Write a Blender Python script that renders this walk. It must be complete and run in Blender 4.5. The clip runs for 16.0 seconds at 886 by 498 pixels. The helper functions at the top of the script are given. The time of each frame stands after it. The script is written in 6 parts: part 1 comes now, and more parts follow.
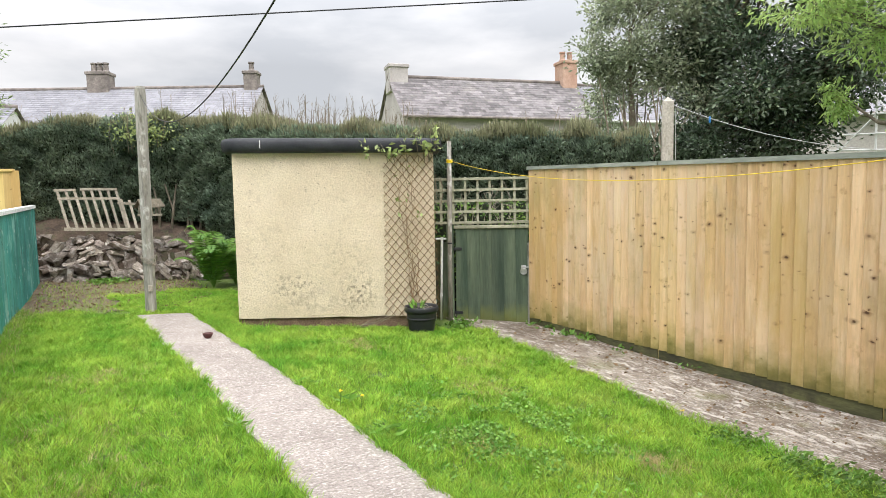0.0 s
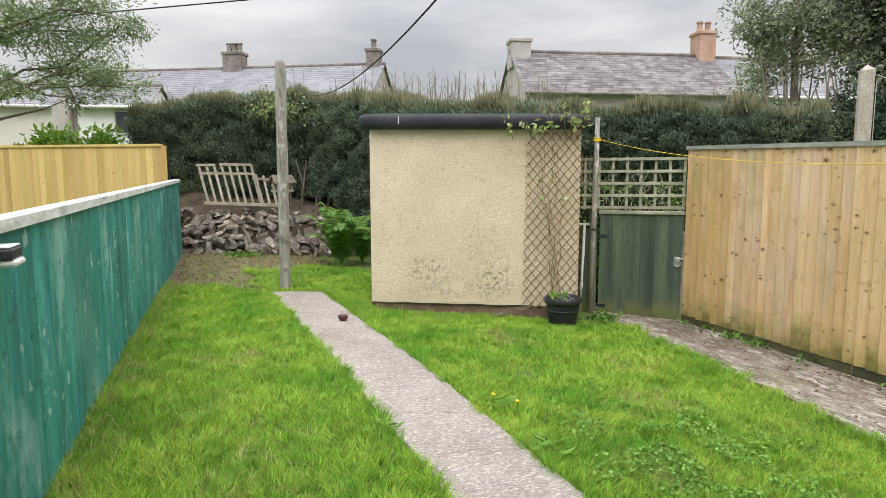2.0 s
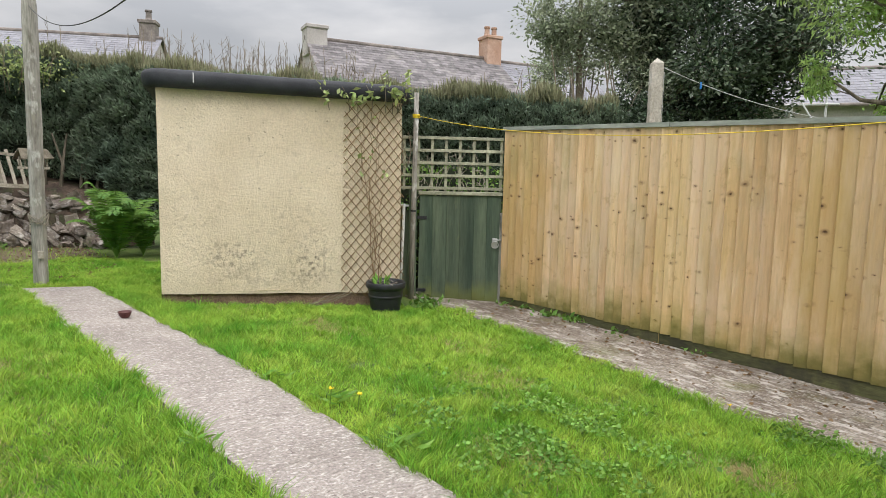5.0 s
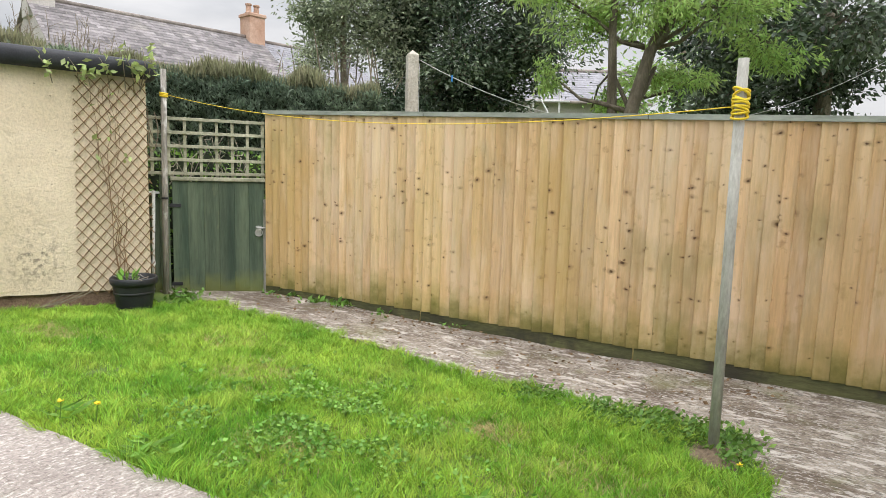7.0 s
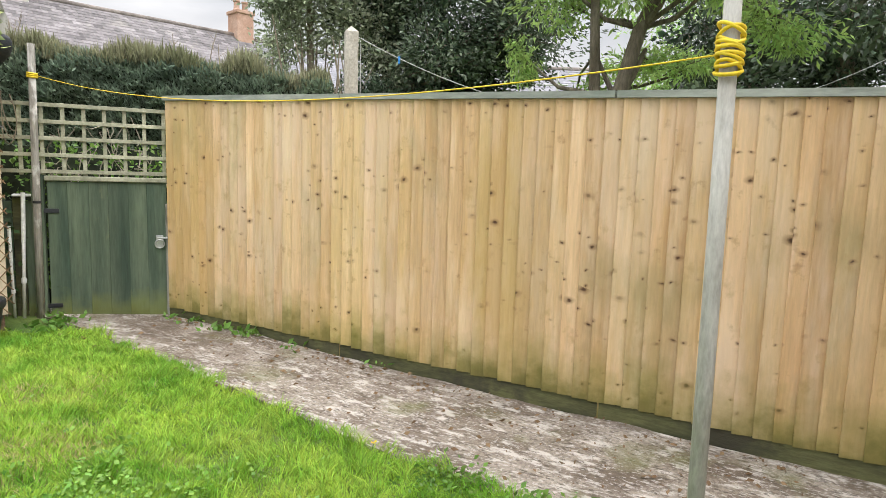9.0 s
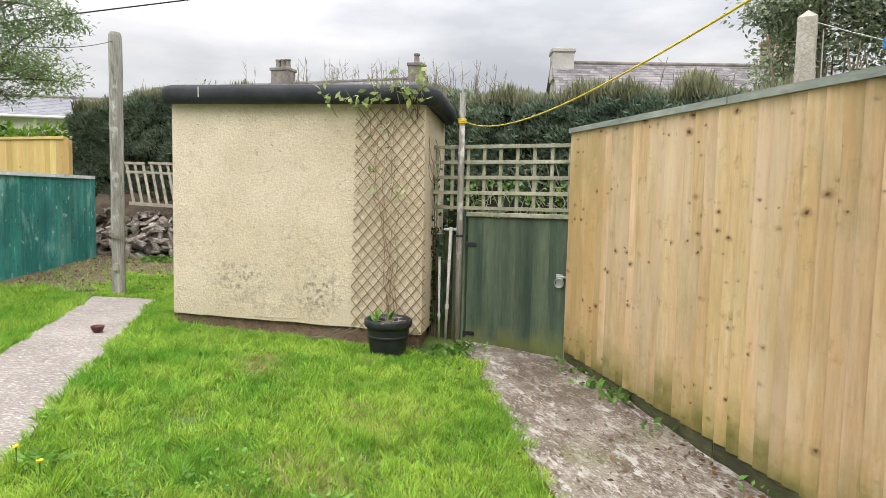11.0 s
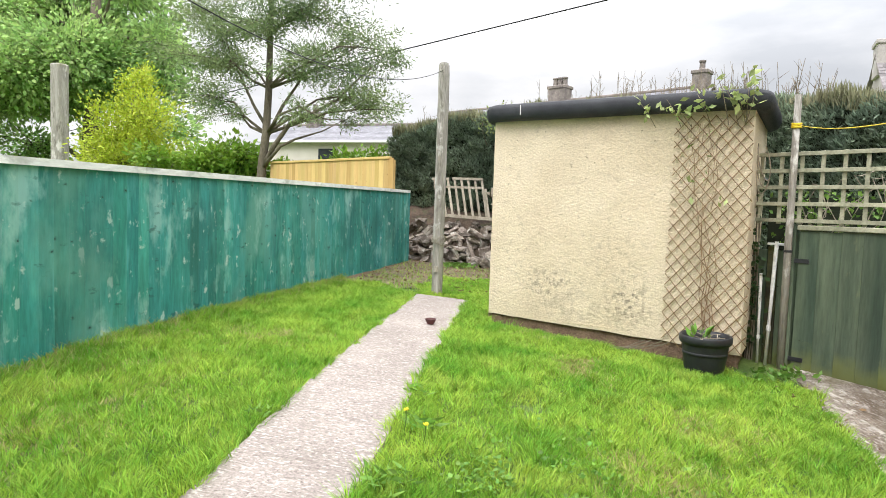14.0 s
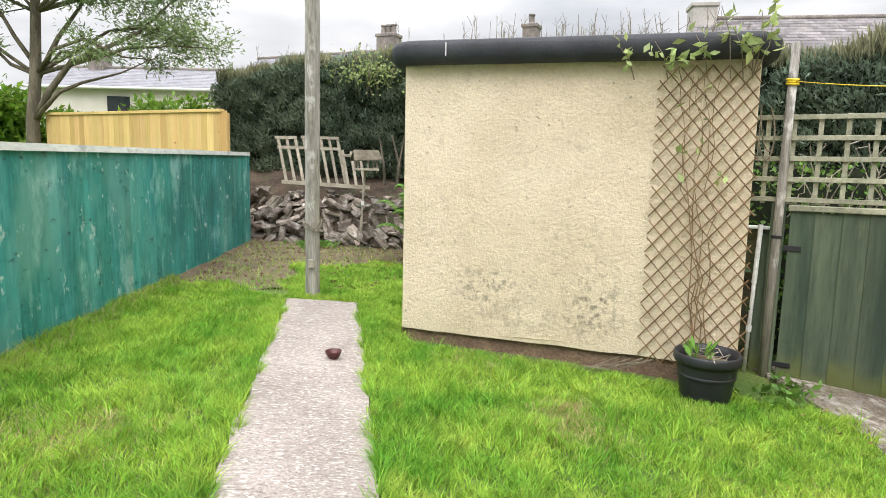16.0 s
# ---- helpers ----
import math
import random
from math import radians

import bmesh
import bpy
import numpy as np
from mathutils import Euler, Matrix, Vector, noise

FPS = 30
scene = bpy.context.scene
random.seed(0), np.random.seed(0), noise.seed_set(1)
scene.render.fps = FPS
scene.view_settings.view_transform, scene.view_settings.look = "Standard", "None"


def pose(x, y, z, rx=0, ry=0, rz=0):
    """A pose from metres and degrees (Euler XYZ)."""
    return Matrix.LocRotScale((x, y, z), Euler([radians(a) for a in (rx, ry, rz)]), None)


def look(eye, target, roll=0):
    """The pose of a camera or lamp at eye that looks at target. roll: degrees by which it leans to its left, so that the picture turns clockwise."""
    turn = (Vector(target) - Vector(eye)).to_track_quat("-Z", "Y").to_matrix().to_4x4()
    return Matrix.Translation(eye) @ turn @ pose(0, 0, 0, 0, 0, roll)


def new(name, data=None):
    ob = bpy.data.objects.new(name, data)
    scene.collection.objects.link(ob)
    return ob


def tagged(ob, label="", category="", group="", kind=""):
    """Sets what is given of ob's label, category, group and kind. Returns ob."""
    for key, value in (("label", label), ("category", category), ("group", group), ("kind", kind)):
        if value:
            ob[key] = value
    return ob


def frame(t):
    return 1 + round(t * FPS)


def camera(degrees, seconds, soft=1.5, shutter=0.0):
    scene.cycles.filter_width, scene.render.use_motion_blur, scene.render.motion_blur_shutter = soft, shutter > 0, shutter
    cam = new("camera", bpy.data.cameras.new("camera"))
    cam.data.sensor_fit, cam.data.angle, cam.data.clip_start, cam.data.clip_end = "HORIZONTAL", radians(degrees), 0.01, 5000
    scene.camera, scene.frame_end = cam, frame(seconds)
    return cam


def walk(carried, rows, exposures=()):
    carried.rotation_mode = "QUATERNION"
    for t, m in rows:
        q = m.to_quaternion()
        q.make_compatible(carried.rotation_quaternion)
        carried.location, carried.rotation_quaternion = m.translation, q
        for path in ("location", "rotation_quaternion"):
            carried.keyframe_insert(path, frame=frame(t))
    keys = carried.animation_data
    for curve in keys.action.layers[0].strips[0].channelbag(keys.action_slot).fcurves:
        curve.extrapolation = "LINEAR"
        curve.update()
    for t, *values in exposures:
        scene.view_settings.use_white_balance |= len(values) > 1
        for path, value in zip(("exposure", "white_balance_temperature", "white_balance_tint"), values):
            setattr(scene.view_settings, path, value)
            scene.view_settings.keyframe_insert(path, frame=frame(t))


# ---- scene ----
cam = camera(71.0, 16.0, 0.8)
PATH = [
    (0, (0.365, -0.067, 1.205), (1.41, 1.631, 1.04), -1.1),
    (0.5, (0.331, 0.041, 1.21), (1.184, 1.841, 1.026), -0.8),
    (1, (0.324, 0.143, 1.193), (1.06, 1.991, 0.985), -0.6),
    (1.5, (0.307, 0.345, 1.189), (1.024, 2.199, 0.965), -0.3),
    (2, (0.272, 0.538, 1.23), (1.007, 2.384, 1.001), -0.1),
    (2.5, (0.307, 0.696, 1.181), (1.068, 2.532, 0.952), -0.0),
    (3, (0.38, 0.91, 1.073), (1.177, 2.73, 0.842), 0.2),
    (3.2, (0.387, 0.963, 1.073), (1.211, 2.771, 0.841), 0.3),
    (5.3, (0.307, 1.133, 0.998), (1.697, 2.552, 0.765), 1.4),
    (5.5, (0.311, 1.12, 1.004), (1.76, 2.478, 0.767), 1.5),
    (6, (0.313, 1.096, 1.003), (1.888, 2.305, 0.762), 1.7),
    (6.5, (0.328, 1.065, 1.001), (1.995, 2.144, 0.756), 1.7),
    (7, (0.359, 1.04, 1.005), (2.101, 1.989, 0.75), 1.7),
    (7.5, (0.503, 1.008, 0.984), (2.295, 1.856, 0.72), 1.7),
    (8, (0.836, 0.974, 0.973), (2.649, 1.774, 0.707), 1.7),
    (8.2, (0.985, 0.973, 0.973), (2.802, 1.767, 0.708), 1.6),
    (10.3, (2.819, 1.215, 0.94), (3.838, 2.927, 0.766), 1.9),
    (10.5, (2.918, 1.208, 0.932), (3.752, 3.018, 0.766), 1.7),
    (11, (3.127, 1.085, 0.93), (3.575, 3.028, 0.78), 1.3),
    (11.5, (3.135, 0.937, 0.923), (3.307, 2.926, 0.794), 1.3),
    (12, (3.113, 0.821, 0.909), (3.066, 2.817, 0.793), 1.3),
    (12.5, (3.077, 0.777, 0.905), (2.867, 2.762, 0.791), 1.5),
    (13, (3.031, 0.77, 0.9), (2.712, 2.741, 0.784), 1.7),
    (13.5, (2.92, 0.808, 0.894), (2.553, 2.771, 0.775), 1.9),
    (14, (2.698, 0.971, 0.87), (2.324, 2.932, 0.747), 1.9),
    (14.5, (2.436, 1.22, 0.934), (2.083, 3.185, 0.802), 2.1),
    (15, (2.114, 1.566, 0.963), (1.827, 3.539, 0.813), 2.2),
    (15.5, (1.927, 2.028, 0.982), (1.793, 4.015, 0.796), 2.0),
    (15.8, (1.827, 2.376, 1.035), (1.867, 4.363, 0.811), 1.7),
    (16, (1.828, 2.597, 1.036), (2.041, 4.57, 0.781), 1.3),
]
walk(cam, [(t, look(eye, target, roll)) for t, eye, target, roll in PATH],
     exposures=[(0, 0.30), (1, 0.05), (2, 0.0), (3, 0.12), (5.5, -0.12), (6.5, 0.0), (7.5, 0.35), (8, 0.45), (8.3, 0.45), (10.3, -0.1), (11, 0.15), (12.5, 0.22), (13.5, 0.36), (14.5, 0.46), (16, 0.35)])

# ---- light ----
SUN_UP, SUN_ROUND = 52.0, 200.0
world = bpy.data.worlds.new("overcast_sky")
scene.world = world
world.use_nodes = True
wn, wl = world.node_tree.nodes, world.node_tree.links
wn.clear()
w_out, w_bg = wn.new("ShaderNodeOutputWorld"), wn.new("ShaderNodeBackground")
w_sky = wn.new("ShaderNodeTexSky")
w_sky.sky_type, w_sky.sun_disc = "NISHITA", False
w_sky.sun_elevation, w_sky.sun_rotation = radians(SUN_UP), radians(SUN_ROUND)
w_dim = wn.new("ShaderNodeVectorMath")
w_dim.operation = "SCALE"
w_dim.inputs["Scale"].default_value = 0.1
wl.new(w_sky.outputs[0], w_dim.inputs[0])
w_co, w_map = wn.new("ShaderNodeTexCoord"), wn.new("ShaderNodeMapping")
w_map.inputs["Scale"].default_value = (1.0, 1.0, 3.2)
w_map.inputs["Location"].default_value = (0.35, 0.1, 0.0)
wl.new(w_co.outputs["Generated"], w_map.inputs[0])
w_noise = wn.new("ShaderNodeTexNoise")
w_noise.inputs["Scale"].default_value, w_noise.inputs["Detail"].default_value, w_noise.inputs["Roughness"].default_value = 2.1, 7, 0.52
wl.new(w_map.outputs[0], w_noise.inputs[0])
w_ramp = wn.new("ShaderNodeValToRGB")
w_ramp.color_ramp.elements[0].position, w_ramp.color_ramp.elements[0].color = 0.38, (0.60, 0.615, 0.65, 1)
w_ramp.color_ramp.elements[1].position, w_ramp.color_ramp.elements[1].color = 0.60, (0.97, 0.957, 0.967, 1)
wl.new(w_noise.outputs[0], w_ramp.inputs[0])
w_sep, w_up = wn.new("ShaderNodeSeparateXYZ"), wn.new("ShaderNodeMapRange")
wl.new(w_co.outputs["Generated"], w_sep.inputs[0])
w_up.inputs["From Min"].default_value, w_up.inputs["From Max"].default_value = 0.2, 1.0
w_up.inputs["To Min"].default_value, w_up.inputs["To Max"].default_value = 0.86, 3.9
wl.new(w_sep.outputs[2], w_up.inputs[0])
w_cloud = wn.new("ShaderNodeVectorMath")
w_cloud.operation = "SCALE"
wl.new(w_ramp.outputs[0], w_cloud.inputs[0])
wl.new(w_up.outputs[0], w_cloud.inputs["Scale"])
w_mix = wn.new("ShaderNodeMix")
w_mix.data_type = "RGBA"
w_mix.inputs[0].default_value = 0.94
wl.new(w_dim.outputs[0], w_mix.inputs[6])
wl.new(w_cloud.outputs[0], w_mix.inputs[7])
wl.new(w_mix.outputs[2], w_bg.inputs[0])
w_bg.inputs[1].default_value = 1.0
wl.new(w_bg.outputs[0], w_out.inputs[0])
sun = new("sun", bpy.data.lights.new("sun", "SUN"))
sun.data.energy, sun.data.angle, sun.data.color = 1.5, radians(35), (1.0, 0.96, 0.955)
sun.matrix_world = look((0, 0, 0), (-math.sin(radians(SUN_ROUND)), -math.cos(radians(SUN_ROUND)), -math.tan(radians(SUN_UP))))


# ---- materials ----
def mat(name, c1, c2, scale=3.0, rough=0.85, bump=0.3, bscale=60.0, metal=0.0, rnd=0.0, hue=0.0, stretch=(1, 1, 1), fine=0.25, stains=(), island=False, trans=0.0, shift=True, knots=None, algae=None, spec=0.35, bdist=0.01, broad=(), marks=()):
    """Two colours by a broad noise, a fine grain, stains of a shape of their own, and relief."""
    m = bpy.data.materials.new(name)
    m.use_nodes = True
    n, l = m.node_tree.nodes, m.node_tree.links
    b = n["Principled BSDF"]
    b.inputs["Roughness"].default_value, b.inputs["Metallic"].default_value = rough, metal
    b.inputs["Specular IOR Level"].default_value = spec
    co, info = n.new("ShaderNodeTexCoord"), n.new("ShaderNodeObjectInfo")
    vec = co.outputs["Object"]
    if shift:
        off = n.new("ShaderNodeVectorMath")
        off.operation = "MULTIPLY_ADD"
        comb = n.new("ShaderNodeCombineXYZ")
        for i in range(3):
            l.new(info.outputs["Random"], comb.inputs[i])
        l.new(comb.outputs[0], off.inputs[0])
        off.inputs[1].default_value = (37.0, 91.0, 63.0)
        l.new(vec, off.inputs[2])
        vec = off.outputs[0]
    mp = n.new("ShaderNodeMapping")
    mp.inputs["Scale"].default_value = stretch
    l.new(vec, mp.inputs[0])

    def noise_of(sc, source, detail=5.0, rg=0.55):
        t = n.new("ShaderNodeTexNoise")
        t.inputs["Scale"].default_value, t.inputs["Detail"].default_value, t.inputs["Roughness"].default_value = sc, detail, rg
        l.new(source, t.inputs[0])
        return t.outputs[0]

    def spread(value, lo, hi, a=0.0, z=1.0):
        r = n.new("ShaderNodeMapRange")
        r.inputs[1].default_value, r.inputs[2].default_value, r.inputs[3].default_value, r.inputs[4].default_value = lo, hi, a, z
        l.new(value, r.inputs[0])
        return r.outputs[0]

    def blend(fac, a, z, mode="MIX"):
        x = n.new("ShaderNodeMix")
        x.data_type, x.blend_type = "RGBA", mode
        for sock, v in ((0, fac), (6, a), (7, z)):
            if isinstance(v, (int, float)):
                x.inputs[sock].default_value = v
            elif isinstance(v, tuple):
                x.inputs[sock].default_value = (*v, 1)
            else:
                l.new(v, x.inputs[sock])
        return x.outputs[2]

    col = blend(spread(noise_of(scale, mp.outputs[0]), 0.34, 0.66), c1, c2)
    grain = noise_of(bscale, mp.outputs[0], 4.0, 0.65)
    g3 = n.new("ShaderNodeCombineXYZ")
    gv = spread(grain, 0.25, 0.75, 1 - fine, 1 + fine)
    for i in range(3):
        l.new(gv, g3.inputs[i])
    col = blend(1.0, col, g3.outputs[0], "MULTIPLY")
    for c, sc, lo, hi, strength, st in stains:
        m2 = n.new("ShaderNodeMapping")
        m2.inputs["Scale"].default_value = st
        l.new(vec, m2.inputs[0])
        col = blend(spread(noise_of(sc, m2.outputs[0], 7.0, 0.62), lo, hi, 0.0, strength), col, c)
    place = n.new("ShaderNodeNewGeometry").outputs["Position"] if broad or marks else None
    for c, sc, lo, hi, strength, st in broad:
        m3 = n.new("ShaderNodeMapping")
        m3.inputs["Scale"].default_value = st
        l.new(place, m3.inputs[0])
        col = blend(spread(noise_of(sc, m3.outputs[0], 6.0, 0.6), lo, hi, 0.0, strength), col, c)
    for c, centre, radii, sc, lo, hi, strength in marks:
        m4 = n.new("ShaderNodeMapping")
        m4.vector_type = "POINT"
        m4.inputs["Scale"].default_value = tuple(1 / r for r in radii)
        m4.inputs["Location"].default_value = tuple(-q / r for q, r in zip(centre, radii))
        l.new(place, m4.inputs[0])
        far = n.new("ShaderNodeVectorMath")
        far.operation = "LENGTH"
        l.new(m4.outputs[0], far.inputs[0])
        both = n.new("ShaderNodeMath")
        both.operation = "MULTIPLY"
        l.new(spread(far.outputs["Value"], 0.25, 1.0, strength, 0.0), both.inputs[0])
        l.new(spread(noise_of(sc, place, 6.0, 0.65), lo, hi), both.inputs[1])
        col = blend(both.outputs[0], col, c)
    if knots:
        sp, cb = n.new("ShaderNodeSeparateXYZ"), n.new("ShaderNodeCombineXYZ")
        l.new(vec, sp.inputs[0])
        l.new(sp.outputs[0], cb.inputs[0])
        l.new(sp.outputs[2], cb.inputs[1])
        wob = n.new("ShaderNodeMapping")
        wob.inputs["Scale"].default_value = (0.85, 1.15, 1.0)
        bend = n.new("ShaderNodeVectorMath")
        bend.operation = "MULTIPLY_ADD"
        warp = n.new("ShaderNodeTexNoise")
        warp.inputs["Scale"].default_value = 22.0
        l.new(cb.outputs[0], warp.inputs[0])
        warp.inputs["Detail"].default_value = 4.0
        l.new(warp.outputs["Color"], bend.inputs[0])
        bend.inputs[1].default_value = (0.035, 0.035, 0.0)
        l.new(cb.outputs[0], bend.inputs[2])
        l.new(bend.outputs[0], wob.inputs[0])
        # knots stand in whorls: rows at about one height over several boards
        sp3, whorl = n.new("ShaderNodeSeparateXYZ"), n.new("ShaderNodeVectorMath")
        l.new(co.outputs["Object"], sp3.inputs[0])
        row = n.new("ShaderNodeCombineXYZ")
        l.new(sp3.outputs[2], row.inputs[2])
        whorl.operation = "MULTIPLY_ADD"
        l.new(info.outputs["Location"], whorl.inputs[0])
        whorl.inputs[1].default_value = (1.1, 1.1, 0.0)
        stretch_row = n.new("ShaderNodeMapping")
        stretch_row.inputs["Scale"].default_value = (1, 1, 4.2)
        l.new(row.outputs[0], stretch_row.inputs[0])
        l.new(stretch_row.outputs[0], whorl.inputs[2])
        rows_of = spread(noise_of(1.0, whorl.outputs[0], 2.0, 0.5), 0.50, 0.57)
        v = n.new("ShaderNodeTexVoronoi")
        v.voronoi_dimensions = "2D"
        v.inputs["Scale"].default_value = knots[1]
        l.new(wob.outputs[0], v.inputs["Vector"])
        cs = n.new("ShaderNodeSeparateColor")
        l.new(v.outputs["Color"], cs.inputs[0])
        size = spread(cs.outputs[1], 0.0, 1.0, 3.2, 0.9)

        def times(a, z):
            q = n.new("ShaderNodeMath")
            q.operation = "MULTIPLY"
            l.new(a, q.inputs[0])
            l.new(z, q.inputs[1])
            return q.outputs[0]

        some = times(spread(cs.outputs[0], 0.15, 0.26), rows_of)
        away = times(v.outputs["Distance"], size)
        col = blend(times(spread(away, knots[3] * 2.4, knots[3] * 0.9, 0.0, 0.5), some), col, tuple(min(1, k * 2.6) for k in knots[0]))
        col = blend(times(spread(away, knots[3], knots[2], 0.0, 0.9), some), col, knots[0])
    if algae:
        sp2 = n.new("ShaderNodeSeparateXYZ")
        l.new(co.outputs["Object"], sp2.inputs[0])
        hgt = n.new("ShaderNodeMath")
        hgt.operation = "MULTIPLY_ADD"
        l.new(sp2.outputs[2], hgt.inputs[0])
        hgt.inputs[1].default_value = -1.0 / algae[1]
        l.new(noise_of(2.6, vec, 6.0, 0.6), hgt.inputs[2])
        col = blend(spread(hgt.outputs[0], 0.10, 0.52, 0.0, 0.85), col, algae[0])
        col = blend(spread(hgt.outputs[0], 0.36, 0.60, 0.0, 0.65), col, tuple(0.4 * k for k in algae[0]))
    if rnd or hue:
        hs = n.new("ShaderNodeHueSaturation")
        src = info.outputs["Random"]
        if island:
            src = n.new("ShaderNodeNewGeometry").outputs["Random Per Island"]
        l.new(spread(src, 0, 1, 1 - rnd, 1 + rnd), hs.inputs["Value"])
        h2 = n.new("ShaderNodeMath")
        h2.operation = "FRACT"
        h1 = n.new("ShaderNodeMath")
        h1.operation = "MULTIPLY"
        h1.inputs[1].default_value = 7.31
        l.new(src, h1.inputs[0])
        l.new(h1.outputs[0], h2.inputs[0])
        l.new(spread(h2.outputs[0], 0, 1, 0.5 - hue, 0.5 + hue), hs.inputs["Hue"])
        l.new(col, hs.inputs["Color"])
        col = hs.outputs[0]
    l.new(col, b.inputs["Base Color"])
    if bump:
        bp = n.new("ShaderNodeBump")
        bp.inputs["Strength"].default_value, bp.inputs["Distance"].default_value = bump, bdist
        l.new(grain, bp.inputs["Height"])
        l.new(bp.outputs[0], b.inputs["Normal"])
    if trans:
        tr, ms = n.new("ShaderNodeBsdfTranslucent"), n.new("ShaderNodeMixShader")
        ms.inputs[0].default_value = trans
        l.new(col, tr.inputs[0])
        l.new(b.outputs[0], ms.inputs[1])
        l.new(tr.outputs[0], ms.inputs[2])
        l.new(ms.outputs[0], n["Material Output"].inputs[0])
    return m


STRAW = mat("straw", (0.42, 0.36, 0.16), (0.56, 0.48, 0.24), 3, 0.7, 0, 30, rnd=0.3, island=True, trans=0.3, shift=False, fine=0.1)
GRASS = mat("grass_blade", (0.185, 0.40, 0.045), (0.43, 0.605, 0.095), 2.0, 0.6, 0, 30, rnd=0.42, hue=0.02, island=True, trans=0.4, shift=False, fine=0.1, spec=0.18, stains=(((0.095, 0.265, 0.025), 7.0, 0.52, 0.66, 0.55, (1, 1, 0.3)), ((0.48, 0.57, 0.12), 2.6, 0.52, 0.68, 0.6, (1, 1, 0.3))))
TURF = mat("turf", (0.06, 0.115, 0.022), (0.14, 0.19, 0.045), 1.1, 0.95, 0.8, 55, fine=0.45, shift=False, stains=(((0.30, 0.24, 0.12), 2.2, 0.62, 0.72, 0.6, (1, 1, 1)),))
SOIL = mat("soil", (0.11, 0.08, 0.052), (0.23, 0.175, 0.115), 3.2, 0.95, 0.9, 34, fine=0.45, shift=False, stains=(((0.14, 0.17, 0.06), 3.4, 0.50, 0.64, 0.6, (1, 1, 1)), ((0.33, 0.27, 0.18), 11.0, 0.58, 0.66, 0.6, (1, 1, 1)), ((0.06, 0.045, 0.03), 15.0, 0.56, 0.66, 0.6, (1, 1, 1))), bdist=0.03)
CONCRETE = mat("path_concrete", (0.30, 0.26, 0.235), (0.41, 0.36, 0.33), 1.6, 0.92, 0.8, 75, fine=0.42, shift=False, stains=(((0.29, 0.26, 0.22), 5.0, 0.55, 0.72, 0.55, (1, 2.5, 1)), ((0.66, 0.62, 0.58), 34.0, 0.54, 0.63, 0.8, (1, 2, 1)), ((0.15, 0.12, 0.105), 40.0, 0.57, 0.65, 0.7, (1, 2, 1)), ((0.19, 0.16, 0.14), 30.0, 0.54, 0.66, 0.5, (0.22, 1.7, 1))), bdist=0.015)
OLD_CONCRETE = mat("worn_concrete", (0.24, 0.20, 0.155), (0.42, 0.37, 0.315), 1.8, 0.93, 0.95, 52, fine=0.5, shift=False, stains=(((0.13, 0.095, 0.068), 2.6, 0.48, 0.60, 0.75, (1.4, 0.8, 1)), ((0.70, 0.66, 0.61), 7.0, 0.53, 0.61, 0.8, (1.9, 0.8, 1)), ((0.10, 0.08, 0.06), 22.0, 0.55, 0.61, 0.75, (1.8, 0.8, 1)), ((0.68, 0.64, 0.60), 38.0, 0.55, 0.61, 0.65, (1.6, 0.8, 1)), ((0.17, 0.18, 0.06), 1.9, 0.56, 0.68, 0.6, (1, 1, 1))), bdist=0.025, marks=(((0.125, 0.095, 0.068), (4.95, 5.3, -0.4), (0.75, 1.7, 1.0), 5.0, 0.36, 0.58, 0.75), ((0.13, 0.10, 0.072), (5.3, 2.6, -0.4), (0.35, 2.6, 1.0), 6.0, 0.42, 0.6, 0.7)))
RENDER = mat("cream_render", (0.63, 0.53, 0.38), (0.72, 0.622, 0.468), 1.5, 0.9, 0.75, 46, fine=0.12, shift=False, stains=(((0.52, 0.435, 0.305), 1.3, 0.50, 0.80, 0.5, (1, 1, 0.8)), ((0.43, 0.36, 0.25), 9.0, 0.57, 0.70, 0.4, (1, 1, 1.1)), ((0.19, 0.155, 0.11), 22.0, 0.66, 0.70, 0.8, (1, 1, 1.8)), ((0.78, 0.69, 0.52), 40.0, 0.55, 0.68, 0.35, (1, 1, 1.4))), bdist=0.014,
             marks=(((0.17, 0.145, 0.11), (2.62, 6.80, 0.22), (0.42, 0.3, 0.22), 26.0, 0.49, 0.62, 0.7), ((0.15, 0.125, 0.095), (3.28, 6.56, 0.16), (0.26, 0.3, 0.34), 24.0, 0.49, 0.62, 0.75), ((0.30, 0.25, 0.18), (2.9, 6.7, 0.02), (0.95, 0.5, 0.16), 12.0, 0.45, 0.62, 0.6),
                    ((0.33, 0.28, 0.20), (3.1, 6.63, 0.5), (0.5, 0.4, 0.4), 18.0, 0.52, 0.64, 0.5), ((0.30, 0.25, 0.18), (2.25, 6.95, 0.55), (0.25, 0.3, 0.5), 20.0, 0.55, 0.64, 0.5), ((0.20, 0.16, 0.11), (2.95, 6.69, 1.35), (0.5, 0.4, 0.3), 15.0, 0.63, 0.67, 0.8)))
FOOTING = mat("brown_footing", (0.16, 0.105, 0.075), (0.25, 0.17, 0.12), 6, 0.95, 0.8, 50, fine=0.4, shift=False, bdist=0.02)
FELT = mat("black_felt", (0.022, 0.024, 0.030), (0.04, 0.043, 0.05), 5, 0.55, 0.35, 90, fine=0.2, shift=False, stains=(((0.10, 0.10, 0.10), 9, 0.64, 0.74, 0.4, (1, 1, 2)),))
KNOT = (0.055, 0.022, 0.008)
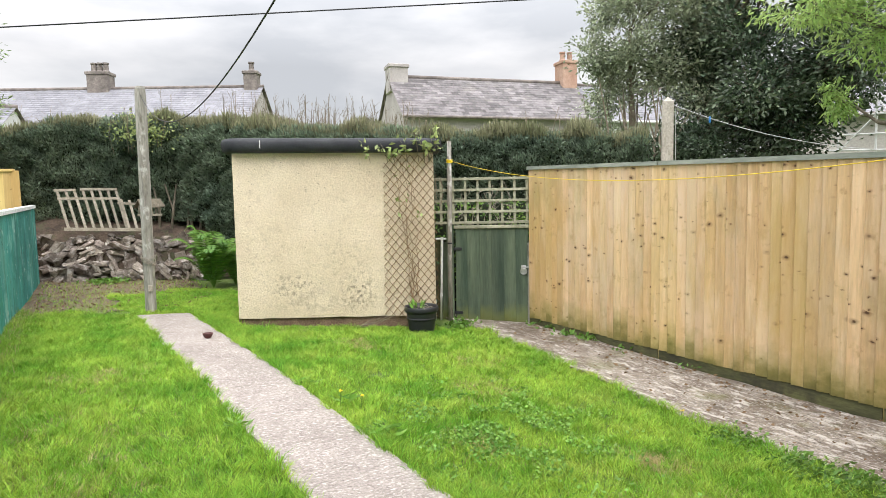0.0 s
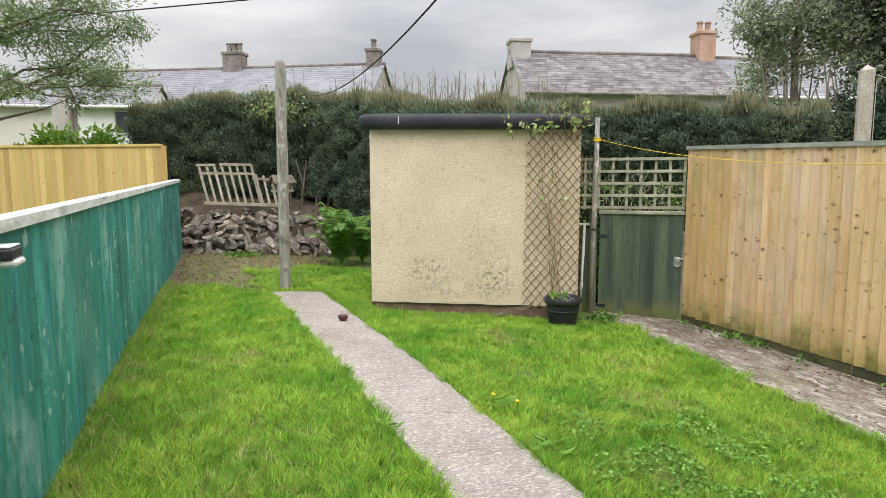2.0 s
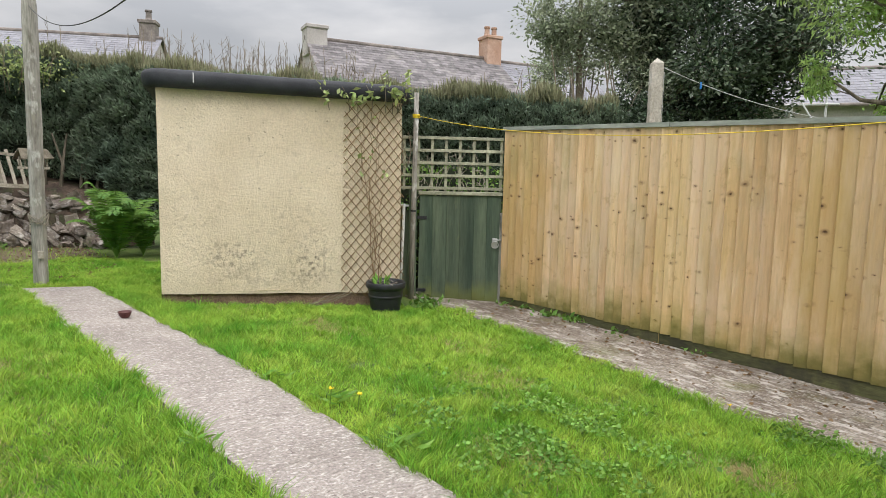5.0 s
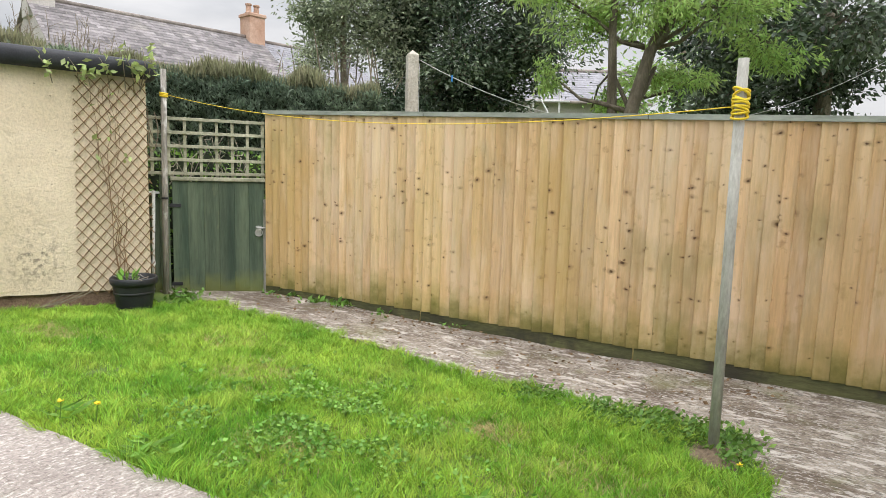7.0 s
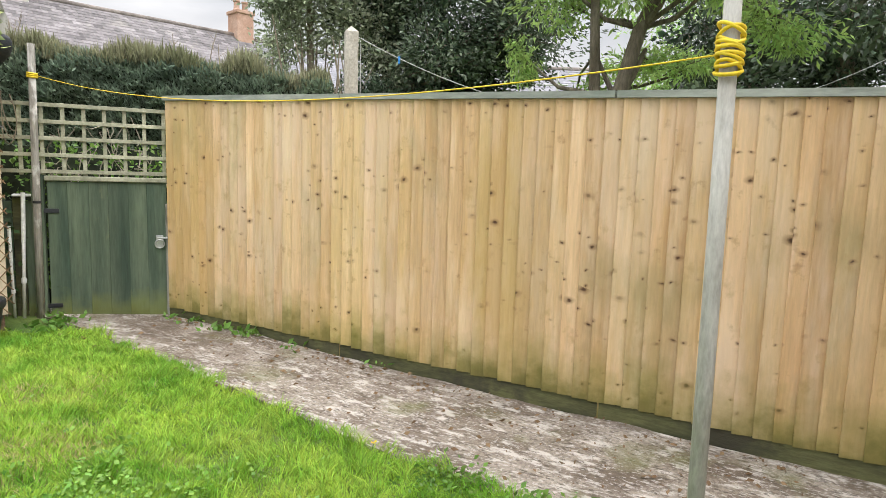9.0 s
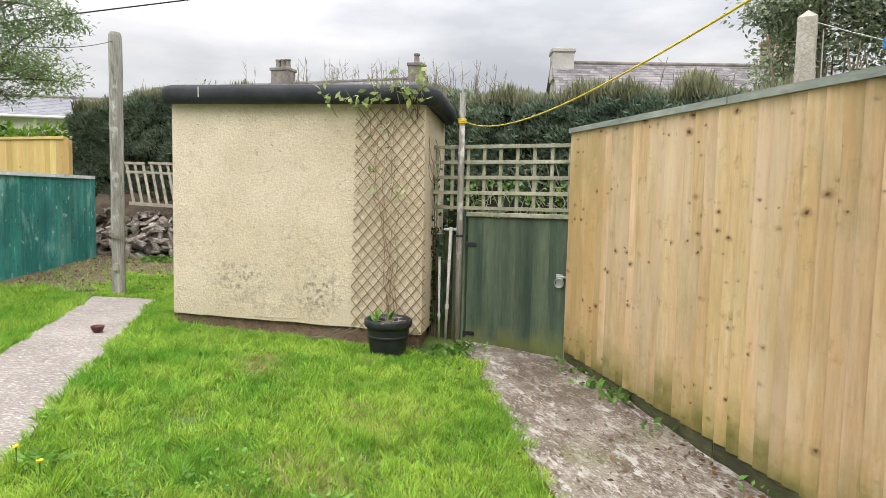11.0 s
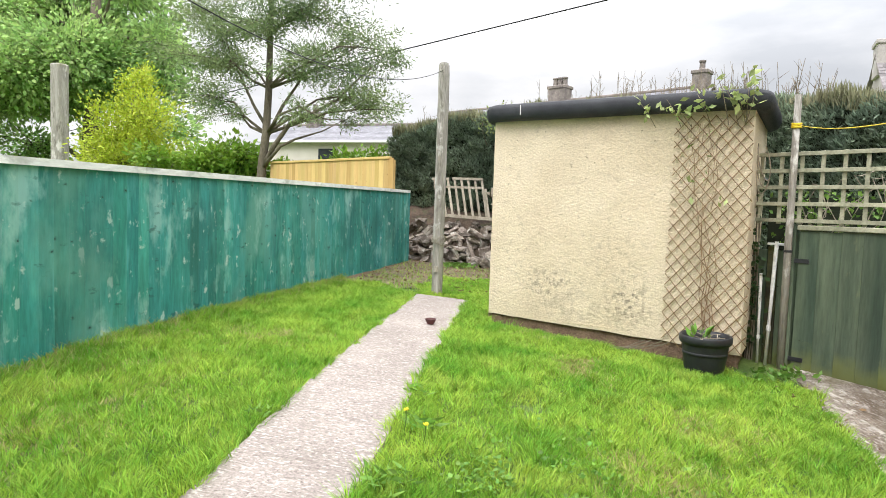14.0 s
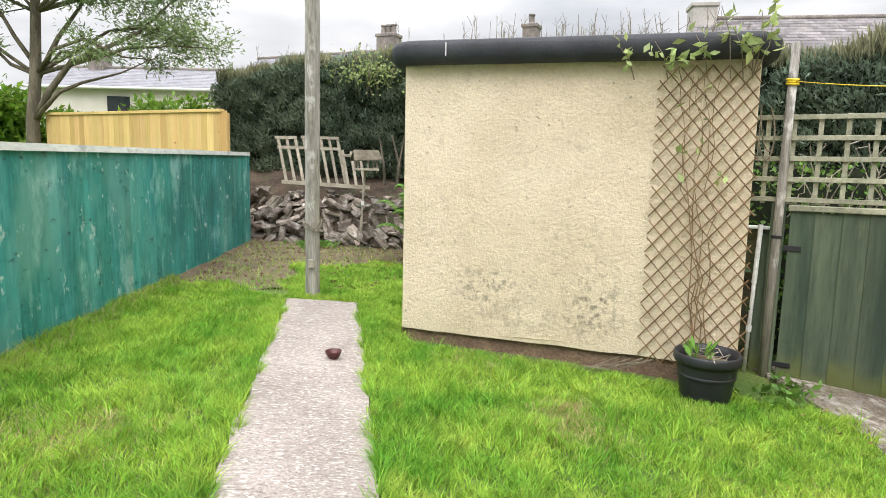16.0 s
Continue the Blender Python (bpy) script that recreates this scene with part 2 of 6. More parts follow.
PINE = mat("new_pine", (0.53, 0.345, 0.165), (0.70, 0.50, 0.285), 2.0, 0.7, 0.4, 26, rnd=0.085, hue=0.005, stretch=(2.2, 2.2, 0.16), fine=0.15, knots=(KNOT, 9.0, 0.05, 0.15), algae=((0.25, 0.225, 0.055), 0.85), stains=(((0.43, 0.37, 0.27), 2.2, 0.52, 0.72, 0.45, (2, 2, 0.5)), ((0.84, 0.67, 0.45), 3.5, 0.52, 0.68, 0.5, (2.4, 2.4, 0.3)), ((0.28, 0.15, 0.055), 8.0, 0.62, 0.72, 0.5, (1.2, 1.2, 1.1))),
           broad=(((0.76, 0.60, 0.44), 2.4, 0.50, 0.64, 0.5, (1, 2.2, 0.3)), ((0.52, 0.34, 0.11), 0.9, 0.50, 0.62, 0.6, (1, 1.1, 0.25)), ((0.70, 0.53, 0.37), 1.3, 0.52, 0.64, 0.55, (1, 1.4, 0.5)), ((0.33, 0.27, 0.12), 1.6, 0.56, 0.70, 0.55, (1, 1.2, 0.6)), ((0.40, 0.27, 0.11), 3.2, 0.60, 0.70, 0.5, (1, 2.2, 1.6))))
YELLOW_PINE = mat("fresh_pine", (0.50, 0.34, 0.12), (0.62, 0.45, 0.19), 2.0, 0.75, 0.25, 26, rnd=0.12, hue=0.008, stretch=(2.2, 2.2, 0.16), fine=0.12, knots=(KNOT, 3.4, 0.012, 0.04))
TEAL = mat("green_stained_board", (0.022, 0.185, 0.16), (0.052, 0.30, 0.265), 2.2, 0.7, 0.35, 26, rnd=0.13, hue=0.012, stretch=(1.6, 1.6, 0.22), fine=0.28, knots=((0.012, 0.045, 0.035), 5.0, 0.02, 0.07), stains=(((0.13, 0.43, 0.39), 5.0, 0.52, 0.68, 0.5, (2.6, 2.6, 0.35)), ((0.46, 0.62, 0.57), 8.0, 0.63, 0.68, 0.7, (1.2, 1.2, 0.7)), ((0.025, 0.11, 0.085), 2.4, 0.55, 0.75, 0.6, (2, 2, 0.5))),
           broad=(((0.022, 0.115, 0.10), 1.1, 0.50, 0.66, 0.6, (1, 1, 0.8)), ((0.16, 0.38, 0.31), 1.5, 0.52, 0.68, 0.55, (1, 1, 0.6)), ((0.30, 0.54, 0.49), 4.5, 0.56, 0.68, 0.65, (1, 0.9, 0.4)), ((0.55, 0.65, 0.60), 9.0, 0.63, 0.70, 0.65, (1, 0.9, 0.8)), ((0.02, 0.075, 0.065), 9.0, 0.62, 0.69, 0.6, (1, 0.6, 1.3))))
MOSSY = mat("algae_board", (0.055, 0.058, 0.03), (0.14, 0.14, 0.06), 4, 0.9, 0.5, 30, rnd=0.1, fine=0.3, stretch=(0.4, 0.4, 2), stains=(((0.045, 0.04, 0.03), 2.2, 0.5, 0.62, 0.8, (1, 1, 1)),))
CAP_GREEN = mat("painted_cap_rail", (0.22, 0.25, 0.215), (0.35, 0.37, 0.33), 6, 0.8, 0.4, 30, fine=0.25, rnd=0.08, stretch=(1, 0.25, 1), shift=False)
CAP_GREY = mat("weathered_cap_rail", (0.68, 0.70, 0.69), (0.82, 0.83, 0.81), 6, 0.7, 0.4, 30, fine=0.22, rnd=0.08, stretch=(1, 0.25, 1), shift=False, stains=(((0.34, 0.37, 0.33), 7, 0.55, 0.66, 0.6, (1, 0.5, 1)),))
GATE_GREEN = mat("dark_green_board", (0.038, 0.062, 0.042), (0.105, 0.135, 0.088), 2.2, 0.75, 0.3, 26, rnd=0.34, stretch=(2, 2, 0.2), fine=0.25, stains=(((0.20, 0.20, 0.10), 3.0, 0.66, 0.76, 0.6, (2, 2, 0.5)),), knots=((0.015, 0.02, 0.012), 3.2, 0.012, 0.04), algae=((0.15, 0.17, 0.045), 0.62))
LATH = mat("trellis_lath", (0.26, 0.265, 0.19), (0.42, 0.415, 0.31), 5, 0.85, 0.3, 40, rnd=0.15, fine=0.25)
LATTICE = mat("willow_lattice", (0.15, 0.09, 0.045), (0.26, 0.17, 0.09), 8, 0.8, 0.2, 60, rnd=0.2, fine=0.25)
GREY_WOOD = mat("weathered_post", (0.24, 0.225, 0.195), (0.42, 0.405, 0.365), 3.0, 0.9, 0.7, 28, stretch=(3, 3, 0.25), fine=0.4, shift=False, stains=(((0.64, 0.63, 0.59), 6, 0.56, 0.63, 0.8, (1, 1, 0.45)), ((0.10, 0.092, 0.065), 4.5, 0.57, 0.66, 0.7, (1.6, 1.6, 0.5)), ((0.30, 0.30, 0.17), 3.0, 0.58, 0.70, 0.5, (1, 1, 0.7))), bdist=0.014)
OLD_LATH = mat("grey_lath", (0.25, 0.22, 0.17), (0.40, 0.36, 0.29), 5, 0.9, 0.3, 40, rnd=0.2, fine=0.3)
POLE_GREY = mat("galvanised_pole", (0.34, 0.33, 0.29), (0.48, 0.47, 0.43), 5, 0.6, 0.3, 40, stretch=(2, 2, 0.5), fine=0.2, shift=False, stains=(((0.15, 0.16, 0.12), 5, 0.55, 0.7, 0.5, (2, 2, 0.7)),))
CAST = mat("cast_concrete", (0.38, 0.35, 0.29), (0.54, 0.51, 0.45), 4, 0.9, 0.6, 45, fine=0.35, shift=False, stains=(((0.19, 0.19, 0.13), 4, 0.58, 0.7, 0.7, (2, 2, 0.6)),))
YELLOW = mat("yellow_line", (0.78, 0.55, 0.02), (0.85, 0.66, 0.05), 20, 0.5, 0.2, 120, fine=0.1, shift=False)
GREY_LINE = mat("grey_line", (0.5, 0.5, 0.5), (0.6, 0.6, 0.6), 20, 0.5, 0, 120, fine=0.1, shift=False)
CABLE = mat("black_cable", (0.012, 0.012, 0.014), (0.02, 0.02, 0.022), 20, 0.5, 0, 90, fine=0.1, shift=False)
BLACK_PLASTIC = mat("black_plastic", (0.02, 0.021, 0.024), (0.032, 0.034, 0.038), 6, 0.45, 0.08, 60, fine=0.15, shift=False)
WHITE_PLASTIC = mat("white_plastic", (0.66, 0.66, 0.66), (0.76, 0.76, 0.75), 8, 0.45, 0.1, 40, fine=0.1, shift=False, stains=(((0.35, 0.34, 0.3), 8, 0.62, 0.74, 0.4, (1, 1, 0.5)),))
GALV = mat("zinc_latch", (0.45, 0.45, 0.45), (0.6, 0.6, 0.6), 30, 0.4, 0.1, 90, metal=0.8, fine=0.1, shift=False)
MAROON = mat("maroon_bowl", (0.07, 0.022, 0.022), (0.11, 0.034, 0.032), 20, 0.35, 0.1, 60, fine=0.15, shift=False)
BANK_SOIL = mat("bank_soil", (0.05, 0.036, 0.028), (0.125, 0.09, 0.065), 3.2, 0.95, 0.9, 30, fine=0.45, shift=False, stains=(((0.07, 0.09, 0.04), 4.0, 0.52, 0.64, 0.6, (1, 1, 1)), ((0.20, 0.155, 0.11), 13.0, 0.6, 0.68, 0.6, (1, 1, 1))), bdist=0.03)
STONE = mat("rubble_stone", (0.12, 0.095, 0.075), (0.34, 0.295, 0.25), 4.5, 0.92, 0.9, 30, rnd=0.42, hue=0.015, fine=0.4, stains=(((0.58, 0.55, 0.51), 8, 0.54, 0.64, 0.65, (1, 1, 1)), ((0.07, 0.055, 0.045), 10, 0.57, 0.67, 0.6, (1, 1, 1))), bdist=0.025)
BARK = mat("bark", (0.10, 0.085, 0.06), (0.20, 0.175, 0.13), 5, 0.95, 0.9, 30, stretch=(2, 2, 0.5), fine=0.35, shift=False, bdist=0.02)
TWIG = mat("twig", (0.17, 0.14, 0.10), (0.28, 0.24, 0.18), 8, 0.9, 0.3, 50, fine=0.25, shift=False)
# near-black that paints the shade deep in foliage; the path's dark lumps share it
SHADE_AND_LUMP = mat("shade_and_lump", (0.016, 0.022, 0.013), (0.032, 0.042, 0.022), 4, 0.95, 0.6, 20, fine=0.4, shift=False)


def leaf(name, c1, c2, rnd=0.35, hue=0.015, rough=0.5, trans=0.3, scale=0.9):
    return mat(name, c1, c2, scale, rough, 0, 20, rnd=rnd, hue=hue, island=True, trans=trans, shift=False, fine=0.12)


HEDGE_LEAF = leaf("hedge_leaf", (0.13, 0.185, 0.13), (0.25, 0.31, 0.21), 0.5, trans=0.35)
HEDGE_TIP = leaf("hedge_tip", (0.19, 0.205, 0.11), (0.32, 0.31, 0.19), 0.35)
EVERGREEN = leaf("evergreen_leaf", (0.04, 0.07, 0.042), (0.15, 0.19, 0.12), 0.65, rough=0.25, trans=0.12)
CLOVER_LEAF = leaf("clover_leaf", (0.15, 0.31, 0.05), (0.26, 0.44, 0.09), 0.35)
OAK_LEAF = leaf("grey_green_leaf", (0.22, 0.27, 0.17), (0.44, 0.48, 0.33), 0.45, rough=0.4)
ACER_LEAF = leaf("light_green_leaf", (0.28, 0.45, 0.11), (0.50, 0.64, 0.24), 0.35, trans=0.5)
ASH_LEAF = leaf("ash_leaf", (0.13, 0.21, 0.085), (0.29, 0.37, 0.16), 0.45)
GOLD_LEAF = leaf("golden_leaf", (0.36, 0.46, 0.035), (0.52, 0.60, 0.07), 0.25)
WOOD_LEAF = leaf("woodland_leaf", (0.23, 0.40, 0.12), (0.46, 0.62, 0.23), 0.45, trans=0.4)
SHRUB_LEAF = leaf("shrub_leaf", (0.14, 0.28, 0.03), (0.30, 0.45, 0.06), 0.35)
FERN_LEAF = leaf("fern_frond", (0.09, 0.21, 0.035), (0.19, 0.34, 0.065), 0.3)
VINE_LEAF = leaf("vine_leaf", (0.26, 0.35, 0.11), (0.48, 0.53, 0.24), 0.35)
WEED_LEAF = leaf("weed_leaf", (0.10, 0.21, 0.035), (0.20, 0.34, 0.07), 0.35)
IVY_LEAF = leaf("ivy_leaf", (0.02, 0.05, 0.015), (0.05, 0.10, 0.03), 0.4, rough=0.35)
SLATE = mat("roof_slate", (0.165, 0.153, 0.155), (0.235, 0.22, 0.222), 0.7, 0.85, 0.4, 9, rnd=0.32, island=True, fine=0.3, shift=False, spec=0.2, stains=(((0.30, 0.285, 0.26), 1.6, 0.56, 0.68, 0.6, (1, 1, 1)), ((0.08, 0.075, 0.075), 2.6, 0.58, 0.68, 0.5, (1, 1, 1))))
PALE_SLATE = mat("pale_slate", (0.225, 0.225, 0.245), (0.29, 0.29, 0.315), 0.7, 0.85, 0.3, 9, rnd=0.12, island=True, fine=0.2, shift=False, spec=0.2)
GREY_RENDER = mat("grey_render", (0.40, 0.37, 0.35), (0.50, 0.47, 0.45), 1.2, 0.9, 0.3, 20, fine=0.18, shift=False)
WHITE_WALL = mat("white_render", (0.70, 0.70, 0.69), (0.78, 0.78, 0.77), 1.2, 0.9, 0.3, 30, fine=0.1, shift=False)
OLD_STACK = mat("weathered_stack", (0.15, 0.13, 0.12), (0.29, 0.255, 0.23), 2.5, 0.9, 0.4, 14, fine=0.35, shift=False)
BRICK = mat("stack_brick", (0.40, 0.24, 0.17), (0.52, 0.36, 0.28), 2.2, 0.88, 0.3, 20, fine=0.25, shift=False)
TERRACOTTA = mat("terracotta", (0.48, 0.20, 0.10), (0.58, 0.28, 0.16), 3, 0.85, 0.3, 20, fine=0.2, shift=False)
DARK_GLASS = mat("window_glass", (0.03, 0.035, 0.04), (0.05, 0.055, 0.06), 3, 0.08, 0, 20, fine=0.05, shift=False, spec=0.6)
HOUSE_WALL = mat("house_wall", (0.60, 0.56, 0.50), (0.68, 0.64, 0.58), 1.2, 0.9, 0.3, 30, fine=0.1, shift=False)
PETAL = mat("yellow_petal", (0.85, 0.62, 0.02), (0.9, 0.7, 0.03), 20, 0.6, 0, 60, fine=0.05, shift=False)
BLUE_PEG = mat("blue_peg", (0.03, 0.22, 0.62), (0.05, 0.28, 0.7), 20, 0.4, 0, 60, fine=0.05, shift=False)


# ---- building helpers ----
class Shape:
    """Collects the faces of one mesh."""

    def __init__(self):
        self.v, self.f = [], []

    def add(self, vs, fs):
        k = len(self.v)
        self.v += [tuple(p) for p in vs]
        self.f += [tuple(k + i for i in q) for q in fs]
        return self

    def box(self, lo, hi, m=None, bevel=0.0):
        x0, y0, z0 = lo
        x1, y1, z1 = hi
        if bevel:
            b = bevel
            ring = [(x0 + b, y0), (x1 - b, y0), (x1, y0 + b), (x1, y1 - b), (x1 - b, y1), (x0 + b, y1), (x0, y1 - b), (x0, y0 + b)]
            ins = [(x0 + b, y0 + b), (x1 - b, y0 + b), (x1 - b, y0 + b), (x1 - b, y1 - b), (x1 - b, y1 - b), (x0 + b, y1 - b), (x0 + b, y1 - b), (x0 + b, y0 + b)]
            vs = [(*p, z0 + b) for p in ring] + [(*p, z1 - b) for p in ring] + [(*p, z0) for p in ins[0::2]] + [(*p, z1) for p in ins[0::2]]
            fs = [(i, (i + 1) % 8, 8 + (i + 1) % 8, 8 + i) for i in range(8)]
            bt = [16, 17, 18, 19]
            vs2 = [(x0 + b, y0 + b), (x1 - b, y0 + b), (x1 - b, y1 - b), (x0 + b, y1 - b)]
            vs = vs[:16] + [(*p, z0) for p in vs2] + [(*p, z1) for p in vs2]
            fs += [(19, 18, 17, 16), (20, 21, 22, 23)]
            for k in range(4):
                a, z = 2 * k, 2 * k + 1
                fs += [(a, 16 + k, 16 + (k + 1) % 4, z), (8 + z, 20 + (k + 1) % 4, 20 + k, 8 + a), (z, 16 + (k + 1) % 4, (z + 1) % 8), (8 + (z + 1) % 8, 20 + (k + 1) % 4, 8 + z)]
        else:
            vs = [(x, y, z) for z in (z0, z1) for x, y in ((x0, y0), (x1, y0), (x1, y1), (x0, y1))]
            fs = [(3, 2, 1, 0), (4, 5, 6, 7), (0, 1, 5, 4), (1, 2, 6, 5), (2, 3, 7, 6), (3, 0, 4, 7)]
        if m:
            vs = [m @ Vector(p) for p in vs]
        return self.add(vs, fs)

    def tube(self, pts, radii, n=8, cap=True):
        pts = [Vector(p) for p in pts]
        if isinstance(radii, (int, float)):
            radii = [radii] * len(pts)
        vs, fs = [], []
        side = None
        for i, p in enumerate(pts):
            d = (pts[min(i + 1, len(pts) - 1)] - pts[max(i - 1, 0)]).normalized()
            if side is None:
                side = d.orthogonal().normalized()
            side = (side - d * side.dot(d)).normalized()
            up = d.cross(side)
            for k in range(n):
                a = 2 * math.pi * k / n
                vs.append(p + (side * math.cos(a) + up * math.sin(a)) * radii[i])
        for i in range(len(pts) - 1):
            for k in range(n):
                fs.append((i * n + k, i * n + (k + 1) % n, (i + 1) * n + (k + 1) % n, (i + 1) * n + k))
        if cap:
            fs.append(tuple(range(n))[::-1])
            fs.append(tuple((len(pts) - 1) * n + k for k in range(n)))
        return self.add(vs, fs)

    def lathe(self, profile, centre, n=24):
        cx, cy, cz = centre
        vs = [(cx + r * math.cos(2 * math.pi * k / n), cy + r * math.sin(2 * math.pi * k / n), cz + z) for r, z in profile for k in range(n)]
        fs = [(i * n + k, i * n + (k + 1) % n, (i + 1) * n + (k + 1) % n, (i + 1) * n + k) for i in range(len(profile) - 1) for k in range(n)]
        return self.add(vs, fs)

    def prism(self, ring, z0, z1, m=None):
        """ring: points (x, y), anticlockwise, drawn up from z0 to z1."""
        n = len(ring)
        vs = [(x, y, z0) for x, y in ring] + [(x, y, z1) for x, y in ring]
        fs = [(i, (i + 1) % n, n + (i + 1) % n, n + i) for i in range(n)] + [tuple(range(n))[::-1], tuple(range(n, 2 * n))]
        if m:
            vs = [m @ Vector(p) for p in vs]
        return self.add(vs, fs)


def world_place(ob):
    p = Vector((0, 0, 0))
    while ob:
        p += ob.location
        ob = ob.parent
    return p


def mesh_of(name, shape, material, origin=(0, 0, 0), smooth=False):
    me = bpy.data.meshes.new(name)
    o = Vector(origin)
    me.from_pydata([Vector(p) - o for p in shape.v], [], shape.f)
    me.materials.append(material)
    if smooth:
        me.polygons.foreach_set("use_smooth", [True] * len(me.polygons))
    me.update()
    return me


def thing(name, base, label, category, group="", kind=""):
    ob = new(name)
    ob.location = base
    ob.empty_display_size = 0.1
    return tagged(ob, label, category, group, kind)


def part(name, shape, material, parent, label="", smooth=False):
    """One mesh, given in world places, as a part of a thing."""
    ob = new(name, mesh_of(name, shape, material, world_place(parent), smooth))
    ob.parent = parent
    return tagged(ob, label)


def solid(name, shape, material, label, category, base=(0, 0, 0), group="", kind="", smooth=False):
    """One mesh, given in world places, as a thing of its own."""
    ob = new(name, mesh_of(name, shape, material, base, smooth))
    ob.location = base
    return tagged(ob, label, category, group, kind)


def piece(name, me, parent, m):
    """A piece that shares its mesh, at the world pose m."""
    ob = new(name, me)
    ob.parent = parent
    ob.matrix_basis = Matrix.Translation(-world_place(parent)) @ m
    return ob


def np_mesh(name, verts, quads, tris, material):
    me = bpy.data.meshes.new(name)
    me.vertices.add(len(verts))
    me.vertices.foreach_set("co", np.asarray(verts, np.float32).ravel())
    nq, nt = len(quads), len(tris)
    loops = np.concatenate([np.asarray(quads, np.int32).ravel(), np.asarray(tris, np.int32).ravel()])
    me.loops.add(len(loops))
    me.loops.foreach_set("vertex_index", loops)
    me.polygons.add(nq + nt)
    me.polygons.foreach_set("loop_start", np.concatenate([np.arange(nq) * 4, nq * 4 + np.arange(nt) * 3]).astype(np.int32))
    me.materials.append(material)
    me.update(calc_edges=True)
    return me


def leaves(name, pts, along, size, width, material, rng, fold=0.25):
    """Many folded leaves: at pts, pointing along, of that length and width."""
    n = len(pts)
    along = along / np.maximum(np.linalg.norm(along, axis=1, keepdims=True), 1e-6)
    r = rng.normal(size=(n, 3))
    side = np.cross(along, r)
    side /= np.maximum(np.linalg.norm(side, axis=1, keepdims=True), 1e-6)
    up = np.cross(side, along)
    size = np.asarray(size).reshape(-1, 1) * np.ones((n, 1))
    w = size * width
    mid = pts + along * size * 0.45
    v = np.stack([pts, mid + side * w * 0.5 + up * w * fold, pts + along * size, mid - side * w * 0.5 + up * w * fold], axis=1).reshape(-1, 3)
    k = np.arange(n)[:, None] * 4
    tris = np.concatenate([k + [0, 1, 2], k + [0, 2, 3]], axis=0)
    return np_mesh(name, v, np.zeros((0, 4), np.int32), tris, material)


def lay(x, y):
    """The ground's height."""
    dip = 0.09 * min(max((4.8 - y) / 2.0, 0), 1) * min(max(1 - (x - 4.0) / 2.7, 0.5), 1)
    return -0.10 - 0.06 * min(max(x, -6), 10) + 0.008 * (min(max(y, -10), 14) - 5) - dip


def lay_np(x, y):
    return -0.10 - 0.06 * np.clip(x, -6, 10) + 0.008 * (np.clip(y, -10, 14) - 5) - 0.09 * np.clip((4.8 - y) / 2.0, 0, 1) * np.clip(1 - (x - 4.0) / 2.7, 0.5, 1)


# ---- ground ----
def ground_sheet():
    xs = [-600, -200, -80, -40, -20, -10, -5] + [-2 + 0.25 * i for i in range(37)] + [9, 12, 20, 40, 80, 200, 600]
    ys = [-600, -200, -80, -40, -20, -10, -5] + [-2 + 0.25 * i for i in range(65)] + [16, 20, 30, 50, 80, 200, 600]
    s = Shape()
    vs = [(x, y, lay(x, y) + 0.012 * noise.noise((x * 0.9, y * 0.9, 0))) for y in ys for x in xs]
    n = len(xs)
    s.add(vs, [(j * n + i, j * n + i + 1, (j + 1) * n + i + 1, (j + 1) * n + i) for j in range(len(ys) - 1) for i in range(n - 1)])
    return solid("ground", s, TURF, "turf and soil under a mown lawn", "ground", kind="structure", smooth=True)


ground_sheet()


def path_edges(y):
    """The two edges of the concrete path at y."""
    c = 1.365 + 0.053 * (8 - y)
    h = 0.312
    return c - h, c + h


def side_edge(y):
    """The lawn's edge along the worn concrete beside the fence."""
    for (y0, x0), (y1, x1) in zip(SIDE, SIDE[1:]):
        if y0 <= y <= y1:
            return x0 + (x1 - x0) * (y - y0) / (y1 - y0)
    return SIDE[-1][1]


SIDE = [(-9, 3.4), (0.9, 3.4), (1.02, 3.65), (1.25, 4.03), (1.7, 4.12), (2.3, 4.17), (3.3, 4.22), (4.2, 4.31), (5.1, 4.38), (5.7, 4.5), (7.0, 4.56)]
LAWN_FRONT = 0.98


def slab(name, rows, thick, material, label, rough=0.01):
    """rows: (y, left x, right x), with uneven edges and a slight camber."""
    s = Shape()
    cols = 7
    top = []
    for y, a, b in rows:
        for i in range(cols):
            x = a + (b - a) * i / (cols - 1)
            if i in (0, cols - 1):
                x += 0.022 * noise.noise((y * 5.1, i, 3.3)) + 0.012 * noise.noise((y * 17.0, i, 9.3))
            top.append((x, y, lay(x, y) + thick + rough * noise.noise((x * 3, y * 3, 1.7))))
    n = len(rows)
    fs = [(j * cols + i, j * cols + i + 1, (j + 1) * cols + i + 1, (j + 1) * cols + i) for j in range(n - 1) for i in range(cols - 1)]
    k = len(top)
    edge = [i for i in range(cols)] + [j * cols + cols - 1 for j in range(1, n)] + [(n - 1) * cols + i for i in range(cols - 2, -1, -1)] + [j * cols for j in range(n - 2, 0, -1)]
    low = [(top[e][0], top[e][1], top[e][2] - 0.09) for e in edge]
    m = len(edge)
    fs += [(edge[i], k + i, k + (i + 1) % m, edge[(i + 1) % m]) for i in range(m)]
    s.add(top + low, fs)
    return solid(name, s, material, label, "path", kind="structure")


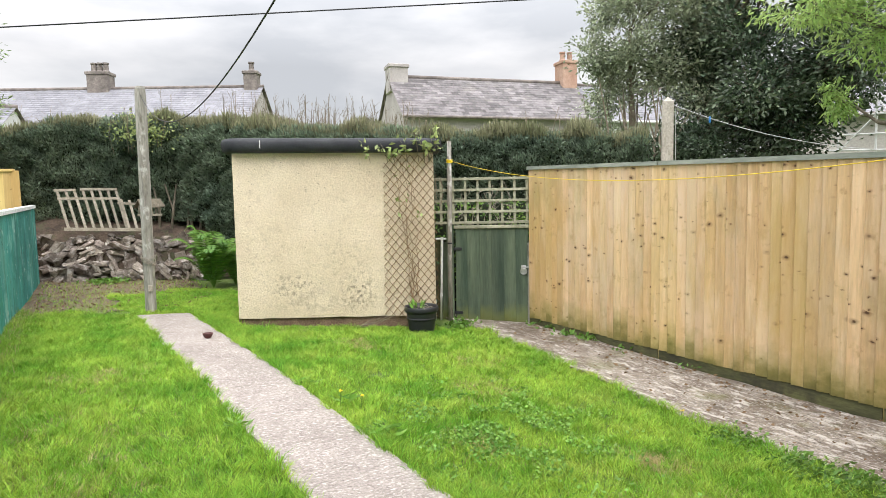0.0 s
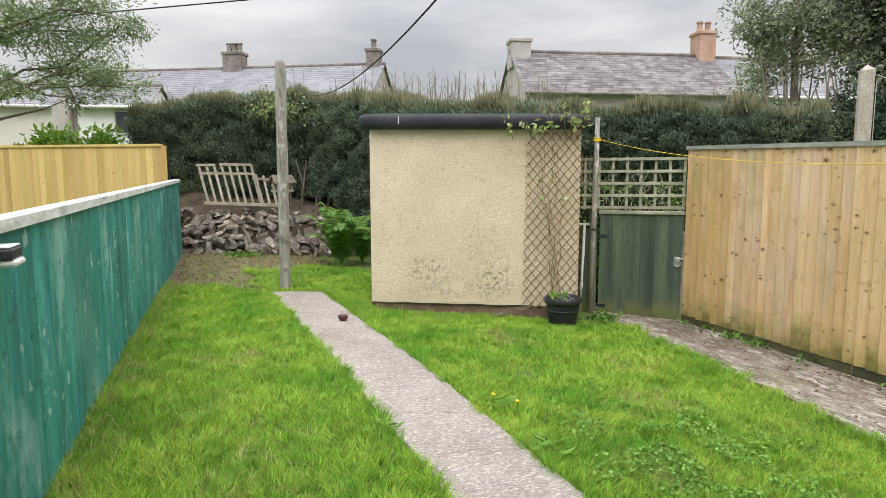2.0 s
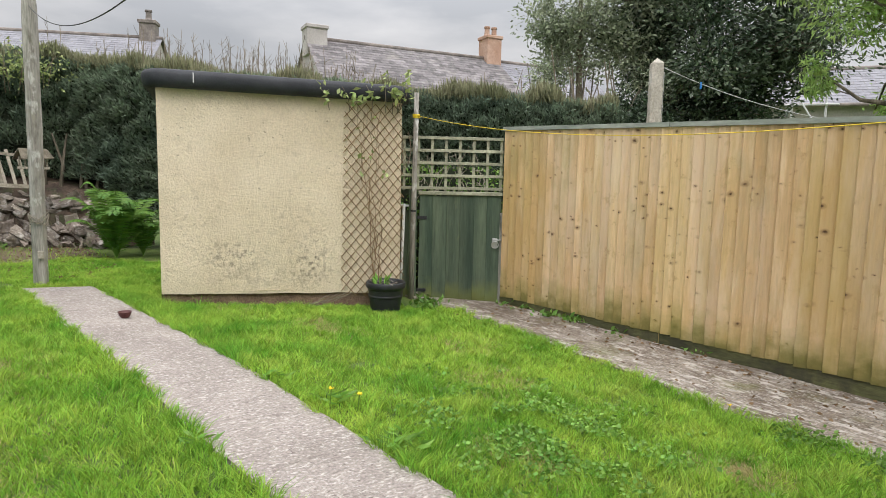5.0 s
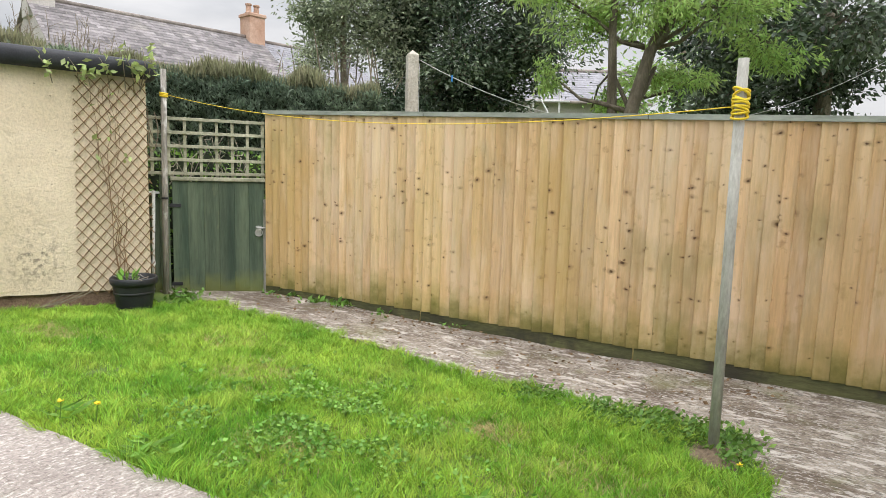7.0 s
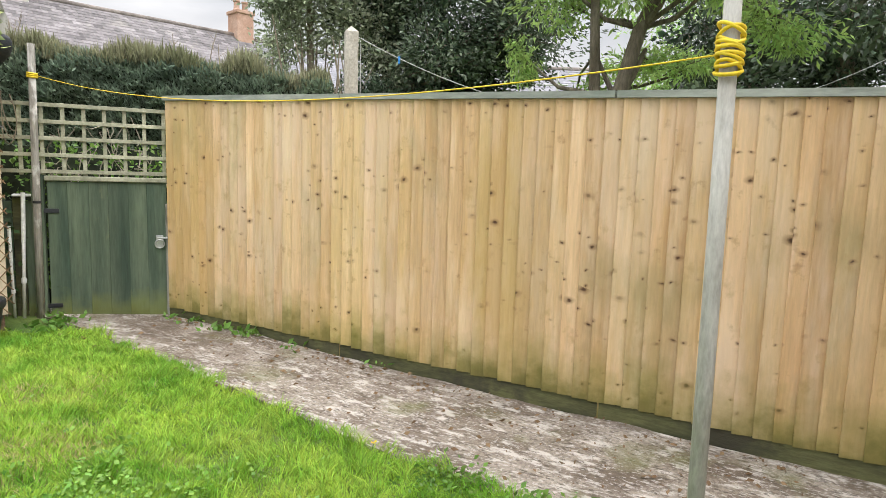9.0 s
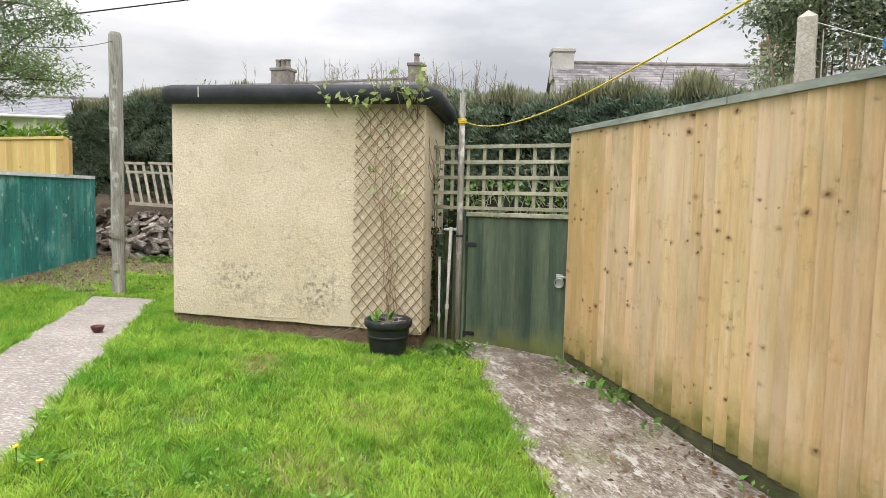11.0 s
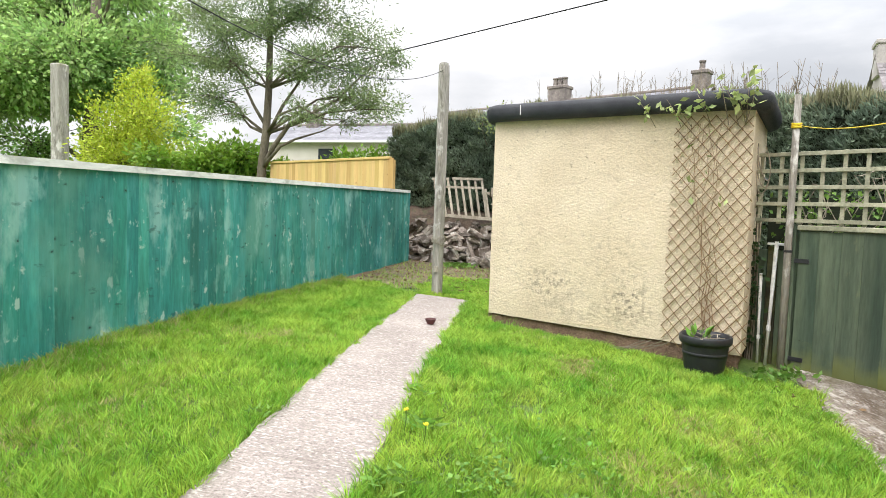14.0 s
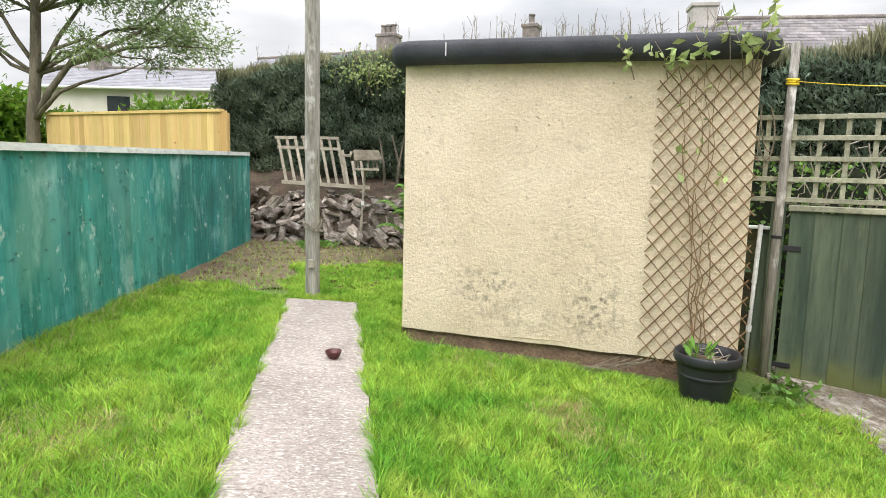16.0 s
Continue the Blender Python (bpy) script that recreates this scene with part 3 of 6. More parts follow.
slab("path", [(LAWN_FRONT + 0.12 * i, *path_edges(LAWN_FRONT + 0.12 * i)) for i in range(60)], 0.022, CONCRETE, "brushed pale concrete garden path through the lawn", 0.006)
slab("pavement_side", [(LAWN_FRONT + 0.11 * i, side_edge(LAWN_FRONT + 0.11 * i), 5.32) for i in range(54)], 0.024, OLD_CONCRETE, "worn stained concrete path beside the wooden fence", 0.012)
slab("pavement_patio", [(-1.6 + (LAWN_FRONT + 1.6) * i / 13, -0.45, 5.32) for i in range(14)], 0.024, OLD_CONCRETE, "worn concrete yard behind the house", 0.012)


def bare_earth():
    """The trodden soil before the stone wall."""
    s = Shape()
    vs, n = [], 16
    for j in range(n):
        y = 8.45 + 3.6 * j / (n - 1)
        for i in range(n):
            a = -0.02 - 0.1 * (y < 9.5)
            b = 0.98 + 1.3 * min(1, max(0, (y - 9.0) / 1.6)) + 0.15 * noise.noise((y * 2, 4, 4))
            x = a + (b - a) * i / (n - 1)
            vs.append((x, y + (0.25 * noise.noise((x * 2.4, 7, 1)) if j == 0 else 0), lay(x, y) + 0.012 + 0.018 * noise.noise((x * 4, y * 4, 2))))
    s.add(vs, [(j * n + i, j * n + i + 1, (j + 1) * n + i + 1, (j + 1) * n + i) for j in range(n - 1) for i in range(n - 1)])
    return solid("ground_bare", s, SOIL, "bare trodden brown soil with moss", "soil", kind="structure", smooth=True)


bare_earth()


def pole_soil():
    """The worn earth round the washing pole's foot."""
    s = Shape()
    rings, n = 4, 22
    vs = [(3.79, 1.25, lay(3.79, 1.25) + 0.03)]
    for k in range(1, rings + 1):
        for i in range(n):
            a = 2 * math.pi * i / n
            r = 0.23 * k / rings * (1 + 0.25 * noise.noise((math.cos(a) * 1.7, math.sin(a) * 1.7, 4)))
            x, y = 3.79 + r * math.cos(a), 1.25 + 0.85 * r * math.sin(a)
            vs.append((x, y, lay(x, y) + 0.03 * (1 - k / rings) + (0.012 if k < rings else -0.02) + 0.01 * noise.noise((x * 14, y * 14, 1))))
    fs = [(0, 1 + i, 1 + (i + 1) % n) for i in range(n)]
    for k in range(rings - 1):
        fs += [(1 + k * n + i, 1 + (k + 1) * n + i, 1 + (k + 1) * n + (i + 1) % n, 1 + k * n + (i + 1) % n) for i in range(n)]
    s.add(vs, fs)
    return solid("ground_pole", s, SOIL, "worn brown earth round the washing pole", "soil", kind="structure", smooth=True)


pole_soil()


def bank():
    """The raised soil behind the stones, under the hedge."""
    s = Shape()
    vs, n, rows = [], 30, [(11.92, -0.05), (12.0, 0.42), (12.15, 0.58), (12.5, 0.80), (13.0, 1.0), (14.5, 1.05), (14.6, -0.2)]
    for y, z in rows:
        for i in range(n):
            x = -0.3 + 3.6 * i / (n - 1)
            vs.append((x, y - 0.08 * (x - 1), z + lay(x, y) * 0.5 + 0.07 * noise.noise((x * 2.2, y * 2.2, 5)) + 0.03 * noise.noise((x * 8, y * 8, 5))))
    s.add(vs, [(j * n + i, j * n + i + 1, (j + 1) * n + i + 1, (j + 1) * n + i) for j in range(len(rows) - 1) for i in range(n - 1)])
    return solid("ground_bank", s, BANK_SOIL, "steep bare soil bank under a hedge", "bank", kind="structure", smooth=True)


bank()

# ---- shed ----
SHED_A = Vector((2.02, 7.03, 0))
SHED_TURN = math.degrees(math.atan2(-0.345295, 0.938494))
SHED = pose(SHED_A.x, SHED_A.y, 0, 0, 0, SHED_TURN)
SHED_W, SHED_D = 2.26, 1.32


def shed():
    base = SHED @ Vector((SHED_W / 2, SHED_D / 2, -0.28))
    ob = thing("garden_shed", base, "low cream rendered outhouse with a black felt flat roof", "shed")

    def wall(name, a, b, mat_, z0, z1, thick, uneven):
        """A wall from a to b (shed plan), drawn with an uneven face on its right."""
        a, b = Vector(a), Vector(b)
        d = (b - a)
        length = d.length
        d.normalize()
        nrm = Vector((d.y, -d.x))
        nu, nz = max(2, int(length / 0.06)), max(2, int((z1 - z0) / 0.06))
        vs, fs = [], []
        for j in range(nz + 1):
            for i in range(nu + 1):
                u, z = length * i / nu, z0 + (z1 - z0) * j / nz
                q = a + d * u + nrm * (uneven * noise.noise((u * 1.6, z * 1.6, a.x)) + uneven * 0.35 * noise.noise((u * 9, z * 9, a.y)) if 0 < i < nu else 0)
                if j == 0 and mat_ == RENDER:
                    z += 0.014 * noise.noise((u * 4, 2, 2)) - 0.035 * u
                vs.append(SHED @ Vector((q.x, q.y, z)))
        k = nu + 1
        fs = [(j * k + i, j * k + i + 1, (j + 1) * k + i + 1, (j + 1) * k + i) for j in range(nz) for i in range(nu)]
        c = len(vs)
        inner = [a, b, b - nrm * thick, a - nrm * thick]
        vs += [SHED @ Vector((q.x, q.y, z)) for z in (z0, z1) for q in inner]
        fs += [(c + 3, c + 2, c + 6, c + 7), (c + 1, c + 2, c + 6, c + 5)[::-1], (c + 3, c + 0, c + 4, c + 7)[::-1], (c + 4, c + 5, c + 6, c + 7), (c + 3, c + 2, c + 1, c + 0)]
        return part(name, Shape().add(vs, fs), mat_, ob, smooth=False)

    w, d = SHED_W, SHED_D
    wall("wall", (0, 0), (w, 0), RENDER, -0.115, 1.76, 0.12, 0.012)
    wall("wall", (w, 0.0), (w, d), RENDER, -0.21, 1.76, 0.12, 0.01)
    wall("wall", (w, d), (0, d), RENDER, -0.16, 1.76, 0.12, 0.01)
    wall("wall", (0, d), (0, 0), RENDER, -0.115, 1.76, 0.12, 0.01)
    for a, b in (((0.02, 0.03), (w - 0.02, 0.03)), ((w - 0.03, 0.02), (w - 0.03, d)), ((w, d - 0.03), (0, d - 0.03)), ((0.03, d), (0.03, 0.02))):
        wall("footing", a, b, FOOTING, -0.42, -0.10, 0.10, 0.02)
    # the felt roof: a slab whose rim rolls over and under
    prof = [(0.02, 1.742), (0.07, 1.730), (0.105, 1.752), (0.122, 1.80), (0.124, 1.85), (0.108, 1.882), (0.07, 1.895), (-0.3, 1.905)]
    cr = 0.10
    ring = []
    for cx, cy, a0 in ((w - cr, cr, -90), (w - cr, d - cr, 0), (cr, d - cr, 90), (cr, cr, 180)):
        for i in range(5):
            a = radians(a0 + 22.5 * i)
            ring.append((cx, cy, math.cos(a), math.sin(a)))
    vs, fs, n = [], [], len(ring)
    for o, z in prof:
        for i, (cx, cy, ca, sa) in enumerate(ring):
            vs.append(SHED @ Vector((cx + ca * (cr + o), cy + sa * (cr + o), z + 0.004 * noise.noise((cx * 3 + ca, cy * 3 + sa, z * 4)))))
    for j in range(len(prof) - 1):
        fs += [(j * n + i, j * n + (i + 1) % n, (j + 1) * n + (i + 1) % n, (j + 1) * n + i) for i in range(n)]
    fs += [tuple((len(prof) - 1) * n + i for i in range(n)), tuple(range(n))[::-1]]
    roof = part("roof", Shape().add(vs, fs), FELT, ob, "black bitumen felt roof with a rolled edge", smooth=True)
    # pale drip on the felt's face
    part("drip", Shape().box((0.31, -0.1275, 1.78), (0.317, -0.1235, 1.865), SHED), WHITE_PLASTIC, roof)
    return ob


shed()

# ---- fences ----
FENCE_X = 5.35


def fence_top(y):
    return 1.555 - 0.0253 * (5.95 - y)


def board_mesh(name, width, height, thick, thin, material, away=False):
    """A feather-edged board: x across, z up from its foot, its face towards -y."""
    w = width
    ring = [(0, 0), (0, -thin), (w - 0.004, -thick), (w, -thick + 0.003), (w, 0)] if away else [(0, 0), (0, -thick + 0.003), (0.004, -thick), (w, -thin), (w, 0)]
    return mesh_of(name, Shape().prism(ring, 0, height), material)


def right_fence():
    ob = thing("board_fence", (FENCE_X, 3.0, -0.45), "tall close-board fence of new pine with algae at its foot", "fence", kind="structure")
    rng = random.Random(5)
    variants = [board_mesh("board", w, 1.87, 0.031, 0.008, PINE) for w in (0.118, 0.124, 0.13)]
    y = 5.94
    while y > 0.02:
        w = rng.choice((0.094, 0.10, 0.104))
        z0 = -0.315 - 0.013 * (5.95 - y) + rng.uniform(-0.006, 0.006)
        m = pose(FENCE_X + rng.uniform(-0.002, 0.002), y, z0, 0, rng.uniform(-0.15, 0.15), -90) @ Matrix.Diagonal((1, 1, (fence_top(y) - 0.03 - z0) / 1.87, 1))
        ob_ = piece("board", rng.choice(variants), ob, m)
        y -= w
    for i in range(3):
        a, b = 5.96 - 1.985 * i, 5.96 - 1.985 * (i + 1) + 0.012
        mid = (a + b) / 2
        g = Shape()
        zt, zb = fence_top(a), fence_top(b)
        for x0, x1, o0, o1 in ((FENCE_X - 0.045, FENCE_X + 0.04, -0.028, 0.012),):
            g.add([(x0, b, zb + o0), (x1, b, zb + o0), (x1, b, zb + o1), (x0, b, zb + o1), (x0, a, zt + o0), (x1, a, zt + o0), (x1, a, zt + o1), (x0, a, zt + o1)], [(0, 1, 2, 3), (7, 6, 5, 4), (0, 4, 5, 1), (1, 5, 6, 2), (2, 6, 7, 3), (3, 7, 4, 0)])
        part("cap_rail", g, CAP_GREEN, ob, "dull green painted capping rail")
        r0, r1 = -0.335 - 0.013 * (5.95 - a), -0.335 - 0.013 * (5.95 - b)
        g = Shape().add([(x, y_, z) for y_, r in ((b, r1), (a, r0)) for x, z in ((FENCE_X - 0.012, r - 0.26), (FENCE_X + 0.02, r - 0.26), (FENCE_X + 0.02, r + 0.02), (FENCE_X - 0.012, r + 0.02))],
                        [(0, 1, 2, 3), (7, 6, 5, 4), (0, 4, 5, 1), (1, 5, 6, 2), (2, 6, 7, 3), (3, 7, 4, 0)])
        part("gravel_board", g, MOSSY, ob, "damp gravel board green with algae")
        for zz in (0.1, 0.7, 1.3):
            part("back_rail", Shape().box((FENCE_X + 0.003, b, zz - 0.04), (FENCE_X + 0.06, a, zz + 0.04)), PINE, ob)
    for i in range(4):
        y = 5.99 - 1.985 * i
        part("fence_post", Shape().box((FENCE_X - 0.005, y - 0.045, -0.6), (FENCE_X + 0.09, y + 0.045, (0.62 if i == 0 else fence_top(max(y, 0)) - 0.03)), None, 0.006), GREY_WOOD if i == 0 else PINE, ob)
    return ob


right_fence()


def green_x(y):
    return -0.36 + 0.0493 * (y - 4)


def green_top(y):
    return 1.07 + 0.0145 * (y - 4)


def left_fence():
    ob = thing("board_fence", (green_x(5), 5.0, -0.1), "weathered teal-green stained close-board fence with a grey cap", "fence", kind="structure")
    rng = random.Random(8)
    variants = [board_mesh("board", w, 1.15, 0.019, 0.007, TEAL, True) for w in (0.135, 0.142, 0.15)]
    tilt = math.degrees(math.atan(0.0493))
    y = -1.55
    while y < 11.55:
        w = rng.choice((0.112, 0.118, 0.124))
        z0 = lay(green_x(y), y) - 0.01
        m = pose(green_x(y) + rng.uniform(-0.002, 0.002), y, z0, 0, rng.uniform(-0.2, 0.2), 90 - tilt) @ Matrix.Diagonal((1, 1, (green_top(y) - 0.01 - z0) / 1.15, 1))
        piece("board", rng.choice(variants), ob, m)
        y += w
    a = -1.6
    while a < 11.5:
        b = min(a + 2.2, 11.62)
        g = Shape()
        vs = []
        for yy in (a, b - 0.006):
            x, z = green_x(yy), green_top(yy)
            vs += [(x - 0.05, yy, z - 0.018), (x + 0.045, yy, z - 0.018), (x + 0.045, yy, z + 0.028), (x - 0.05, yy, z + 0.028)]
        g.add(vs, [(3, 2, 1, 0), (4, 5, 6, 7), (1, 5, 4, 0), (2, 6, 5, 1), (3, 7, 6, 2), (0, 4, 7, 3)])
        part("cap_rail", g, CAP_GREY, ob, "pale weathered capping rail")
        for zz in (0.15, 0.85):
            part("back_rail", Shape().add([(x - o, yy, z) for yy in (a, b) for x, z, o in ((green_x(yy), zz - 0.04, 0.06), (green_x(yy), zz - 0.04, 0.004), (green_x(yy), zz + 0.04, 0.004), (green_x(yy), zz + 0.04, 0.06))],
                                          [(3, 2, 1, 0), (4, 5, 6, 7), (1, 5, 4, 0), (2, 6, 5, 1), (3, 7, 6, 2), (0, 4, 7, 3)]), TEAL, ob)
        part("fence_post", Shape().box((green_x(a) - 0.11, a - 0.04, -0.4), (green_x(a) - 0.02, a + 0.05, green_top(a) - 0.013), None, 0.006), TEAL, ob)
        a += 2.2
    return ob


left_fence()


def yellow_fence():
    ob = thing("board_fence", (-1.6, 11.9, -0.05), "fresh yellow pine fence at the end of the next garden", "fence", kind="structure")
    rng = random.Random(3)
    a, b = Vector((-0.17, 11.05)), Vector((-3.15, 12.75))
    d = (b - a)
    length = d.length
    turn = math.degrees(math.atan2(-d.y, -d.x))
    me = [board_mesh("board", w, 1.7, 0.02, 0.01, YELLOW_PINE) for w in (0.12, 0.128)]
    u = 0.0
    while u < length:
        p = b - d / length * u
        z0 = 0.0
        piece("board", rng.choice(me), ob, pose(p.x, p.y, z0, 0, 0, turn) @ Matrix.Diagonal((1, 1, 1 + 0.012 * u / length, 1)))
        u += rng.choice((0.096, 0.102, 0.106))
    m = pose(b.x, b.y, 0, 0, 0, turn)
    part("cap_rail", Shape().box((0, -0.04, 1.705), (length, 0.04, 1.745), m, 0.004), YELLOW_PINE, ob)
    for zz in (0.4, 1.1):
        part("back_rail", Shape().box((0, 0.002, zz - 0.04), (length, 0.05, zz + 0.04), m), YELLOW_PINE, ob)
    for u in (0.05, length / 2, length - 0.05):
        part("fence_post", Shape().box((u - 0.045, 0.05, -0.3), (u + 0.045, 0.14, 1.70), m, 0.006), YELLOW_PINE, ob)


yellow_fence()

# ---- gate ----
GATE_A, GATE_B = Vector((4.615, 6.56, 0)), Vector((5.375, 6.0, 0))
GATE_TURN = math.degrees(math.atan2(GATE_B.y - GATE_A.y, GATE_B.x - GATE_A.x))
GATE = pose(GATE_A.x, GATE_A.y, 0, 0, 0, GATE_TURN)
GATE_L = (GATE_B - GATE_A).length


def gate():
    ob = thing("garden_gate", GATE @ Vector((GATE_L / 2, 0, -0.42)), "closed dark green boarded garden gate with a ring latch", "gate")
    rng = random.Random(2)
    n = 6
    w = (GATE_L - 0.03) / n
    for i in range(n):
        x = 0.012 + i * w
        bm = board_mesh("board", w * 1.06, 1.215, 0.022, 0.013, GATE_GREEN)
        piece("board", bm, ob, GATE @ pose(x, -0.004, -0.405 + rng.uniform(-0.012, 0.012), 0, rng.uniform(-0.3, 0.3), 0))
    for z in (-0.25, 0.2, 0.68):
        part("ledge", Shape().box((0.02, 0.0, z - 0.05), (GATE_L - 0.03, 0.03, z + 0.05), GATE, 0.004), GATE_GREEN, ob)
    part("top_rail", Shape().box((0.0, -0.045, 0.808), (GATE_L - 0.005, 0.035, 0.848), GATE, 0.005), LATH, ob, "pale green-grey top rail")
    latch = Shape()
    c = GATE @ Vector((GATE_L - 0.075, -0.05, 0.262))
    ax = GATE.to_3x3() @ Vector((1, 0, 0))
    latch.tube([c + ax * (0.038 * math.cos(2 * math.pi * i / 20)) + Vector((0, 0, 0.038 * math.sin(2 * math.pi * i / 20))) for i in range(21)], 0.006, 6, False)
    part("ring_handle", latch, GALV, ob, "zinc ring handle", True)
    part("latch_plate", Shape().box((GATE_L - 0.105, -0.034, 0.225), (GATE_L - 0.045, -0.026, 0.335), GATE, 0.003), GALV, ob)
    part("latch_bar", Shape().box((GATE_L - 0.10, -0.048, 0.305), (GATE_L + 0.025, -0.034, 0.322), GATE, 0.003), GALV, ob)
    for z in (-0.26, 0.555):
        part("hinge", Shape().box((-0.01, -0.034, z - 0.018), (0.10, -0.026, z + 0.018), GATE, 0.002), BLACK_PLASTIC, ob)


gate()


def gate_posts():
    solid("gate_post", Shape().box((-0.10, -0.02, -0.5), (-0.012, 0.07, 0.86), GATE, 0.006), GATE_GREEN, "dark stained timber gate post", "post", GATE @ Vector((-0.05, 0.02, -0.45)))


gate_posts()


def gate_trellis():
    base = GATE @ Vector((0.35, 0.01, 0.85))
    ob = thing("trellis_panel", base, "square lath trellis panel fixed above a green gate", "trellis")
    lo, hi = -0.34, GATE_L - 0.005
    for i in range(5):
        z = 0.868 + 0.137 * i
        part("lath", Shape().box((lo, -0.03, z), (hi, -0.012, z + 0.032), GATE, 0.002), LATH, ob)
    n = 9
    for i in range(n):
        x = lo + 0.01 + (hi - lo - 0.045) * i / (n - 1)
        part("lath", Shape().box((x, -0.011, 0.852), (x + 0.03, 0.006, 1.452), GATE, 0.002), LATH, ob)


gate_trellis()


# ---- plants ----
def poly_at(pts, s):
    """A point and the way along a plan line of (x, y, top) at s from 0 to 1."""
    seg = [math.dist(a[:2], b[:2]) for a, b in zip(pts, pts[1:])]
    d = s * sum(seg)
    for (a, b), q in zip(zip(pts, pts[1:]), seg):
        if d <= q or b is pts[-1]:
            k = min(d / q, 1)
            return [a[i] + (b[i] - a[i]) * k for i in range(3)], ((b[0] - a[0]) / q, (b[1] - a[1]) / q)
        d -= q


HEDGE = [(-0.75, 13.3, 2.42), (0.6, 12.95, 2.77), (2.3, 12.55, 2.80), (4.6, 9.95, 2.42), (7.75, 6.15, 2.12)]
HEDGE_THICK = 1.1


def hedge():
    ob = thing("hedge", (3.5, 11.2, 0.0), "long dense dark green clipped hedge with feathery top shoots", "hedge")
    rng = np.random.default_rng(4)
    # added solid inside the leaves, coloured near-black as the hedge's inner shade
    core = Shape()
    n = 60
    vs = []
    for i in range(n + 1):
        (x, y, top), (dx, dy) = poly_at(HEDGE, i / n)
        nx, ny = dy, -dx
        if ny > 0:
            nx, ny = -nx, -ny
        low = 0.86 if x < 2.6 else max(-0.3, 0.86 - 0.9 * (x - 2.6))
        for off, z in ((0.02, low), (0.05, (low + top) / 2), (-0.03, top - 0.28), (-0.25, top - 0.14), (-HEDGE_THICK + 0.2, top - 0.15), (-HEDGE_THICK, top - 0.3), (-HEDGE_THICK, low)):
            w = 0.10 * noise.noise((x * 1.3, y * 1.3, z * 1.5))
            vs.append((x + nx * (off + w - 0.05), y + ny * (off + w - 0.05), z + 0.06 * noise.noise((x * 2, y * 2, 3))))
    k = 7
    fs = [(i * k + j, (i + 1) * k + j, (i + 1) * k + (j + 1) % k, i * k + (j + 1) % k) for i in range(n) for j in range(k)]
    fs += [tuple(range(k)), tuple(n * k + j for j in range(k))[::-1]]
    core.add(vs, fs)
    part("inner_growth", core, SHADE_AND_LUMP, ob)
    # leaf sprays on the face, the end and the top
    m = 150000
    s = rng.random(m)
    q = np.array([poly_at(HEDGE, t)[0] for t in np.linspace(0, 1, 400)])
    tang = np.gradient(q[:, :2], axis=0)
    tang /= np.linalg.norm(tang, axis=1, keepdims=True)
    idx = (s * 399).astype(int)
    base = q[idx]
    nrm = np.stack([tang[idx, 1], -tang[idx, 0]], 1)
    nrm *= np.where(nrm[:, 1:2] > 0, -1, 1)
    low = np.where(base[:, 0] < 2.6, 0.86, np.maximum(-0.3, 0.86 - 0.9 * (base[:, 0] - 2.6)))
    kind = rng.random(m)
    face = kind < 0.7
    z = np.where(face, low + (base[:, 2] - 0.12 - low) * rng.random(m) ** 0.85, base[:, 2] - 0.18 + 0.10 * rng.random(m))
    off = np.where(face, 0.03 + 0.10 * rng.random(m), -HEDGE_THICK * rng.random(m))
    wob = np.array([noise.noise((a * 1.3, b * 1.3, c * 1.5)) for a, b, c in zip(base[:, 0], base[:, 1], z)])
    clump = np.array([noise.noise((a * 5, b * 5, c * 5)) for a, b, c in zip(base[:, 0], base[:, 1], z)])
    off = off + 0.10 * wob + np.where(face, 0.17 * clump, 0)
    z = z + np.where(face, 0, 0.16 * wob + 0.10 * clump)
    off = off - np.where(face, np.clip(z - (base[:, 2] - 0.35), 0, 1) ** 1.5 * 0.8, 0)
    pts = np.stack([base[:, 0] + nrm[:, 0] * off, base[:, 1] + nrm[:, 1] * off, z], 1)
    pts[:, :2] += tang[idx] * rng.normal(0, 0.03, (m, 1))
    way = np.stack([nrm[:, 0] * face, nrm[:, 1] * face, np.where(face, 0.7, 1.3)], 1) + rng.normal(0, 0.55, (m, 3))
    keep = clump > -0.5
    me = leaves("foliage", pts[keep], way[keep], rng.uniform(0.05, 0.115, keep.sum()), 0.26, HEDGE_LEAF, rng)
    me.transform(Matrix.Translation(-ob.location))
    o = new("foliage", me)
    o.parent = ob
    tagged(o, kind="stuff")
    # feathery shoots of the last year along the top
    m = 60000
    s = rng.random(m)
    idx = (s * 399).astype(int)
    base = q[idx]
    nrm = np.stack([tang[idx, 1], -tang[idx, 0]], 1)
    nrm *= np.where(nrm[:, 1:2] > 0, -1, 1)
    off = 0.06 - (HEDGE_THICK + 0.1) * rng.random(m)
    grow = np.array([noise.noise((a * 2.1, b * 2.1, 8.0)) for a, b in zip(base[:, 0], base[:, 1])])
    pts = np.stack([base[:, 0] + nrm[:, 0] * off, base[:, 1] + nrm[:, 1] * off, base[:, 2] - 0.22 + 0.16 * rng.random(m) + 0.15 * grow], 1)
    way = np.stack([rng.normal(0, 0.22, m), rng.normal(0, 0.22, m), np.ones(m)], 1)
    me = leaves("top_growth", pts, way, rng.uniform(0.09, 0.21, m) * (1 + 0.7 * grow), 0.10, HEDGE_TIP, rng)
    me.transform(Matrix.Translation(-ob.location))
    o = new("top_growth", me)
    o.parent = ob
    tagged(o, "olive brown feathery shoots", kind="stuff")
    # taller bare twigs above the middle
    tw = Shape()
    r2 = random.Random(9)
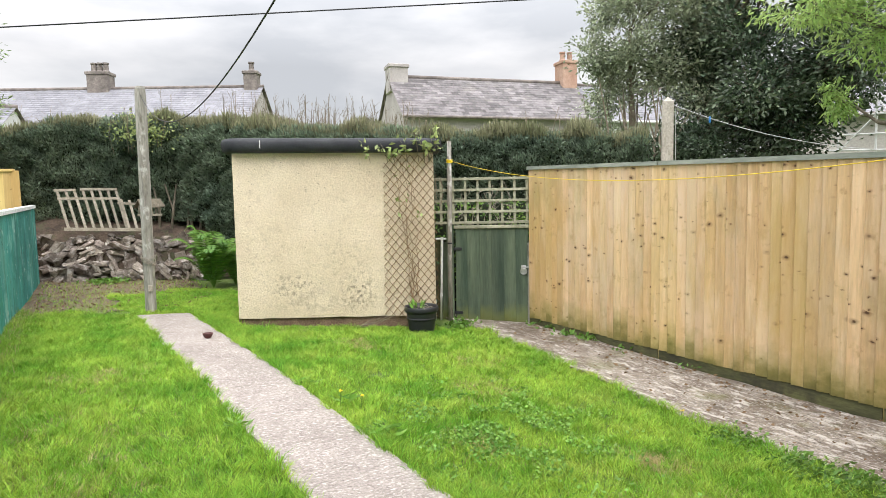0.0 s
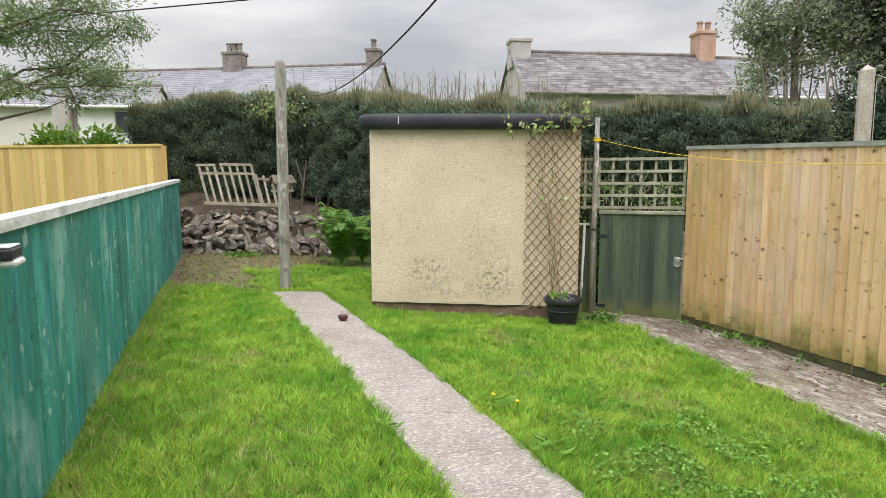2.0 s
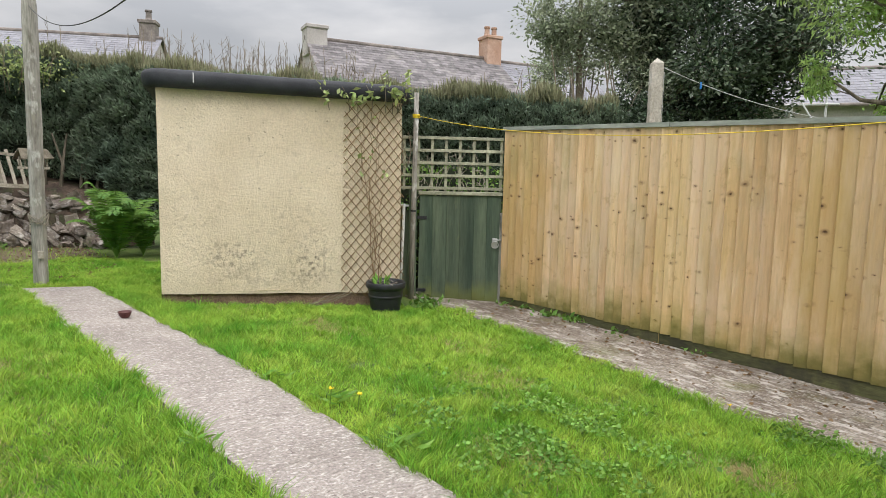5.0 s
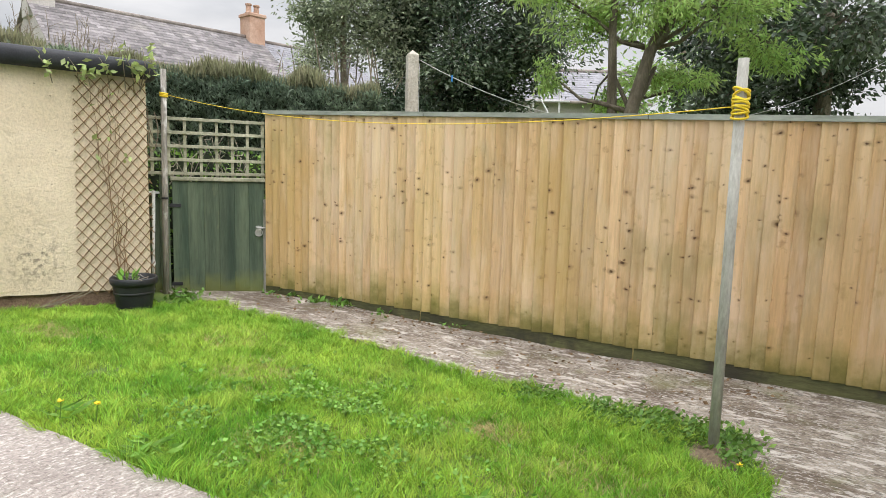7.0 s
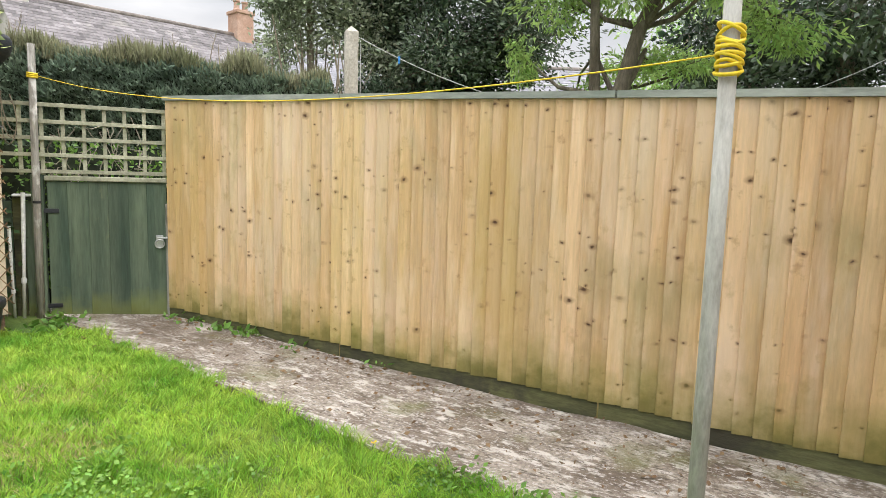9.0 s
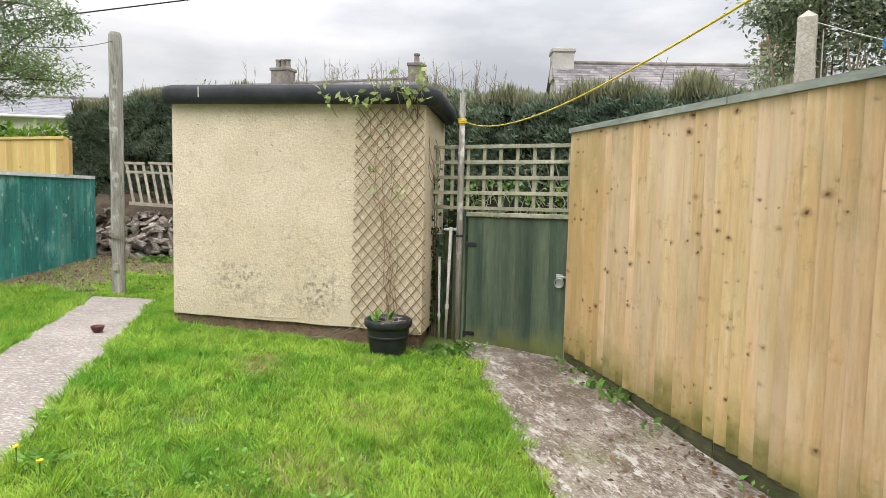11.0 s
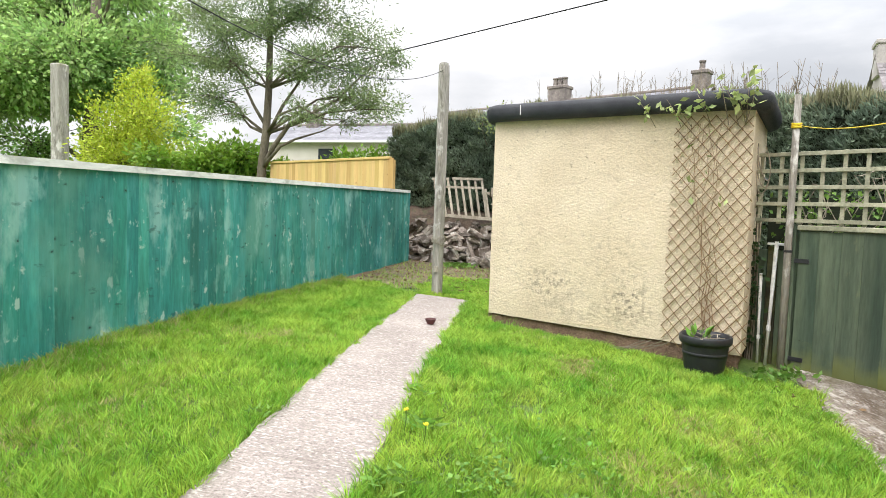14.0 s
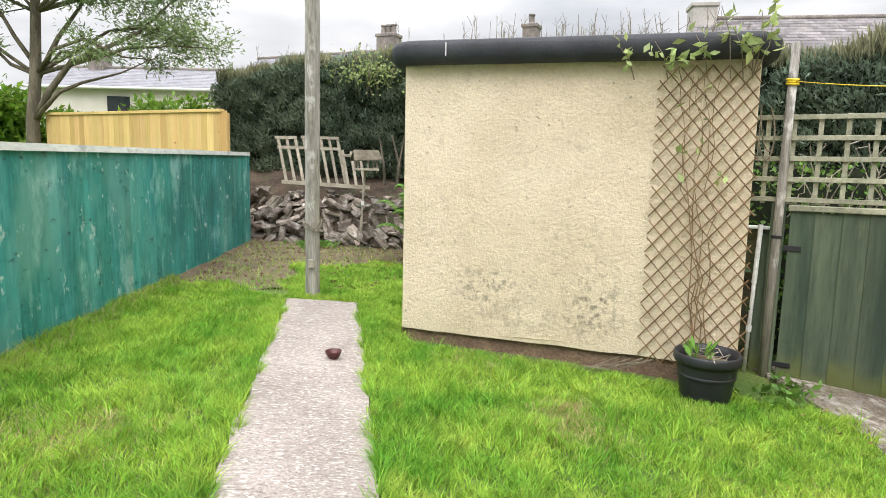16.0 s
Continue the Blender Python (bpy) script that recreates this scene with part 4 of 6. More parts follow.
    for i in range(150):
        s_ = r2.gauss(0.50, 0.10) if i < 110 else r2.uniform(0.05, 0.95)
        (x, y, top), (dx, dy) = poly_at(HEDGE, min(max(s_, 0.02), 0.98))
        o_ = r2.uniform(0.1, 0.9)
        x, y = x + abs(dy) * o_, y + abs(dx) * o_
        h = r2.uniform(0.18, 0.5) * (1.25 if i < 90 else 0.7)
        lean = (r2.gauss(0, 0.06), r2.gauss(0, 0.06))
        tw.tube([(x, y, top - 0.2), (x + lean[0] * 0.6, y + lean[1] * 0.6, top + h * 0.5), (x + lean[0], y + lean[1], top + h)], [0.006, 0.005, 0.003], 4)
        for j in range(3):
            z_ = top + h * r2.uniform(0.3, 0.9)
            tw.tube([(x + lean[0] * 0.7, y + lean[1] * 0.7, z_), (x + r2.gauss(0, 0.05), y + r2.gauss(0, 0.05), z_ + r2.uniform(0.05, 0.14))], [0.004, 0.002], 3)
    o = part("bare_growth", tw, TWIG, ob, "thin bare twigs above the hedge")
    tagged(o, kind="stuff")
    st = Shape()
    for i in range(7):
        x0 = 1.95 + 0.13 * i
        y0 = 12.95 - 0.22 * x0
        px, py = x0 + r2.gauss(0, 0.05), y0
        st.tube([(px, py - 0.02, 0.55), (px + r2.gauss(0, 0.08), py - 0.12, 1.05), (px + r2.gauss(0, 0.15), py - 0.05, 1.55)], [0.03, 0.022, 0.012], 6)
    o = part("woody_base", st, BARK, ob)
    tagged(o, kind="stuff")
    return ob


hedge()


def hedge_sprouts():
    base = (1.72, 12.4, 2.2)
    ob = thing("bramble", base, "pale green leafy shoots growing through the hedge top", "climber")
    rng = np.random.default_rng(71)
    m = 520
    pts = np.stack([rng.normal(1.75, 0.32, m), 12.46 - 0.22 * rng.random(m), 2.5 + rng.normal(0, 0.15, m)], 1)
    ways = np.stack([rng.normal(0, 0.7, m), rng.normal(-0.5, 0.4, m), rng.normal(0.2, 0.6, m)], 1)
    me = leaves("foliage", pts, ways, rng.uniform(0.035, 0.075, m), 0.5, VINE_LEAF, rng)
    me.transform(Matrix.Translation(-ob.location))
    o = new("foliage", me)
    o.parent = ob
    tagged(o, kind="stuff")
    g = random.Random(72)
    for i in range(9):
        x = g.gauss(1.75, 0.22)
        part("stem", Shape().tube([(x, 12.5, 2.1), (x + g.gauss(0, 0.05), 12.3, 2.4), (x + g.gauss(0, 0.1), 12.25, 2.65 + g.uniform(0, 0.2))], [0.006, 0.005, 0.003], 4), TWIG, ob)


hedge_sprouts()


def tree(name, base, trunk, blobs, leaf_mat, n_leaf, leaf_len, leaf_w, label, seed, bark=BARK, droop=0.0, radius=0.12, twigs=40):
    """trunk: points up from the base; blobs: (x, y, z, rx, ry, rz) masses of leaves, each on a limb of its own."""
    rng = np.random.default_rng(seed)
    ob = thing(name, base, label, "tree")
    pts = [Vector(base)] + [Vector(p) for p in trunk]
    n = len(pts)
    part("trunk", Shape().tube(pts, [radius * (1.25 if i == 0 else 1 - 0.75 * i / n) for i in range(n)], 10), bark, ob, smooth=True)
    limbs = Shape()
    cloud, ways = [], []
    vol = sum(b[3] * b[4] * b[5] for b in blobs)
    for b in blobs:
        c = Vector(b[:3])
        i = min(range(1, n), key=lambda k: (pts[k] - c).length + 0.9 * max(0, pts[k].z - c.z + 0.3))
        a = pts[i]
        r0 = radius * (1 - 0.75 * i / n) * 0.42
        mid = a.lerp(c, 0.5) + Vector(rng.normal(0, 0.2, 3)) + Vector((0, 0, 0.12))
        limbs.tube([a, a.lerp(mid, 0.5) + Vector(rng.normal(0, 0.05, 3)), mid, mid.lerp(c, 0.5) + Vector(rng.normal(0, 0.06, 3)), c], [r0, r0 * 0.8, r0 * 0.6, r0 * 0.4, r0 * 0.22], 6)
        ends = []
        for j in range(max(3, int(twigs * b[3] * b[4] * b[5] / vol))):
            d = Vector(rng.normal(size=3)).normalized()
            e = c + Vector((d.x * b[3], d.y * b[4], d.z * b[5])) * float(rng.uniform(0.55, 1.0))
            s = mid.lerp(c, float(rng.uniform(0, 1)))
            h = s.lerp(e, 0.5) + Vector(rng.normal(0, 0.06, 3))
            limbs.tube([s, h, e], [r0 * 0.25, r0 * 0.16, max(0.004, r0 * 0.07)], 4)
            ends += [e, h.lerp(e, 0.5), h]
        k = int(n_leaf * b[3] * b[4] * b[5] / vol)
        ends = np.array([tuple(e) for e in ends])
        pick = ends[rng.integers(0, len(ends), k)]
        spread_ = np.array([b[3], b[4], b[5]]) * 0.21
        p = pick + rng.normal(0, 1, (k, 3)) * spread_
        cloud.append(p)
        w = p - np.array(b[:3]) + rng.normal(0, 0.4, (k, 3))
        w[:, 2] -= droop * np.abs(w).mean()
        ways.append(w)
    tagged(part("branching", limbs, bark, ob, smooth=True), kind="stuff")
    cloud, ways = np.concatenate(cloud), np.concatenate(ways)
    me = leaves("crown", cloud, ways, rng.uniform(0.6, 1.25, len(cloud)) * leaf_len, leaf_w, leaf_mat, rng)
    me.transform(Matrix.Translation(-ob.location))
    o = new("crown", me)
    o.parent = ob
    tagged(o, kind="stuff")
    return ob


def blobs_in(seed, n, centre, size, r):
    g = np.random.default_rng(seed)
    out = []
    for i in range(n):
        d = g.normal(size=3)
        d /= np.linalg.norm(d)
        d *= g.random() ** 0.4
        q = r * g.uniform(0.75, 1.25)
        out.append((centre[0] + d[0] * size[0], centre[1] + d[1] * size[1], centre[2] + d[2] * size[2], q, q, q * 0.75))
    return out


# ash beyond the end of the next garden
ash = tree("ash_tree", (-3.35, 12.7, 0.0), [(-3.33, 12.7, 1.6), (-3.25, 12.7, 2.3), (-3.2, 12.7, 3.2), (-3.2, 12.72, 4.3), (-3.15, 12.7, 5.4), (-3.2, 12.7, 6.4)],
     [(-1.3, 12.6, 3.0, 0.8, 0.7, 0.4), (-0.75, 12.5, 2.75, 0.5, 0.5, 0.35), (-1.9, 12.5, 3.6, 0.8, 0.7, 0.4), (-4.6, 12.7, 3.1, 0.7, 0.7, 0.4), (-2.2, 12.9, 4.6, 0.9, 0.8, 0.45), (-4.2, 12.6, 4.2, 0.9, 0.8, 0.45),
      (-3.1, 12.4, 5.3, 0.9, 0.9, 0.5), (-1.6, 12.7, 5.3, 0.9, 0.8, 0.5), (-4.4, 12.8, 5.4, 0.8, 0.8, 0.5), (-3.0, 12.8, 6.5, 1.1, 1.0, 0.6), (-1.2, 12.7, 4.1, 0.7, 0.6, 0.35), (-2.3, 12.3, 2.7, 0.5, 0.5, 0.3), (-4.0, 12.3, 2.6, 0.5, 0.4, 0.3), (-5.0, 12.7, 3.9, 0.8, 0.7, 0.4), (-3.9, 12.4, 3.5, 0.7, 0.6, 0.35), (-2.6, 12.4, 3.6, 0.7, 0.6, 0.35), (-3.2, 12.2, 4.4, 0.8, 0.7, 0.4), (-5.0, 12.8, 4.9, 0.7, 0.7, 0.4), (-0.95, 12.55, 3.5, 0.6, 0.5, 0.35), (-0.55, 12.6, 3.85, 0.45, 0.4, 0.3), (-1.5, 12.5, 2.55, 0.45, 0.4, 0.25)],
     ASH_LEAF, 52000, 0.085, 0.26, "open-crowned ash tree with sparse light foliage", 11, radius=0.105, twigs=260)
# the limbs that fork low from the ash
for limb, thick in (([(-3.27, 12.68, 1.65), (-3.03, 12.6, 2.04), (-2.69, 12.6, 2.49), (-2.21, 12.6, 2.70), (-1.72, 12.6, 2.95), (-1.19, 12.6, 3.45), (-0.67, 12.6, 3.85)], 0.062),
                    ([(-3.27, 12.66, 1.65), (-2.86, 12.55, 2.04), (-2.51, 12.5, 2.18), (-1.96, 12.5, 2.34), (-1.42, 12.5, 2.6)], 0.042),
                    ([(-3.24, 12.7, 2.2), (-2.93, 12.75, 2.85), (-2.61, 12.8, 3.33), (-2.42, 12.8, 3.75), (-2.2, 12.85, 4.5)], 0.045),
                    ([(-3.22, 12.7, 2.4), (-3.49, 12.65, 2.84), (-3.71, 12.6, 3.31), (-3.99, 12.6, 3.87), (-4.2, 12.6, 4.4)], 0.04)):
    part("limb", Shape().tube([Vector(q) for q in limb], [thick * (1 - 0.92 * i / (len(limb) - 1)) for i in range(len(limb))], 8), BARK, ash, smooth=True)
# golden shrub and the wood behind it
tree("golden_shrub", (-7.2, 13.9, 0.1), [(-7.2, 13.9, 1.0), (-7.2, 13.9, 2.0), (-7.2, 13.9, 3.2)],
     [(-7.2, 13.9, 3.5, 0.5, 0.5, 0.6), (-7.5, 13.7, 2.6, 0.8, 0.7, 0.7), (-6.7, 13.8, 2.7, 0.8, 0.7, 0.7), (-7.1, 13.5, 1.8, 1.0, 0.7, 0.7), (-6.3, 13.9, 1.7, 0.8, 0.7, 0.7), (-8.0, 13.8, 1.7, 0.8, 0.7, 0.7)],
     GOLD_LEAF, 16000, 0.085, 0.5, "bright golden-leaved shrub in the next garden", 12, radius=0.06, twigs=160)
tree("woodland_tree", (-12.0, 18.2, 0.0), [(-12.0, 18.2, 2.0), (-11.9, 18.2, 4.0), (-11.9, 18.3, 6.0), (-11.8, 18.3, 8.0)],
     blobs_in(31, 26, (-12.3, 18.4, 4.9), (4.2, 2.6, 3.9), 1.3), WOOD_LEAF, 60000, 0.19, 0.55, "large dense leafy green tree", 13, radius=0.3, twigs=420)
tree("woodland_tree", (-17.0, 13.5, 0.0), [(-17.0, 13.5, 2.0), (-16.9, 13.5, 4.0), (-16.9, 13.6, 6.5)],
     blobs_in(32, 20, (-16.5, 13.8, 4.3), (3.4, 3.0, 3.9), 1.3), WOOD_LEAF, 36000, 0.19, 0.55, "large dense leafy green tree", 14, radius=0.3, twigs=300)
for i, (x, y, r) in enumerate(((-4.5, 13.2, 0.75), (-5.3, 13.3, 0.85), (-4.0, 13.3, 0.7), (-6.0, 13.5, 0.8), (-3.6, 14.4, 0.8), (-2.2, 14.2, 0.7), (-1.3, 13.9, 0.65))):
    tree("garden_shrub", (x, y, 0.0), [(x, y, 0.6), (x, y, 1.2)], blobs_in(40 + i, 6, (x, y, 1.4), (0.6, 0.5, 0.6), 0.5), SHRUB_LEAF, 5200, 0.13, 0.5, "fresh light green leafy garden shrub", 50 + i, radius=0.05, twigs=60)
# evergreen oak and its lighter left flank
tree("evergreen_tree", (12.2, 8.2, -0.5), [(12.2, 8.2, 1.0), (12.1, 8.2, 2.5), (12.0, 8.2, 4.0), (12.0, 8.2, 5.8)],
     blobs_in(61, 34, (12.35, 7.1, 3.9), (1.7, 1.8, 2.5), 0.85) + [(12.6, 5.8, 2.9, 0.8, 0.7, 0.6), (12.1, 6.8, 1.9, 0.8, 0.8, 0.7), (11.6, 7.7, 1.9, 0.8, 0.8, 0.7), (12.4, 8.6, 1.5, 0.8, 0.8, 0.7), (12.3, 7.4, 1.2, 0.9, 0.8, 0.6), (11.2, 8.6, 1.2, 0.8, 0.8, 0.7), (10.9, 8.0, 1.5, 0.7, 0.7, 0.7), (11.4, 7.3, 1.3, 0.8, 0.7, 0.6), (11.7, 6.6, 1.2, 0.7, 0.7, 0.5), (12.4, 6.4, 1.3, 0.8, 0.8, 0.6), (12.0, 9.3, 1.6, 0.7, 0.7, 0.7)],
     EVERGREEN, 62000, 0.11, 0.45, "broad dark evergreen tree with dense glossy leaves", 15, radius=0.22, twigs=500)
tree("grey_leaved_tree", (10.90, 9.28, -0.5), [(10.90, 9.23, 1.0), (10.85, 9.18, 2.2), (10.80, 9.18, 3.4), (10.75, 9.18, 4.6)],
     [(10.60, 9.58, 3.3, 0.8, 0.8, 0.6), (10.80, 9.08, 4.2, 0.9, 0.9, 0.6), (10.30, 9.78, 4.1, 0.6, 0.6, 0.5), (11.40, 8.58, 3.7, 0.8, 0.8, 0.6), (11.00, 8.98, 5.2, 0.9, 0.9, 0.6), (10.40, 9.48, 2.4, 0.5, 0.5, 0.4), (11.70, 8.28, 4.7, 0.9, 0.9, 0.6), (10.50, 9.68, 5.0, 0.6, 0.6, 0.5), (11.70, 7.98, 3.0, 0.7, 0.7, 0.5), (11.30, 8.48, 5.9, 0.9, 0.9, 0.6), (11.80, 7.88, 5.6, 0.8, 0.8, 0.6)],
     OAK_LEAF, 24000, 0.10, 0.45, "grey-green leaved tree with pale bare stems", 16, TWIG, radius=0.11, twigs=220)
# bare-stemmed thicket under the two trees, at the hedge's end
thicket = tree("thicket_shrub", (10.6, 8.3, -0.5), [(10.6, 8.3, 0.4), (10.6, 8.3, 1.2), (10.6, 8.3, 2.0)],
               [(10.5, 8.4, 1.5, 0.5, 0.5, 0.6), (10.6, 8.0, 1.7, 0.5, 0.5, 0.6), (10.8, 8.8, 1.9, 0.5, 0.5, 0.5), (10.7, 7.6, 1.4, 0.5, 0.5, 0.6), (11.0, 8.2, 2.4, 0.5, 0.5, 0.4), (10.7, 8.2, 0.8, 0.6, 0.6, 0.5), (10.9, 7.5, 2.2, 0.5, 0.5, 0.4)],
               EVERGREEN, 15000, 0.09, 0.45, "dark tangled shrub with pale bare stems behind the hedge", 81, radius=0.05, twigs=120)
stem_rng = random.Random(82)
for i in range(26):
    bx, by = stem_rng.uniform(10.3, 11.0), stem_rng.uniform(7.9, 9.9)
    hx, hy, hz = stem_rng.gauss(0, 0.22), stem_rng.gauss(0.05, 0.22), stem_rng.uniform(2.7, 3.7)
    part("stem", Shape().tube([(bx, by, -0.4), (bx + hx * 0.3, by + hy * 0.4, 1.4), (bx + hx * 0.9, by + hy * 0.8, 2.3), (bx + hx * 1.4, by + hy * 1.5, hz)], [0.03, 0.026, 0.02, 0.009], 5), TWIG, thicket)
# light-leaved tree close behind the pine fence
maple = tree("maple_tree", (8.75, 2.95, -0.6), [(8.72, 2.92, 0.8), (8.66, 2.87, 1.8), (8.8, 2.7, 2.6), (9.0, 2.4, 3.4), (9.1, 2.2, 4.4)],
     [(8.9, 3.7, 3.0, 0.6, 0.6, 0.35), (8.6, 2.7, 3.2, 0.7, 0.7, 0.4), (8.8, 1.9, 3.1, 0.7, 0.7, 0.35), (9.0, 1.3, 2.6, 0.6, 0.5, 0.3), (8.9, 4.2, 2.4, 0.4, 0.4, 0.25), (9.2, 2.4, 4.1, 0.9, 0.9, 0.4), (8.8, 3.2, 3.9, 0.8, 0.8, 0.4),
      (8.4, 4.2, 3.5, 0.7, 0.6, 0.35), (9.3, 1.4, 3.8, 0.8, 0.8, 0.4), (9.5, 2.9, 2.3, 0.5, 0.5, 0.25), (9.4, 3.6, 1.9, 0.4, 0.5, 0.3), (9.3, 2.2, 2.3, 0.4, 0.4, 0.25), (8.6, 3.3, 4.9, 1.1, 1.1, 0.5), (7.9, 3.4, 4.2, 0.6, 0.6, 0.3)],
     ACER_LEAF, 30000, 0.10, 0.28, "light green deciduous tree with forked grey limbs", 17, radius=0.12, twigs=240, droop=0.8)
part("limb", Shape().tube([(8.7, 2.98, -0.5), (8.68, 3.05, 0.9), (8.66, 3.12, 1.9), (8.62, 3.16, 2.9), (8.6, 3.1, 4.2)], [0.085, 0.075, 0.065, 0.05, 0.03], 8), BARK, maple, smooth=True)
tree("woodland_tree", (13.5, 0.6, -0.6), [(13.5, 0.6, 1.5), (13.4, 0.6, 3.0), (13.4, 0.6, 5.0)],
     blobs_in(63, 30, (13.4, 0.9, 3.2), (2.0, 2.5, 2.8), 0.9), EVERGREEN, 28000, 0.13, 0.5, "open dark green tree behind the fence", 18, radius=0.2, twigs=320)
tree("woodland_tree", (16.2, 3.4, -0.6), [(16.2, 3.4, 1.5), (16.2, 3.4, 3.0), (16.2, 3.4, 4.6)],
     blobs_in(64, 14, (16.2, 3.2, 2.9), (1.5, 1.9, 2.2), 0.75), WOOD_LEAF, 4500, 0.13, 0.5, "leafy green tree behind the fence", 19, radius=0.16, twigs=200)


# ---- houses beyond ----
def slate_roof(ob, name, a, b, ridge, eave, drop_dir, material, course=0.2, width=0.3):
    """Slates in courses from the ridge line a-b down to the eave: a run out along drop_dir."""
    a, b = Vector((*a, ridge)), Vector((*b, ridge))
    out = Vector((*drop_dir, 0))
    fall = Vector((0, 0, eave - ridge))
    slope = (out + fall)
    ln = slope.length
    n = int(ln / course)
    along = (b - a)
    m = int(along.length / width)
    nrm = along.cross(slope).normalized()
    if nrm.z < 0:
        nrm = -nrm
    s = Shape()
    rng = random.Random(len(name))
    dx, dy = along / m, slope / n
    for j in range(n):
        for i in range(m + 1):
            u0, u1 = max(0, i - 0.5 * (j % 2)), min(m, i + 1 - 0.5 * (j % 2))
            if u1 - u0 < 0.1:
                continue
            lift = rng.uniform(0.0, 0.008)
            p = [a + dx * (u0 + 0.02) + dy * j + nrm * 0.004, a + dx * (u1 - 0.02) + dy * j + nrm * 0.004, a + dx * (u1 - 0.02) + dy * (j + 1.15) + nrm * (0.011 + lift * 0.5), a + dx * (u0 + 0.02) + dy * (j + 1.15) + nrm * (0.011 + lift * 0.5)]
            s.add(p + [p[3] - nrm * 0.01, p[2] - nrm * 0.01], [(0, 3, 2, 1), (3, 4, 5, 2)])
    o = part(name, s, material, ob, "weathered grey slates in courses")
    tagged(o, kind="stuff")
    part("roof_deck", Shape().add([a, b, b + slope, a + slope], [(0, 3, 2, 1)]), OLD_STACK, ob)


def house(name, a, b, ridge, eave, depth, wall_mat, roof_mat, label, ground_z=-1.5):
    """A pitched house: ridge from a to b (plan), roofs falling depth to both sides."""
    a, b = Vector(a), Vector(b)
    d = (b - a).normalized()
    out = Vector((d.y, -d.x)) if Vector((d.y, -d.x)).y < 0 else Vector((-d.y, d.x))
    mid = (a + b) / 2
    ob = thing(name, (mid.x, mid.y, ground_z), label, "house")
    slate_roof(ob, "roof", a, b, ridge, eave, tuple(out * depth), roof_mat)
    part("roof_back", Shape().add([(*a, ridge), (*b, ridge), (*(b - out * depth), eave), (*(a - out * depth), eave)], [(0, 1, 2, 3)]), OLD_STACK, ob)
    k = depth - 0.25
    ia, ib = a + d * 0.12, b - d * 0.12
    ze = eave + 0.1
    corner = [ia + out * k, ib + out * k, ib - out * k, ia - out * k]
    s = Shape()
    vs = [(*c, ground_z) for c in corner] + [(*c, ze) for c in corner] + [(*ia, ridge - 0.08), (*ib, ridge - 0.08)]
    s.add(vs, [(0, 1, 5, 4), (1, 2, 6, 5), (2, 3, 7, 6), (3, 0, 4, 7), (5, 6, 9), (7, 4, 8)])
    part("wall", s, wall_mat, ob)
    part("ridge_tiles", Shape().tube([(*a, ridge + 0.01), (*b, ridge + 0.01)], 0.09, 8), OLD_STACK, ob, smooth=True)
    ev = out * (depth + 0.05)
    part("gutter", Shape().tube([(*(a + ev), eave - 0.03), (*(b + ev), eave - 0.03)], 0.06, 8), WHITE_PLASTIC if wall_mat != GREY_RENDER else OLD_STACK, ob, smooth=True)
    return ob, d, out


def stack(ob, p, turn, size, z0, z1, pots, material=OLD_STACK, pot_mat=OLD_STACK):
    m = pose(p[0], p[1], 0, 0, 0, turn)
    sx, sy = size
    c = part("chimney", Shape().box((-sx, -sy, z0), (sx, sy, z1), m, 0.02).box((-sx - 0.05, -sy - 0.05, z1 - 0.14), (sx + 0.05, sy + 0.05, z1), m, 0.02), material, ob)
    for q in pots:
        part("chimney_pot", Shape().lathe([(0.15, 0), (0.15, 0.06), (0.12, 0.09), (0.11, 0.34), (0.14, 0.36), (0.14, 0.42), (0.10, 0.42), (0.10, 0.1)], m @ Vector((q, 0, z1)), 12), pot_mat, c)
    return c


